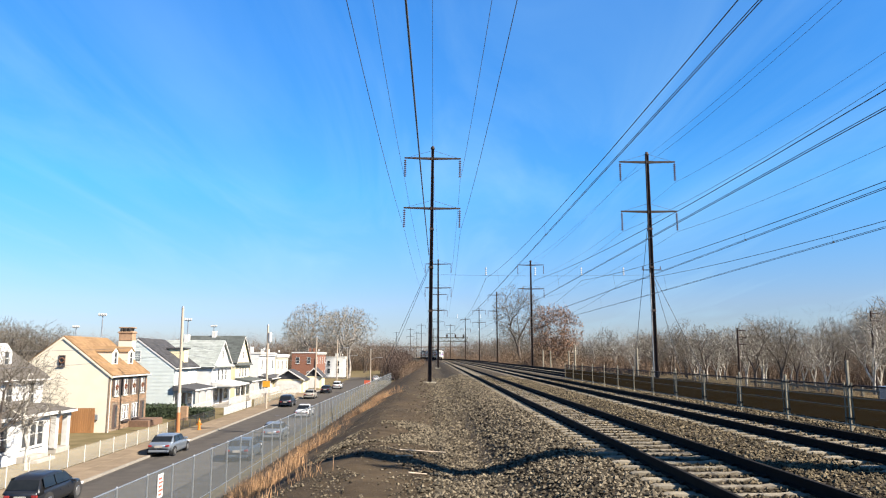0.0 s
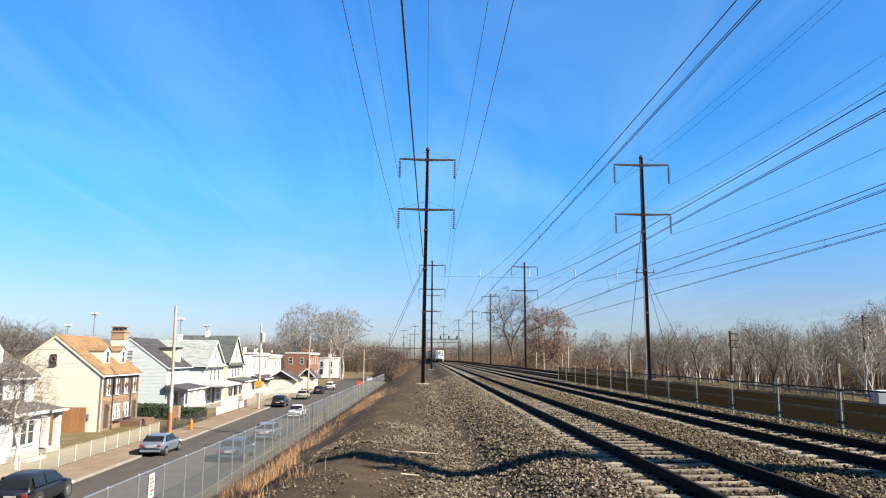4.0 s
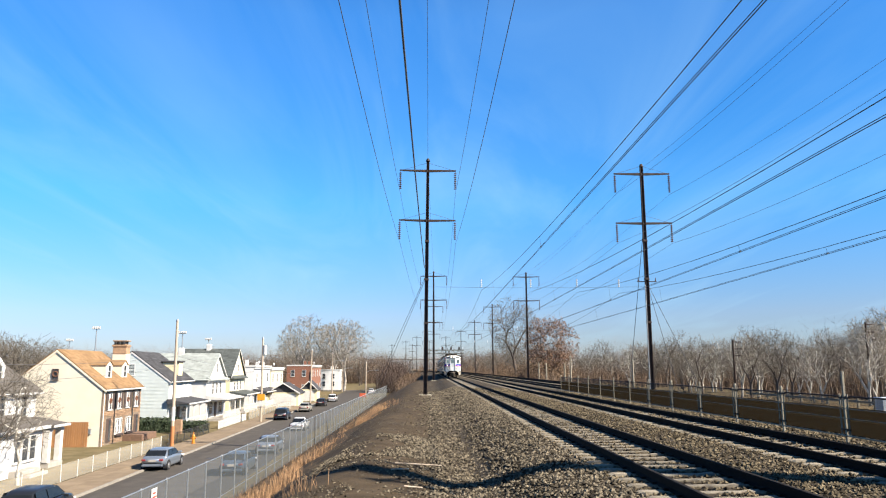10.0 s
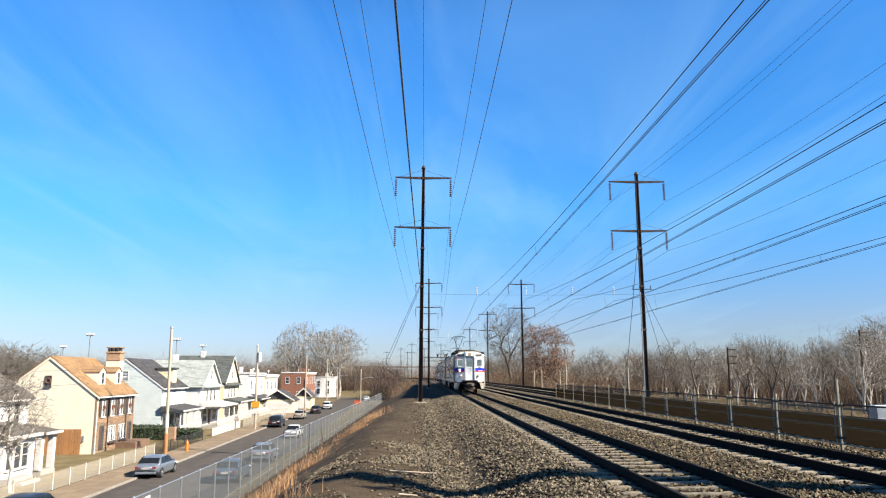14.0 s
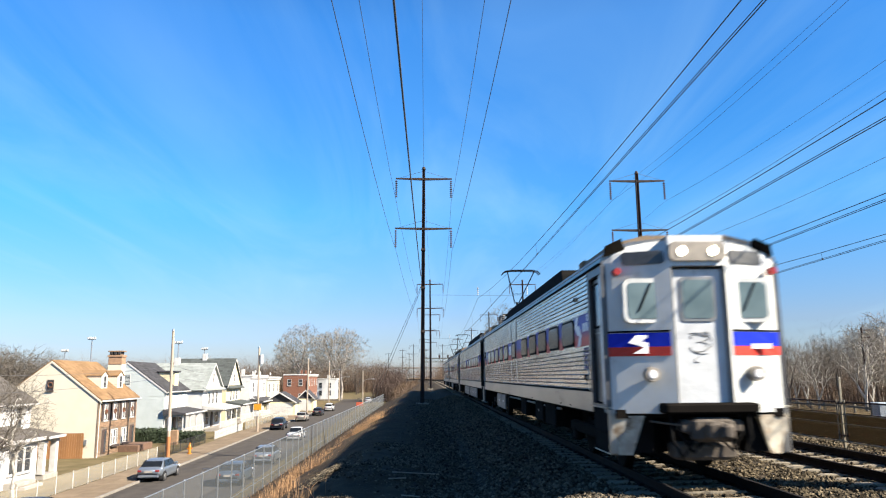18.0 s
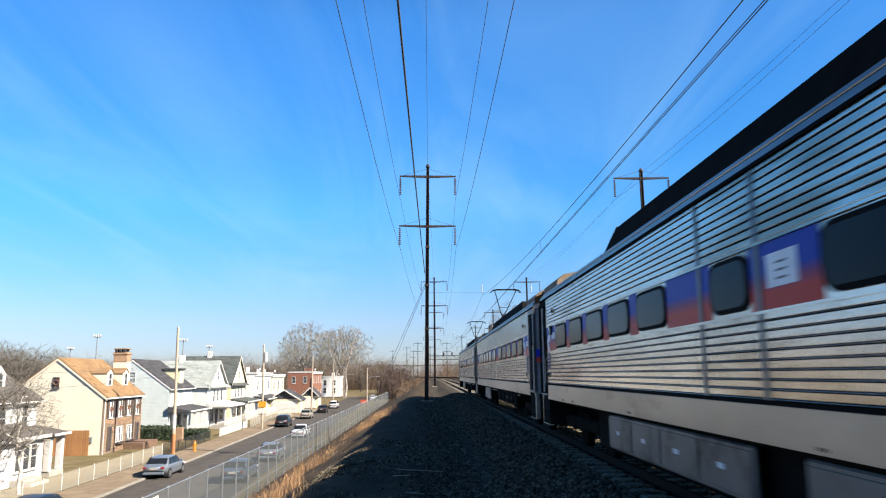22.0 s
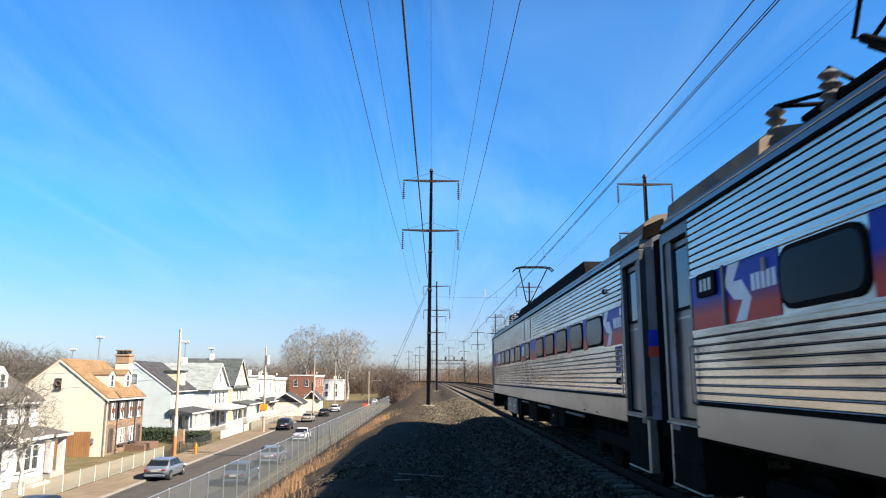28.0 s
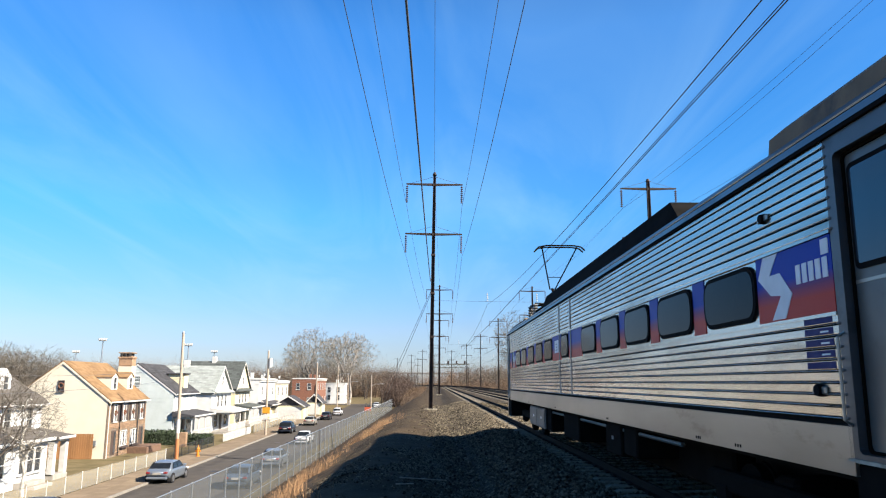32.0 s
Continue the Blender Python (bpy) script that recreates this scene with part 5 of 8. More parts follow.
            s.path([(-0.90, yp + ey, zt - 0.18), (-0.76, yp + ey, zt - 0.05), (-0.5, yp + ey, zt), (0.5, yp + ey, zt), (0.76, yp + ey, zt - 0.05), (0.90, yp + ey, zt - 0.18)], 0.028, 6)
            part("contact_bow", s, M_UNDER, base, "pantograph bow touching the wire")
        for e in (-0.62, 0.62):
            s = Shape()
            s.tube((e, yp - 0.18, zt - 0.04), (e, yp + 0.18, zt - 0.04), 0.02, n=6)
            part("bow_link", s, M_UNDER, base)
        for ex, ey in ((-0.75, 1.1), (-0.2, 1.5), (-0.8, 2.1), (0.5, 1.9)):
            stack(ex, yp + ey, 4.0, 4.62, 6, car, "roof insulator")
        s = Shape()
        s.path([(-0.75, yp + 1.1, 4.64), (-0.2, yp + 1.5, 4.66), (-0.8, yp + 2.1, 4.64), (0.5, yp + 1.9, 4.66)], 0.028, 6)
        part("roof_bus", s, M_UNDER, car)
        s = Shape()
        s.block(-1.0, 0.2, yp + 2.5, yp + 3.1, 4.0, 4.22, 0.05)
        part("roof_switch_box", s, M_ROOF, car, "brown switch box on the roof")
    return car


CARS = [railcar(1, True, 1), railcar(2, False, 2), railcar(3, True, 3), railcar(4, True, 4)]
FRONT_AT = ((0.0, 319.0), (1.0, 299.5), (2.0, 280.3), (3.0, 261.3), (4.5, 233.0), (6.0, 205.0), (7.5, 178.0), (9.0, 151.0), (11.0, 119.5), (13.0, 87.5), (14.5, 63.5), (16.5, 32.2), (17.0, 25.2), (17.5, 18.5), (18.0, 11.9),
            (18.5, 5.9), (19.0, -0.7), (19.5, -6.7), (20.0, -12.4), (20.5, -17.8), (21.0, -22.9), (21.5, -27.7), (22.0, -32.65), (22.5, -37.2), (23.0, -41.7), (23.5, -45.8), (24.0, -49.6),
            (24.5, -53.1), (25.0, -56.35), (25.5, -59.2), (26.5, -64.3), (27.5, -68.4), (28.0, -70.1), (28.5, -71.6), (29.0, -72.9), (29.5, -73.9), (30.0, -74.75), (30.5, -75.35), (31.0, -75.75), (31.5, -76.0), (32.0, -76.17))


def motions():
    """The train rolls in on the nearest track and slows to a halt."""
    for i, c in enumerate(CARS):
        rows = []
        for t, front in FRONT_AT:
            a = front + i * CAR_PITCH
            b = a + CAR_LEN
            turn = math.degrees(math.atan2(bend(a) - bend(b), CAR_LEN))
            if i == 1:      # the second car of the first pair runs the other way round
                rows.append((t, pose(TRACKS[0] + bend(b), b, 0.0, 0, 0, 180 + turn)))
            else:
                rows.append((t, pose(TRACKS[0] + bend(a), a, 0.0, 0, 0, turn)))
        walk(c, rows)

# ---- street and houses ----
M_STUCCO = material("cream_stucco", (0.538, 0.491, 0.39), 0.92, second=(0.504, 0.457, 0.356), scale=0.8, bump=0.06, bump_scale=40.0)
M_SIDINGW = material("white_siding", (0.52, 0.52, 0.505), 0.7, second=(0.45, 0.45, 0.44), scale=0.9)
M_SIDINGB = material("pale_blue_siding", (0.411, 0.449, 0.438), 0.7, second=(0.366, 0.404, 0.392), scale=0.9)
M_CREAM = material("cream_render", (0.422, 0.381, 0.292), 0.85, second=(0.374, 0.34, 0.258), scale=0.9)
M_SIDINGY = material("pale_yellow_siding", (0.544, 0.483, 0.313), 0.75, second=(0.503, 0.442, 0.286), scale=0.9)
M_BRICKWALL = material("mortar", (0.158, 0.122, 0.0858), 0.95, second=(0.119, 0.0924, 0.066), scale=2.0)
M_BRICK = material("brick_tan", (0.246, 0.155, 0.0911), 0.92, second=(0.174, 0.111, 0.0673), scale=3.0, spread=0.3, bump=0.1)
M_BRICKT = material("terrace_brick", (0.132, 0.0759, 0.0462), 0.92, second=(0.0924, 0.0528, 0.033), scale=4.0, bump=0.1)
M_BRICKRED = material("brick_red", (0.178, 0.0759, 0.0449), 0.92, second=(0.132, 0.0561, 0.0343), scale=3.0, bump=0.1)
M_SHINGLE_O = island_shades(material("shingle_orange", (0.221, 0.14, 0.0739), 0.95, second=(0.175, 0.109, 0.0581), scale=2.0, bump=0.1, spec=0.1), 0.82, 1.15)
M_SHINGLE_G = island_shades(material("shingle_grey", (0.0561, 0.0561, 0.0594), 0.95, second=(0.0396, 0.0396, 0.0429), scale=2.0, bump=0.1, spec=0.1), 0.8, 1.2)
M_SHINGLE_L = island_shades(material("shingle_light_grey", (0.251, 0.271, 0.257), 0.95, second=(0.205, 0.224, 0.211), scale=2.0, bump=0.1, spec=0.1), 0.85, 1.12)
M_SHINGLE_GR = island_shades(material("shingle_green_grey", (0.072, 0.080, 0.076), 0.95, second=(0.052, 0.058, 0.056), scale=2.0, bump=0.1, spec=0.1), 0.8, 1.2)
M_SHINGLE_W = island_shades(material("shingle_weathered", (0.099, 0.0891, 0.0792), 0.95, second=(0.0726, 0.066, 0.0594), scale=2.0, bump=0.1, spec=0.1), 0.8, 1.2)
M_TRIM = material("white_trim", (0.48, 0.472, 0.448), 0.6, second=(0.416, 0.408, 0.384), scale=3.0)
M_PANE = material("house_glass", (0.03, 0.035, 0.04), 0.08, second=(0.05, 0.055, 0.06), scale=0.7, spec=0.7)
M_CURTAIN = material("pale_curtain", (0.496, 0.48, 0.448), 0.9, second=(0.4, 0.384, 0.36))
M_SHUTTER = material("dark_shutter", (0.05, 0.035, 0.03), 0.7)
M_DOORDARK = material("dark_door", (0.06, 0.04, 0.032), 0.6)
M_WREATH = material("wreath_green_red", (0.05, 0.06, 0.03), 0.9, second=(0.18, 0.04, 0.025), scale=9.0)
M_WOODFENCE = material("brown_board", (0.264, 0.125, 0.0429), 0.9, second=(0.198, 0.0924, 0.033), scale=3.0, stretch=(1, 1, 0.15), spread=0.12)
M_UTILPOLE = material("weathered_pole_wood", (0.343, 0.284, 0.218), 0.9, second=(0.264, 0.211, 0.158), scale=5.0, stretch=(1, 1, 0.08), bump=0.1)
M_ORANGE = material("faded_orange_paint", (0.29, 0.119, 0.0396), 0.7, second=(0.297, 0.106, 0.033), scale=6.0)
M_HYDRANT = material("hydrant_orange", (0.495, 0.172, 0.0132), 0.5)
M_SIGNY = material("sign_orange", (0.528, 0.238, 0.0132), 0.5)
M_SIGNRED = material("sign_red_orange", (0.409, 0.0792, 0.033), 0.5)
M_CABINET = material("cabinet_blue_grey", (0.36, 0.41, 0.45), 0.5, 0.1, second=(0.29, 0.33, 0.37), scale=2.0)
M_IRON = material("black_iron", (0.02, 0.02, 0.02), 0.6)
M_HEDGE = island_shades(material("hedge_green", (0.0231, 0.0363, 0.0132), 0.8, second=(0.0165, 0.0264, 0.0099), scale=3.0), 0.5, 1.6)
M_CONCRETE = material("pale_concrete", (0.297, 0.277, 0.244), 0.9, second=(0.238, 0.218, 0.191), scale=2.0, bump=0.08)
STREET_Z, TILT = -5.3, 0.032


def street(u, v, z=0.0, turn=0.0):
    """A pose from street measures: u across from the far kerb line towards the railway, v along, z over the road."""
    return pose(-18.57 + u - TILT * v, v, STREET_Z + z, 0, 0, math.degrees(TILT) + turn)


def street_surfaces():
    far = 230
    s = Shape()
    s.box(0.6, 8.3, -30, far, -0.25, 0.02)
    solo("road", s, M_ASPHALT, "grey worn asphalt street", "road", kind="structure", at=street(0, 0))
    for name, u0, u1 in (("kerb", 0.42, 0.6),):
        k = thing(name, "pale concrete kerb along the street", "kerb", kind="structure", at=street(0, 0))
        for i in range(50):
            s = Shape()
            s.block(u0, u1, 20 + i * 3.0 + 0.01, 23 + i * 3.0 - 0.01, -0.2, 0.15, 0.015)
            part("kerb_stone", s, M_KERB, k)
    p = thing("pavement", "sunlit tan concrete pavement in large slabs", "pavement", kind="structure", at=street(0, 0))
    for j, (a, b) in enumerate(((-1.08, 0.41), (-2.55, -1.09))):
        for i in range(82):
            s = Shape()
            s.block(a, b, 22 + i * 1.6 + 0.012, 23.6 + i * 1.6 - 0.012, -0.12, 0.14, 0.012)
            part("paving_slab", s, M_PAVING, p)
    s = Shape()
    s.box(-80, -2.56, -30, far, -0.2, 0.08)
    solo("yard_ground", s, M_LAWN, "patchy winter lawn of the front yards", "lawn", kind="structure", at=street(0, 0))
    s = Shape()
    s.box(-12, 40, far, far + 12, -0.25, 0.03)
    solo("road", s, M_ASPHALT, "cross street at the end of the block", "road", kind="structure", at=street(0, 0))
    for v in (60.0, 88.0):
        s = Shape()
        s.tube((3.2, v, 0.021), (3.2, v, 0.03), 0.33, 0.33, 16)
        solo("manhole_cover", s, M_IRON, "dark round iron cover in the road", "manhole cover", at=street(0, 0))


street_surfaces()


def window(parent, plane, c, a, z0, w, h, mat=None, pane=None, bars=True, sill=True):
    """A framed sash window. plane 'x': in a wall facing +x at x=c, centred at y=a; '-y': facing -y at y=c, centred at x=a."""
    put = (lambda p: (c + p[1], a + p[0], p[2])) if plane == "x" else (lambda p: (a + p[0], c - p[1], p[2]))

    def slab(s, x0, x1, d0, d1, zz0, zz1):
        t = Shape()
        t.box(x0, x1, d0, d1, zz0, zz1)
        s.add([put(p) for p in t.v], t.f)
    mat = mat or M_TRIM
    s = Shape()
    f = 0.07
    slab(s, -w / 2 - f, -w / 2, -0.05, 0.05, z0 - f, z0 + h + f)
    slab(s, w / 2, w / 2 + f, -0.05, 0.05, z0 - f, z0 + h + f)
    slab(s, -w / 2, w / 2, -0.05, 0.05, z0 - f, z0)
    slab(s, -w / 2, w / 2, -0.05, 0.05, z0 + h, z0 + h + f)
    win = part("window", s, mat, parent)
    s = Shape()
    slab(s, -w / 2, w / 2, -0.04, 0.005, z0, z0 + h)
    part("pane", s, pane or M_PANE, win)
    s = Shape()
    if bars:
        slab(s, -w / 2, w / 2, 0.006, 0.03, z0 + h * 0.5 - 0.025, z0 + h * 0.5 + 0.025)
        part("meeting_rail", s, mat, win)
    if sill:
        s = Shape()
        slab(s, -w / 2 - 0.12, w / 2 + 0.12, 0.0, 0.12, z0 - 0.14, z0 - 0.07)
        part("sill", s, mat, win)
    return win


def shingle_slope(parent, a, b, c, d, mat, label="", rows=14, cols=10):
    """A roof slope from eave a-b to ridge d-c: a deck with overlapping courses of shingles."""
    a, b, c, d = map(Vector, (a, b, c, d))
    n = (b - a).cross(d - a).normalized()
    if n.z < 0:
        n = -n
    s = Shape()
    s.loft([[a, b, c, d], [p - n * 0.16 for p in (a, b, c, d)]])
    ro = part("roof", s, mat, parent, label)
    s = Shape()
    for i in range(rows):
        t0, t1 = i / rows, (i + 1.15) / rows
        l0, r0 = a.lerp(d, t0), b.lerp(c, t0)
        l1, r1 = a.lerp(d, min(1, t1)), b.lerp(c, min(1, t1))
        sh = (i % 2) * 0.5
        for k in range(-1, cols):
            f0, f1 = max(0, (k + sh) / cols), min(1, (k + 1 + sh) / cols)
            if f1 - f0 < 0.01:
                continue
            p = [l0.lerp(r0, f0) + n * 0.035, l0.lerp(r0, f1 - 0.002) + n * 0.035, l1.lerp(r1, f1 - 0.002) + n * 0.012, l1.lerp(r1, f0) + n * 0.012]
            s.loft([p, [q - n * 0.012 for q in p]])
    tagged(part("shingles", s, mat, ro), kind="stuff")
    return ro


def siding(parent, outline_rows, mat):
    """Overlapping boards: rows of (z, near end, far end) as points."""
    for (p0, q0), (p1, q1), out in outline_rows:
        s = Shape()
        p0, q0, p1, q1, out = map(Vector, (p0, q0, p1, q1, out))
        s.loft([[p0 + out * 0.035, q0 + out * 0.035, q1 + out * 0.008, p1 + out * 0.008], [p0, q0, q1, p1]])
        part("siding_board", s, mat, parent)


def gable_house(name, label, at, depth, length, eave, peak, wall, roof, front=None, boards=False, ridge="y", over=0.35, rows=14, cols=12, trim=None):
    """Front wall in the plane x=0 facing the street, the body behind it; y along the street from 0."""
    trim = trim or M_TRIM
    h = thing(name, label, "house", "houses along the street", at=at)
    D, L = depth, length
    s = Shape()
    if ridge == "y":
        s.loft([[(-D, y, -0.3), (-0.02, y, -0.3), (-0.02, y, eave), (-D / 2, y, peak - 0.05), (-D, y, eave)] for y in (0.0, L)])
    else:
        s.loft([[(x, 0, -0.3), (x, L, -0.3), (x, L, eave), (x, L / 2, peak - 0.05), (x, 0, eave)] for x in (-D, -0.02)])
    part("wall", s, wall, h)
    if boards:
        rws = []
        k = int(eave / 0.16)
        for i in range(k):
            z = 0.1 + i * 0.16
            rws.append((((-D, -0.0, z), (0, -0.0, z)), ((-D, 0, z + 0.16), (0, 0, z + 0.16)), (0, -1, 0)))
        z = 0.1 + k * 0.16
        while ridge == "y" and z < peak - 0.25:
            f = (z - eave) / (peak - eave) * D / 2
            f2 = (z + 0.16 - eave) / (peak - eave) * D / 2
            rws.append((((-D + f, 0, z), (-f, 0, z)), ((-D + f2, 0, z + 0.16), (-f2, 0, z + 0.16)), (0, -1, 0)))
            z += 0.16
        siding(h, rws, wall)
    if front:
        s = Shape()
        s.box(-0.02, 0.06, -0.02, L + 0.02, 0, eave - 0.1)
        part("front_wall", s, front, h)
    if ridge == "y":
        ea = eave - over * (peak - eave) / (D / 2)
        shingle_slope(h, (over, -0.07, ea + 0.12), (over, L + 0.25, ea + 0.12), (-D / 2, L + 0.25, peak + 0.12), (-D / 2, -0.07, peak + 0.12), roof, "", rows, cols)
        shingle_slope(h, (-D - over, -0.07, ea + 0.12), (-D - over, L + 0.25, ea + 0.12), (-D / 2, L + 0.25, peak + 0.12), (-D / 2, -0.07, peak + 0.12), roof, "", 4, 4)
        s = Shape()
        for x0, x1 in ((over, -D / 2), (-D - over, -D / 2)):
            p, q = Vector((x0, -0.09, ea + 0.02)), Vector((x1, -0.09, peak + 0.02))
            s.loft([[p, p + Vector((0, 0.05, 0)), p + Vector((0, 0.05, -0.2)), p + Vector((0, 0, -0.2))], [q, q + Vector((0, 0.05, 0)), q + Vector((0, 0.05, -0.2)), q + Vector((0, 0, -0.2))]])
        part("bargeboard", s, trim, h)
        s = Shape()
        s.block(over - 0.02, over + 0.1, -0.08, L + 0.25, ea - 0.06, ea + 0.08, 0.02)
        part("gutter", s, M_TRIM, h)
        s = Shape()
        s.tube((0.14, 0.1, 0), (0.14, 0.1, ea), 0.05, n=6)
        part("downpipe", s, M_TRIM, h)
    else:
        ea = eave - over * (peak - eave) / (L / 2)
        shingle_slope(h, (0.3, -over, ea + 0.12), (-D, -over, ea + 0.12), (-D, L / 2, peak + 0.12), (0.3, L / 2, peak + 0.12), roof, "", rows, cols)
        shingle_slope(h, (0.3, L + over, ea + 0.12), (-D, L + over, ea + 0.12), (-D, L / 2, peak + 0.12), (0.3, L / 2, peak + 0.12), roof, "", 4, 4)
        s = Shape()
        for y0 in (-over, L + over):
            p, q = Vector((0.32, y0, ea + 0.02)), Vector((0.32, L / 2, peak + 0.02))
            s.loft([[p, p - Vector((0.05, 0, 0)), p + Vector((-0.05, 0, -0.2)), p + Vector((0, 0, -0.2))], [q, q - Vector((0.05, 0, 0)), q + Vector((-0.05, 0, -0.2)), q + Vector((0, 0, -0.2))]])
        part("bargeboard", s, M_TRIM, h)
    return h


def porch(h, u0, u1, v0, v1, z, roofmat, posts=3, rail=True, wide=0.14):
    """An open porch before the front wall: floor, posts, beam, lean-to roof."""
    s = Shape()
    s.block(u0, u1, v0, v1, 0, 0.45, 0.03)
    pf = part("porch_floor", s, M_CONCRETE, h)
    for i in range(posts):
        v = v0 + 0.15 + (v1 - v0 - 0.3) * i / (posts - 1)
        s = Shape()
        s.block(u1 - 0.1 - wide, u1 - 0.1, v - wide / 2, v + wide / 2, 0.45, z - 0.2, 0.02)
        s.block(u1 - 0.14 - wide, u1 - 0.06, v - wide / 2 - 0.04, v + wide / 2 + 0.04, z - 0.34, z - 0.22, 0.01)
        part("porch_post", s, M_TRIM, h)
    s = Shape()
    s.block(u1 - 0.3, u1 - 0.05, v0, v1, z - 0.22, z, 0.02)
    s.block(u0, u1 - 0.3, v0, v0 + 0.2, z - 0.22, z, 0.02)
    part("porch_beam", s, M_TRIM, h)
    s = Shape()
    s.loft([[(u0, y, z), (u1 + 0.25, y, z), (u1 + 0.25, y, z + 0.12), (u0, y, z + 0.6)] for y in (v0 - 0.25, v1 + 0.25)])
    part("porch_roof", s, roofmat, h)
    s = Shape()
    s.block(u1 + 0.25, u1 + 0.30, v0 - 0.27, v1 + 0.27, z - 0.04, z + 0.14, 0.01)
    part("porch_fascia", s, M_TRIM, h)
    vd = v0 + (v1 - v0) * 0.42
    s = Shape()
    s.block(u0, u0 + 0.08, vd, vd + 1.0, 0.45, 2.5, 0.02)
    part("front_door", s, M_DOORDARK, h)
    if rail:
        s = Shape()
        s.box(u1 - 0.2, u1 - 0.14, v0 + 0.2, v1 - 0.2, 1.25, 1.32)
        n = int((v1 - v0) / 0.22)
        for i in range(n):
            v = v0 + 0.2 + i * 0.22
            s.box(u1 - 0.19, u1 - 0.15, v, v + 0.04, 0.5, 1.25)
        tagged(part("porch_railing", s, M_TRIM, h), kind="stuff")


def brick_face(parent, x, y0, y1, z0, z1, holes, mat, bw=0.43, bh=0.15):
    """Courses of large worn facing bricks as single pieces round the openings."""
    full = Shape()
    full.block(0, 0.03, 0, bw - 0.02, 0, bh - 0.02, 0.006)
    half = Shape()
    half.block(0, 0.03, 0, bw / 2 - 0.02, 0, bh - 0.02, 0.006)
    mf, mh = full.mesh("brick", mat), half.mesh("brick", mat)
    rest = Shape()
    i, z, made = 0, z0, 0
    while z + bh <= z1 + 0.001:
        y = y0
        first = i % 2
        while y < y1 - 0.1:
            w = bw / 2 if (first or y + bw > y1 + 0.02) else bw
            me = mh if w < bw else mf
            first = False
            if not any(y + w > a and y < b and z + bh > c and z < d for a, b, c, d in holes):
                if made < 290:
                    part("brick", me, None, parent, at=pose(x, y, z))
                    made += 1
                else:
                    rest.box(x, x + 0.03, y, y + w - 0.02, z, z + bh - 0.02)
            y += w
        z += bh
        i += 1
    if rest.v:
        tagged(part("bricks_beyond", rest, mat, parent), kind="stuff")


def cream_house():
    at = street(-9.0, 68.6)
    L, D, E, P = 9.6, 8.7, 5.35, 8.75
    h = gable_house("house", "cream stucco house with tan brick front and orange shingle roof", at, D, L, E, P, M_STUCCO, M_SHINGLE_O, front=M_BRICKWALL, rows=20, cols=18, trim=M_STUCCO)
    ups = [(1.6, 0.75), (3.8, 0.75), (6.0, 0.75), (8.3, 0.75)]
    for y, w in ups:
        win = window(h, "x", 0.08, y, 3.35, w, 1.45)
        for e in (-1, 1):
            s = Shape()
            s.block(0.10, 0.16, y + e * (w / 2 + 0.32) - 0.22, y + e * (w / 2 + 0.32) + 0.22, 3.3, 4.85, 0.02)
            part("shutter", s, M_SHUTTER, win)
        s = Shape()
        s.box(0.09, 0.095, y - w * 0.45, y + w * 0.1, 3.4, 4.75)
        part("curtain", s, M_CURTAIN, win)
        s = Shape()
        s.path([(0.15 + 0.012 * (i % 2), y + 0.2 * math.cos(i * math.pi / 5), 4.1 + 0.2 * math.sin(i * math.pi / 5)) for i in range(11)], 0.07, 6)
        part("wreath", s, M_WREATH, win, "green and red wreath")
    for y in (4.0, 6.6):
        win = window(h, "x", 0.08, y, 1.0, 1.5, 1.3)
        s = Shape()
        s.box(0.09, 0.095, y - 0.5, y - 0.1, 1.05, 2.25)
        s.box(0.09, 0.095, y + 0.2, y + 0.55, 1.05, 2.25)
        part("curtain", s, M_CURTAIN, win)
        s = Shape()
        s.block(0.08, 0.35, y - 0.8, y + 0.8, 0.72, 0.95, 0.03)
        part("flower_box", s, M_SHUTTER, win)
    for y in (1.6, 8.6):
        s = Shape()
        s.block(0.06, 0.12, y - 0.5, y + 0.5, 0.3, 2.5, 0.02)
        d = part("door", s, M_DOORDARK, h)
        s = Shape()
        s.block(0.12, 0.15, y + 0.0, y + 0.35, 0.45, 2.35, 0.01)
        part("door_panel", s, M_PANE, d)
    s = Shape()
    s.tube((0.2, 7.2, 0), (0.2, 7.2, 5.1), 0.055, n=6)
    part("downpipe", s, M_IRON, h)
    holes = [(y - w / 2 - 0.55, y + w / 2 + 0.55, 3.2, 4.9) for y, w in ups] + [(y - 0.85, y + 0.85, 0.7, 2.4) for y in (4.0, 6.6)] + [(y - 0.52, y + 0.52, 0.2, 2.55) for y in (1.6, 8.6)]
    brick_face(h, 0.062, 0.02, L, 0.15, 5.1, holes, M_BRICK)
    # attic window, vent pipe and pale patch of the gable wall
    window(h, "-y", -0.02, -D / 2 + 0.0, 6.15, 0.42, 0.85, mat=M_SHUTTER, bars=False)
    s = Shape()
    s.path([(-D / 2 + 0.22 * math.cos(i * math.pi / 6), -0.08 - 0.012 * (i % 2), 6.6 + 0.22 * math.sin(i * math.pi / 6)) for i in range(13)], 0.06, 6)
    part("wreath", s, M_WREATH, h, "red and green wreath in the gable")
    s = Shape()
    s.block(-1.0, -0.75, -0.18, -0.02, 1.2, 1.7, 0.02)
    part("meter_box", s, M_GALV, h)
    # dormers
    for y in (3.4, 7.4):
        s = Shape()
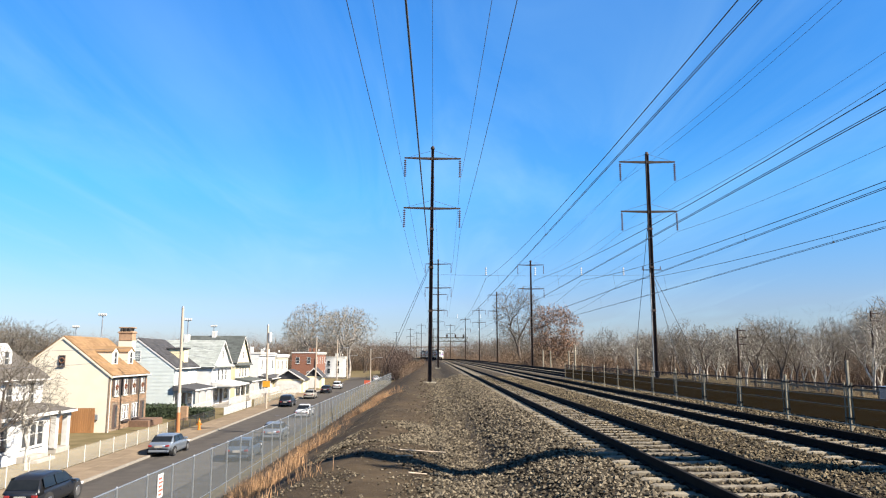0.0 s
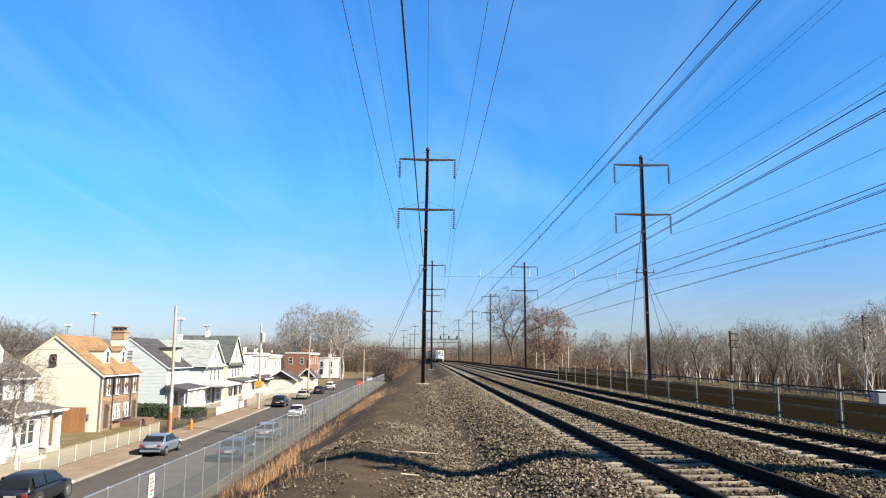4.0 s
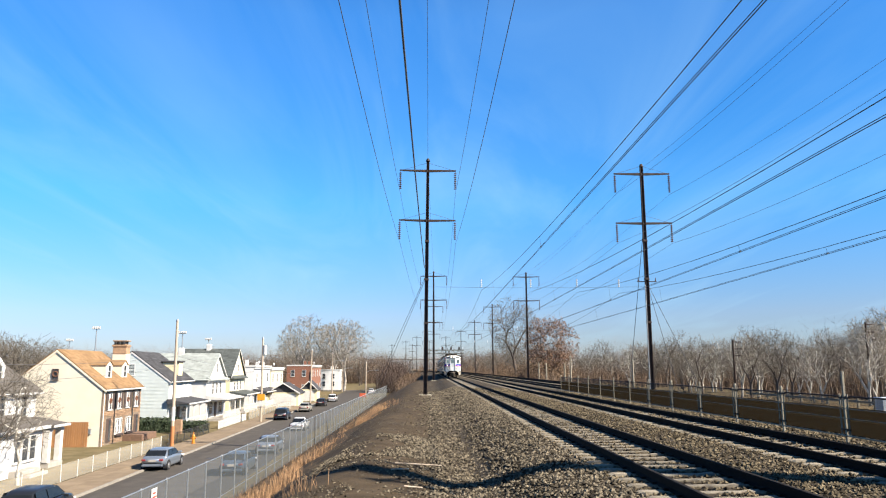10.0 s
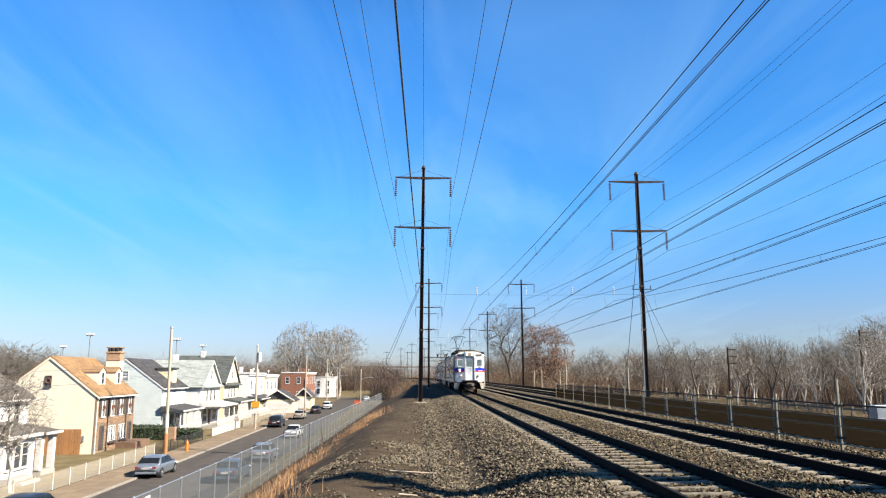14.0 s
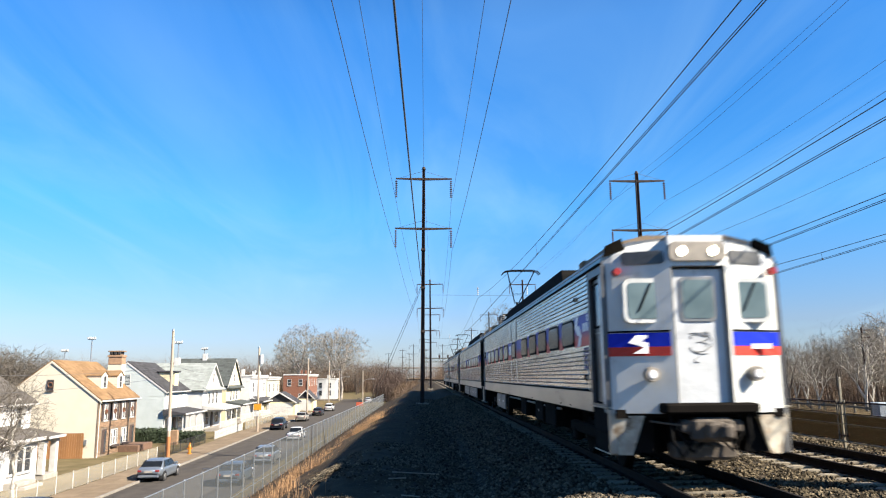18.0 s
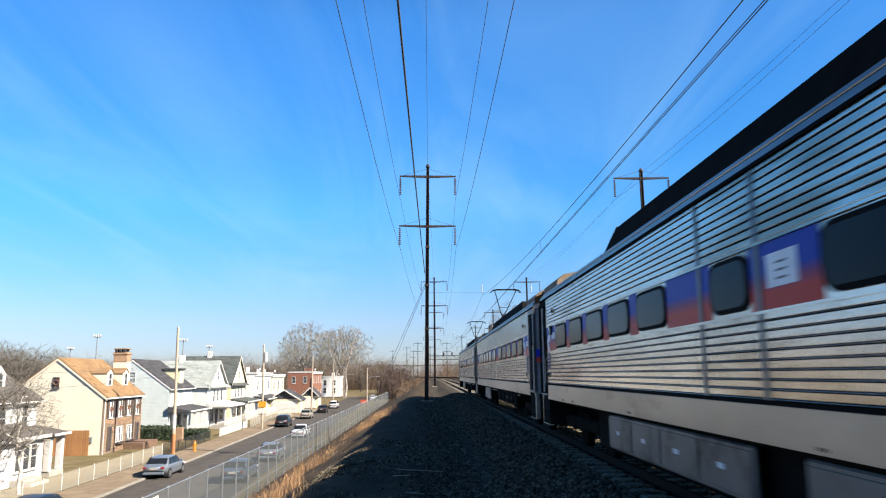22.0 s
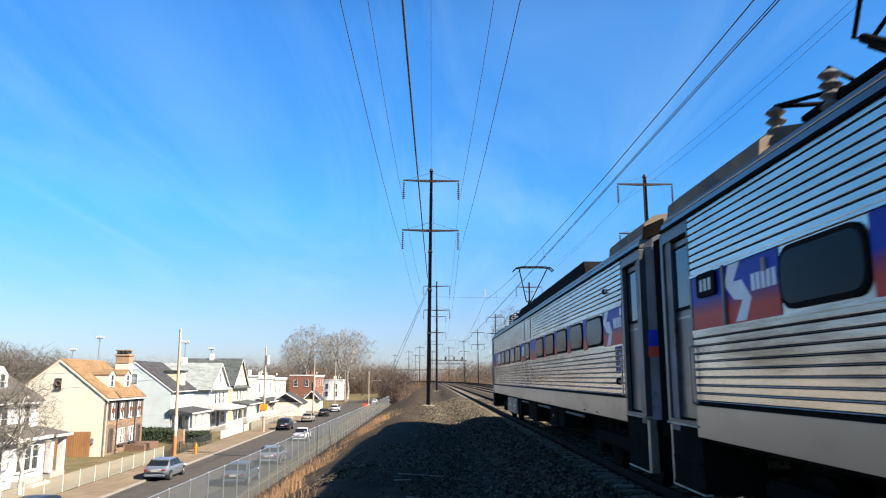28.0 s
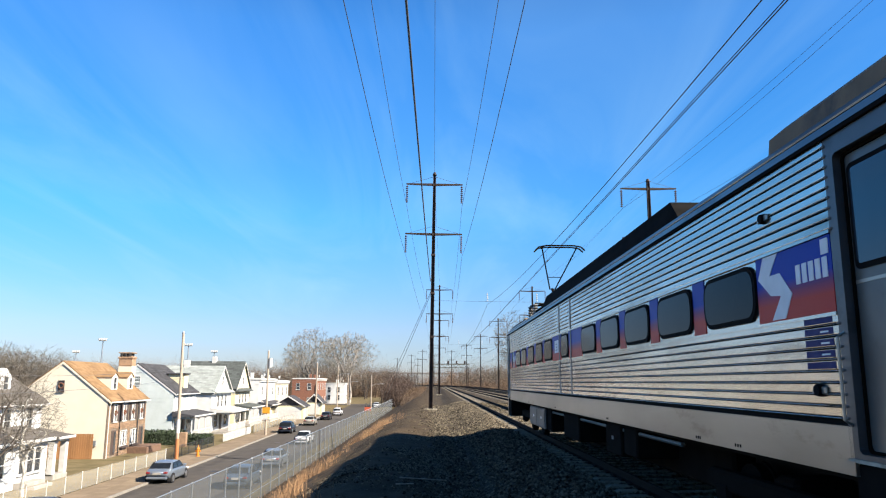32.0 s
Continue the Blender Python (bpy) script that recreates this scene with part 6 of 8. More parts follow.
        s.loft([[(-0.9, y - 0.75, 5.95), (-0.9, y + 0.75, 5.95), (-0.9, y + 0.75, 7.4), (-0.9, y, 7.85), (-0.9, y - 0.75, 7.4)], [(-3.4, y - 0.75, 7.2), (-3.4, y + 0.75, 7.2), (-3.4, y + 0.75, 7.4), (-3.4, y, 7.85), (-3.4, y - 0.75, 7.4)]])
        dm = part("dormer", s, M_STUCCO, h, "cream dormer with narrow window")
        for e in (-1, 1):
            s = Shape()
            s.loft([[(-0.8, y, 7.95), (-0.8, y + e * 0.84, 7.44), (-0.8, y + e * 0.84, 7.39), (-0.8, y, 7.86)], [(-3.6, y, 7.95), (-3.6, y + e * 0.84, 7.44), (-3.6, y + e * 0.84, 7.39), (-3.6, y, 7.86)]])
            part("dormer_roof", s, M_SHINGLE_O, dm)
        window(dm, "x", -0.88, y, 6.3, 0.62, 1.05, sill=False)
    # broad chimney
    s = Shape()
    cx, cy = -D / 2 + 2.0, L + 0.45
    s.block(cx - 0.72, cx + 0.72, cy - 0.5, cy + 0.5, 0, 8.6, 0.03)
    ch = part("chimney", s, M_STUCCO, h, "cream chimney with brick head")
    s = Shape()
    s.block(cx - 0.70, cx + 0.70, cy - 0.55, cy + 0.55, 8.6, 9.6, 0.03)
    s.block(cx - 0.78, cx + 0.78, cy - 0.62, cy + 0.62, 9.35, 9.55, 0.03)
    part("chimney_head", s, M_BRICK, ch)
    for i in range(3):
        s = Shape()
        s.block(cx - 0.58 + i * 0.42, cx - 0.30 + i * 0.42, cy - 0.63, cy + 0.4, 9.6, 9.92, 0.03)
        part("flue", s, M_IRON, ch)
    s = Shape()
    s.block(cx - 0.74, cx + 0.74, cy - 0.6, cy + 0.6, 9.9, 10.02, 0.02)
    part("chimney_cap", s, M_BRICK, ch)
    # front terrace of brick
    s = Shape()
    s.block(0.1, 2.0, 5.2, 9.4, 0, 0.7, 0.03)
    part("terrace_wall", s, M_BRICKT, h, "low brick terrace wall")
    return h


cream_house()


def white_porch_house():
    h = gable_house("house", "white house with grey roofs and a wide front porch", street(-8.9, 44.2), 8.5, 12.0, 5.5, 8.3, M_SIDINGW, M_SHINGLE_W, boards=False, rows=14, cols=14)
    for y in (7.2, 10.2):
        window(h, "x", 0.02, y, 3.55, 0.8, 1.5)
    window(h, "x", 0.02, 4.0, 3.55, 0.8, 1.5)
    porch(h, 0.02, 2.3, 9.8, 11.9, 2.95, M_SHINGLE_W, posts=2, rail=False, wide=0.42)
    s = Shape()
    s.block(0.0, 2.0, 2.0, 9.2, 0, 3.0, 0.04)
    en = part("enclosed_porch", s, M_SIDINGW, h, "white enclosed porch")
    s = Shape()
    s.loft([[(0.0, y, 3.0), (2.4, y, 3.0), (2.4, y, 3.12), (0.0, y, 3.9)] for y in (1.7, 9.4)])
    part("porch_roof", s, M_SHINGLE_W, h)
    s = Shape()
    s.block(2.36, 2.46, 1.7, 9.4, 2.9, 3.14, 0.02)
    part("porch_fascia", s, M_TRIM, h)
    for y in (3.2, 5.8, 6.8, 7.8):
        window(en, "x", 2.02, y, 1.0, 0.78, 1.55)
    s = Shape()
    s.block(2.0, 2.9, 5.0, 7.4, 0.02, 0.5, 0.03)
    s.block(2.9, 3.4, 5.0, 7.4, 0.02, 0.28, 0.03)
    part("front_steps", s, M_CONCRETE, h)
    # upper pent roof with small gable
    s = Shape()
    s.loft([[(-0.6, y, 6.2), (0.3, y, 5.6), (0.3, y, 5.4), (-0.6, y, 5.4)] for y in (0, 12)])
    part("pent_roof", s, M_SHINGLE_W, h)
    d = Shape()
    d.loft([[(-1.2, 8.0, 6.0), (-1.2, 9.6, 6.0), (-1.2, 9.6, 7.3), (-1.2, 8.8, 7.9), (-1.2, 8.0, 7.3)], [(-4.2, 8.0, 7.5), (-4.2, 9.6, 7.5), (-4.2, 9.6, 7.6), (-4.2, 8.8, 7.9), (-4.2, 8.0, 7.6)]])
    dm = part("dormer", d, M_SIDINGW, h)
    window(dm, "x", -1.18, 8.8, 6.4, 0.6, 0.9, sill=False)


white_porch_house()


def blue_house():
    h = gable_house("house", "pale blue clapboard house with dark grey gable roof", street(-9.0, 87.4), 8.8, 9.2, 5.75, 9.0, M_SIDINGB, M_SHINGLE_G, boards=True, rows=16, cols=12)
    window(h, "-y", -0.02, -4.4, 6.35, 0.75, 1.2)
    for y in (1.2, 2.9, 5.8, 7.6):
        window(h, "x", 0.02, y, 3.7, 0.8, 1.45, pane=M_CURTAIN)
    porch(h, 0.02, 2.4, -0.1, 8.8, 2.95, M_SHINGLE_G, posts=4, rail=True)
    for y in (1.7, 6.6):
        window(h, "x", 0.02, y, 1.0, 1.7, 1.6)
    s = Shape()
    s.block(-2.4, -0.4, 5.0, 6.6, 6.2, 7.9, 0.02)
    dm = part("dormer", s, M_SIDINGY, h, "flat-roofed tan dormer")
    s = Shape()
    s.block(-2.6, -0.2, 4.8, 6.8, 7.85, 8.05, 0.03)
    part("dormer_roof", s, M_SHINGLE_G, dm)


blue_house()


def front_gable_house(at, wall, roof, label, L=10.0, D=10.0, eave=5.8, peak=9.4, porch_mat=None):
    h = gable_house("house", label, at, D, L, eave, peak, wall, roof, ridge="x", rows=16, cols=12)
    for y in (L * 0.3, L * 0.5, L * 0.7):
        window(h, "x", 0.02, y, 3.6, 0.85, 1.5, pane=M_PANE)
    window(h, "x", 0.02, L * 0.5, 6.6, 0.7, 1.1)
    for x in (-2.5, -5.5):
        window(h, "-y", -0.02, x, 3.6, 0.8, 1.4)
    # pent roof between storeys
    s = Shape()
    s.loft([[(0.0, y, 5.95), (0.6, y, 5.55), (0.6, y, 5.45), (0.0, y, 5.45)] for y in (-0.1, L + 0.1)])
    part("pent_roof", s, roof, h)
    porch(h, 0.02, 2.5, 0.2, L - 0.2, 2.9, porch_mat or roof, posts=4, rail=True)
    for y in (L * 0.22, L * 0.72):
        window(h, "x", 0.02, y, 0.95, 1.8, 1.65)
    s = Shape()
    s.block(-D * 0.55, -D * 0.55 + 0.7, L * 0.5 - 0.4, L * 0.5 + 0.4, peak - 0.6, peak + 0.9, 0.03)
    part("chimney", s, M_TRIM, h)
    return h


front_gable_house(street(-8.0, 100.5), M_SIDINGW, M_SHINGLE_L, "white house with pale grey gable roof and white porch", L=10.5, eave=5.6, peak=9.1, porch_mat=M_TRIM)
front_gable_house(street(-9.0, 118.0), M_SIDINGY, M_SHINGLE_GR, "pale yellow house with steep dark green-grey gable roof", L=10.5, D=9.5, eave=6.0, peak=10.2)


def flat_row_house(at, L, D, H, wall, label, front=None, cols=3, awn=False):
    h = thing("row_house", label, "house", "houses along the street", at=at)
    s = Shape()
    s.box(-D, 0, 0, L, -0.3, H)
    part("wall", s, wall, h)
    s = Shape()
    s.block(-D - 0.1, 0.4, -0.1, L + 0.1, H, H + 0.28, 0.04)
    s.block(-0.1, 0.25, 0, L, H - 0.35, H, 0.04)
    part("cornice", s, M_TRIM, h)
    s = Shape()
    s.box(-D + 0.2, 0.1, 0.2, L - 0.2, H + 0.28, H + 0.34)
    part("flat_roof", s, M_SHINGLE_L, h)
    for i in range(cols):
        y = L * (i + 0.5) / cols
        window(h, "x", 0.02, y, H - 2.7, 1.0, 1.6)
        window(h, "x", 0.02, y, 1.2, 1.0, 1.6)
    for x in (-2.0, -5.0):
        window(h, "-y", -0.02, x, H - 2.7, 0.9, 1.6)
        window(h, "-y", -0.02, x, 1.2, 0.9, 1.6)
    for i in range(2):
        s = Shape()
        s.block(-D * 0.4 - 0.3, -D * 0.4 + 0.3, L * (0.3 + 0.4 * i) - 0.3, L * (0.3 + 0.4 * i) + 0.3, H + 0.2, H + 1.4, 0.03)
        part("chimney", s, M_TRIM if wall != M_BRICKRED else M_BRICKRED, h)
    s = Shape()
    s.block(-1.2, -0.9, L * 0.6, L * 0.6 + 0.6, H + 0.7, H + 1.2, 0.1)
    s.tube((-1.05, L * 0.6 + 0.3, H + 0.2), (-1.05, L * 0.6 + 0.3, H + 0.8), 0.03, n=5)
    part("dish", s, M_TRIM, h)
    if awn:
        porch(h, 0.02, 2.2, 0.1, L - 0.1, 2.9, M_SHINGLE_G, posts=3)
    return h


flat_row_house(street(-8.0, 131.5), 15.5, 9.0, 7.3, M_SIDINGW, "white two-storey flat-roofed row house", awn=True)
flat_row_house(street(-8.0, 148.0), 15.0, 9.0, 7.0, M_CREAM, "cream flat-roofed row house with pale trim")
flat_row_house(street(-6.4, 200.0), 22.0, 6.6, 7.7, M_BRICKRED, "red brick flat-roofed row house with white windows", cols=4)
flat_row_house(street(-3.0, 246.0), 10.0, 7.0, 6.4, M_SIDINGW, "white house at the far end of the street")


def garage(at, L, W, label):
    g = thing("garage", label, "garage", "garages by the street", at=at)
    s = Shape()
    s.box(-W, 0, 0, L, 0, 2.6)
    part("wall", s, M_SIDINGY, g)
    s = Shape()
    s.loft([[(-W, 0.01, 2.6), (0, 0.01, 2.6), (-W / 2, 0.01, 4.2)], [(-W, L - 0.01, 2.6), (0, L - 0.01, 2.6), (-W / 2, L - 0.01, 4.2)]])
    part("gable", s, M_SHINGLE_G, g)
    for a, b in ((0.35, -W / 2), (-W - 0.35, -W / 2)):
        s = Shape()
        s.loft([[(a, y, 2.5), (b, y, 4.45), (b, y, 4.3), (a, y, 2.35)] for y in (-0.4, L + 0.4)])
        part("roof", s, M_SHINGLE_G, g)
        s = Shape()
        s.loft([[(a, y, 2.5), (b, y, 4.46), (b, y, 4.2), (a, y, 2.24)] for y in (-0.46, -0.40)])
        part("bargeboard", s, M_TRIM, g)
    s = Shape()
    s.block(-W + 0.5, -0.5, -0.06, 0.02, 0.05, 2.3, 0.02)
    d = part("garage_door", s, M_TRIM, g)
    for i in range(3):
        s = Shape()
        s.block(-W + 0.55, -0.55, -0.075, -0.055, 0.12 + i * 0.72, 0.76 + i * 0.72, 0.01)
        part("door_panel", s, M_TRIM, d)
    return g


garage(street(-1.3, 140.5), 6.5, 5.8, "cream garage with dark gable roof and white door")
garage(street(-6.6, 134.0), 3.5, 4.5, "yellowish garage with dark roof")
garage(street(-0.3, 161.0), 6.0, 3.4, "small white garage with dark gable roof")

# ---- street furniture and yards ----


def utility_pole(u, v, top, band=False, lean=0.0, sign=False, lamp=False):
    p = thing("utility_pole", "pale weathered wooden utility pole" + (" with orange painted foot" if band else ""), "utility pole", "poles along the street", at=street(u, v) @ pose(0, 0, 0, 0, lean, 0))
    s = Shape()
    s.tube((0, 0, -0.1), (0, 0, top), 0.165, 0.115, 12)
    sh = part("shaft", s, M_UTILPOLE, p)
    s = Shape()
    s.tube((0, 0, top - 0.1), (0, 0, top + 0.12), 0.15, 0.06, 10)
    part("cap", s, M_GALV, p)
    if band:
        s = Shape()
        s.tube((0, 0, 0.1), (0, 0, 1.9), 0.18, 0.175, 12)
        part("painted_foot", s, M_ORANGE, sh, "faded orange paint")
        s = Shape()
        s.tube((0, 0, 2.4), (0, 0, 3.6), 0.172, 0.168, 12)
        part("painted_band", s, M_TRIM, sh, "white band")
    if sign:
        s = Shape()
        s.block(-0.5, 0.5, -0.26, -0.22, 2.9, 3.7, 0.02)
        part("sign_board", s, M_SIGNY, p, "orange sign board")
        s = Shape()
        s.block(-0.25, 0.25, -0.24, -0.2, 2.1, 2.8, 0.02)
        part("notice_board", s, M_TRIM, p)
        s = Shape()
        s.tube((0.3, 0, top - 2.2), (0.3, 0, top - 1.0), 0.24, 0.24, 12)
        part("transformer", s, M_TRIM, p)
    if lamp:
        s = Shape()
        s.path([(0, 0, top - 2.6), (1.0, 0, top - 2.1), (2.4, 0, top - 2.0)], 0.045, 6)
        part("lamp_arm", s, M_GALV, p)
        s = Shape()
        s.block(2.3, 3.1, -0.16, 0.16, top - 2.12, top - 1.95, 0.05)
        part("lamp_head", s, M_GALV, p)
    return p


UP = ((-2.4, 68.4, 11.5, True, -0.5, False, False), (-0.25, 98.7, 11.1, False, -0.4, True, False), (-0.4, 151.0, 10.9, False, 0.5, False, False), (-0.5, 197.0, 11.2, False, 0, False, True), (-0.4, 229.0, 9.2, False, 0, False, True), (9.0, 186.0, 8.6, False, 0, False, True))
for a in UP:
    utility_pole(*a)
s0 = street(-2.2, 20).translation
pts = [Vector((s0.x, 18, STREET_Z + 9.3))] + [street(a[0], a[1]).translation + Vector((0, 0, a[2] - 1.6)) for a in UP[:4]]
for dz in (-1.7, -2.6):
    w = thing("street_cable", "thin sagging dark cable between the street poles", "cable", "cables along the street")
    for p, q in zip(pts, pts[1:]):
        s = Shape()
        s.path(sag_points(p + Vector((0, 0, dz)), q + Vector((0, 0, dz)), 0.6, 8), 0.010, 4)
        part("cable_span", s, M_WIRE, w)

s = Shape()
s.tube((0, 0, 0.0), (0, 0, 0.08), 0.2, 0.2, 12)
s.tube((0, 0, 0.08), (0, 0, 0.68), 0.13, 0.12, 12)
s.tube((0, 0, 0.68), (0, 0, 0.9), 0.16, 0.05, 12)
s.tube((-0.24, 0, 0.5), (0.24, 0, 0.5), 0.07, 0.07, 8)
s.tube((0, -0.22, 0.5), (0, 0.1, 0.5), 0.08, 0.08, 8)
s.tube((0, 0, 0.9), (0, 0, 1.05), 0.04, 0.04, 6)
solo("fire_hydrant", s, M_HYDRANT, "bright orange fire hydrant on the pavement", "hydrant", at=street(-1.1, 70.6, 0.14))


def yard_fence(name, label, u, v0, v1, height, mat, kind):
    f = thing(name, label, "fence", "front yard fences", at=street(u, 0))
    n = int((v1 - v0) / 2.4) + 1
    for i in range(n + 1):
        v = v0 + (v1 - v0) * i / n
        s = Shape()
        w = 0.022 if kind == "net" else 0.03
        s.block(-w, w, v - w, v + w, 0, height + 0.06, 0.01)
        part("post", s, mat, f)
    if kind == "picket":
        for z in (0.25, height - 0.25):
            s = Shape()
            s.box(-0.03, 0.0, v0, v1, z, z + 0.08)
            part("rail", s, mat, f)
        k = int((v1 - v0) / 0.13)
        pk = Shape()
        pk.prism([(0.0, 0.08), (0.06, 0.08), (0.06, height - 0.06), (0.03, height), (0.0, height - 0.06)], 0.0, 0.025, "x")
        pm = pk.mesh("picket", mat)
        for i in range(min(k, 78)):
            part("picket", pm, None, f, at=pose(0.002, v0 + i * (v1 - v0) / min(k, 78), 0))
    else:
        for z in (0.12, height):
            s = Shape()
            s.tube((0, v0, z), (0, v1, z), 0.016, n=6)
            part("rail", s, M_POST if kind == "net" else mat, f)
        s = Shape()
        s.add([(0, v0, 0.1), (0, v1, 0.1), (0, v1, height), (0, v0, height)], [(0, 1, 2, 3)])
        part("mesh_panel", s, M_YARDNET if kind == "net" else M_IRONNET, f)


M_IRONNET = see_through("iron_bars", (0.02, 0.02, 0.02), 0.45)
yard_fence("yard_fence", "low white metal mesh fence round a front yard", -2.75, 38.0, 66.5, 1.15, M_TRIM, "net")
yard_fence("yard_fence", "black iron fence beside the pavement", -2.9, 67.0, 83.0, 1.1, M_IRON, "iron")
yard_fence("picket_fence", "white wooden picket fence before a porch", -3.1, 88.0, 103.0, 1.0, M_TRIM, "picket")
yard_fence("yard_fence", "grey mesh fence before a porch", -2.8, 103.5, 131.0, 1.2, M_GALV, "net")
yard_fence("yard_fence", "grey mesh fence round a side yard", -1.2, 116.0, 131.0, 1.6, M_GALV, "net")

bf = thing("board_fence", "tall brown wooden board fence between two houses", "fence", at=street(-15.2, 68.2))
bd = Shape()
bd.block(0, 0.19, 0, 0.03, 0.05, 2.3, 0.008)
bm_ = bd.mesh("board", M_WOODFENCE)
for i in range(26):
    part("board", bm_, None, bf, at=pose(i * 0.2, 0, 0))
s = Shape()
for z in (0.5, 1.9):
    s.box(0, 5.2, 0.03, 0.08, z, z + 0.1)
part("rail", s, M_WOODFENCE, bf)


def leafy_block(name, label, u0, u1, v0, v1, z1, count, seed):
    r = np.random.RandomState(seed)
    s = Shape()
    s.block(u0 + 0.12, u1 - 0.12, v0 + 0.1, v1 - 0.1, 0, z1 - 0.12, 0.1)
    ob = solo(name, s, M_HEDGE, label, "hedge", at=street(0, 0))
    v, f = [], []
    for i in range(count):
        side = r.randint(0, 3)
        p = np.array([r.uniform(u0, u1), r.uniform(v0, v1), r.uniform(0.05, z1)])
        if side == 0:
            p[0] = u1
        elif side == 1:
            p[1] = v0
        else:
            p[2] = z1
        p += r.normal(0, 0.05, 3)
        a, b = r.normal(0, 0.07, 3), r.normal(0, 0.07, 3)
        n = len(v)
        v += [tuple(p + a), tuple(p + b), tuple(p - a * 0.7 - b * 0.5)]
        f.append((n, n + 1, n + 2))
    s = Shape()
    s.add(v, f)
    tagged(part("foliage", s, M_HEDGE, ob), kind="stuff")


leafy_block("hedge", "clipped dark green hedge by the pavement", -7.0, -4.0, 83.5, 86.9, 1.1, 1800, 3)
leafy_block("hedge", "clipped dark green hedge beside the blue house", -13.0, -7.0, 83.5, 86.5, 1.5, 2500, 4)
s = Shape()
s.block(-0.35, 0.35, -0.3, 0.3, 0, 1.6, 0.03)
solo("brick_pier", s, M_BRICK, "short brown brick gate pier", "pier", at=street(-5.8, 81.5))
# pale sign on the fence foot
s = Shape()
s.block(-0.02, 0.02, -0.25, 0.25, 0.9, 1.75, 0.01)
solo("warning_sign", s, M_TRIM, "white sign with red bars on the chain-link fence", "sign", at=pose(-9.92, 27.7, -4.3))
s = Shape()
for i in range(5):
    s.box(0.021, 0.026, -0.2, 0.2 if i % 2 else 0.1, 1.0 + i * 0.14, 1.06 + i * 0.14)
solo("sign_lettering", s, M_RED, "red bars of lettering on the white sign", "lettering", at=pose(-9.92, 27.7, -4.3))


def floodlight(x, y, top):
    p = thing("floodlight_mast", "pale sports-field floodlight mast", "floodlight", "floodlights of the sports field", at=pose(x, y, STREET_Z))
    s = Shape()
    s.tube((0, 0, 0), (0, 0, top), 0.3, 0.18, 8)
    part("mast", s, M_GALV, p)
    s = Shape()
    s.block(-1.3, 1.3, -0.1, 0.1, top - 0.15, top + 0.05, 0.04)
    part("crossbar", s, M_GALV, p)
    for i in range(4):
        s = Shape()
        s.block(-1.4 + i * 0.75, -0.84 + i * 0.75, -0.55, -0.1, top, top + 0.75, 0.08)
        part("lamp", s, M_TRIM, p)


for x, y, t in ((-112, 250, 20.5), (-140, 290, 18.0), (-87, 262, 19.5), (-95, 320, 19.5)):
    floodlight(x, y, t)

# ---- parked cars ----
M_TYRE = material("tyre_rubber", (0.015, 0.015, 0.016), 0.9)
M_RIM = material("alloy_rim", (0.5, 0.5, 0.5), 0.3, 0.9)
M_CARGLASS = material("car_glass", (0.008, 0.010, 0.012), 0.06, second=(0.012, 0.014, 0.016), spec=0.3)
M_TAIL = material("tail_lens", (0.20, 0.02, 0.02), 0.25)
M_LENS = material("head_lens", (0.7, 0.7, 0.7), 0.15)


def paint(name, c, metal=0.4):
    return material(name, c, 0.28, metal, second=tuple(x * 0.92 for x in c), scale=1.0)


def eased(keys, n):
    """A profile of (place, value, ...) rows drawn through n even places with its corners rounded."""
    keys = np.array(keys, float)
    f = np.linspace(keys[0, 0], keys[-1, 0], n)
    cols = [np.interp(f, keys[:, 0], keys[:, i]) for i in range(1, keys.shape[1])]
    for _ in range(2):
        cols = [np.concatenate([[q[0]], .25 * q[:-2] + .5 * q[1:-1] + .25 * q[2:], [q[-1]]]) for q in cols]
    return [tuple(float(x) for x in row) for row in zip(f, *cols)]


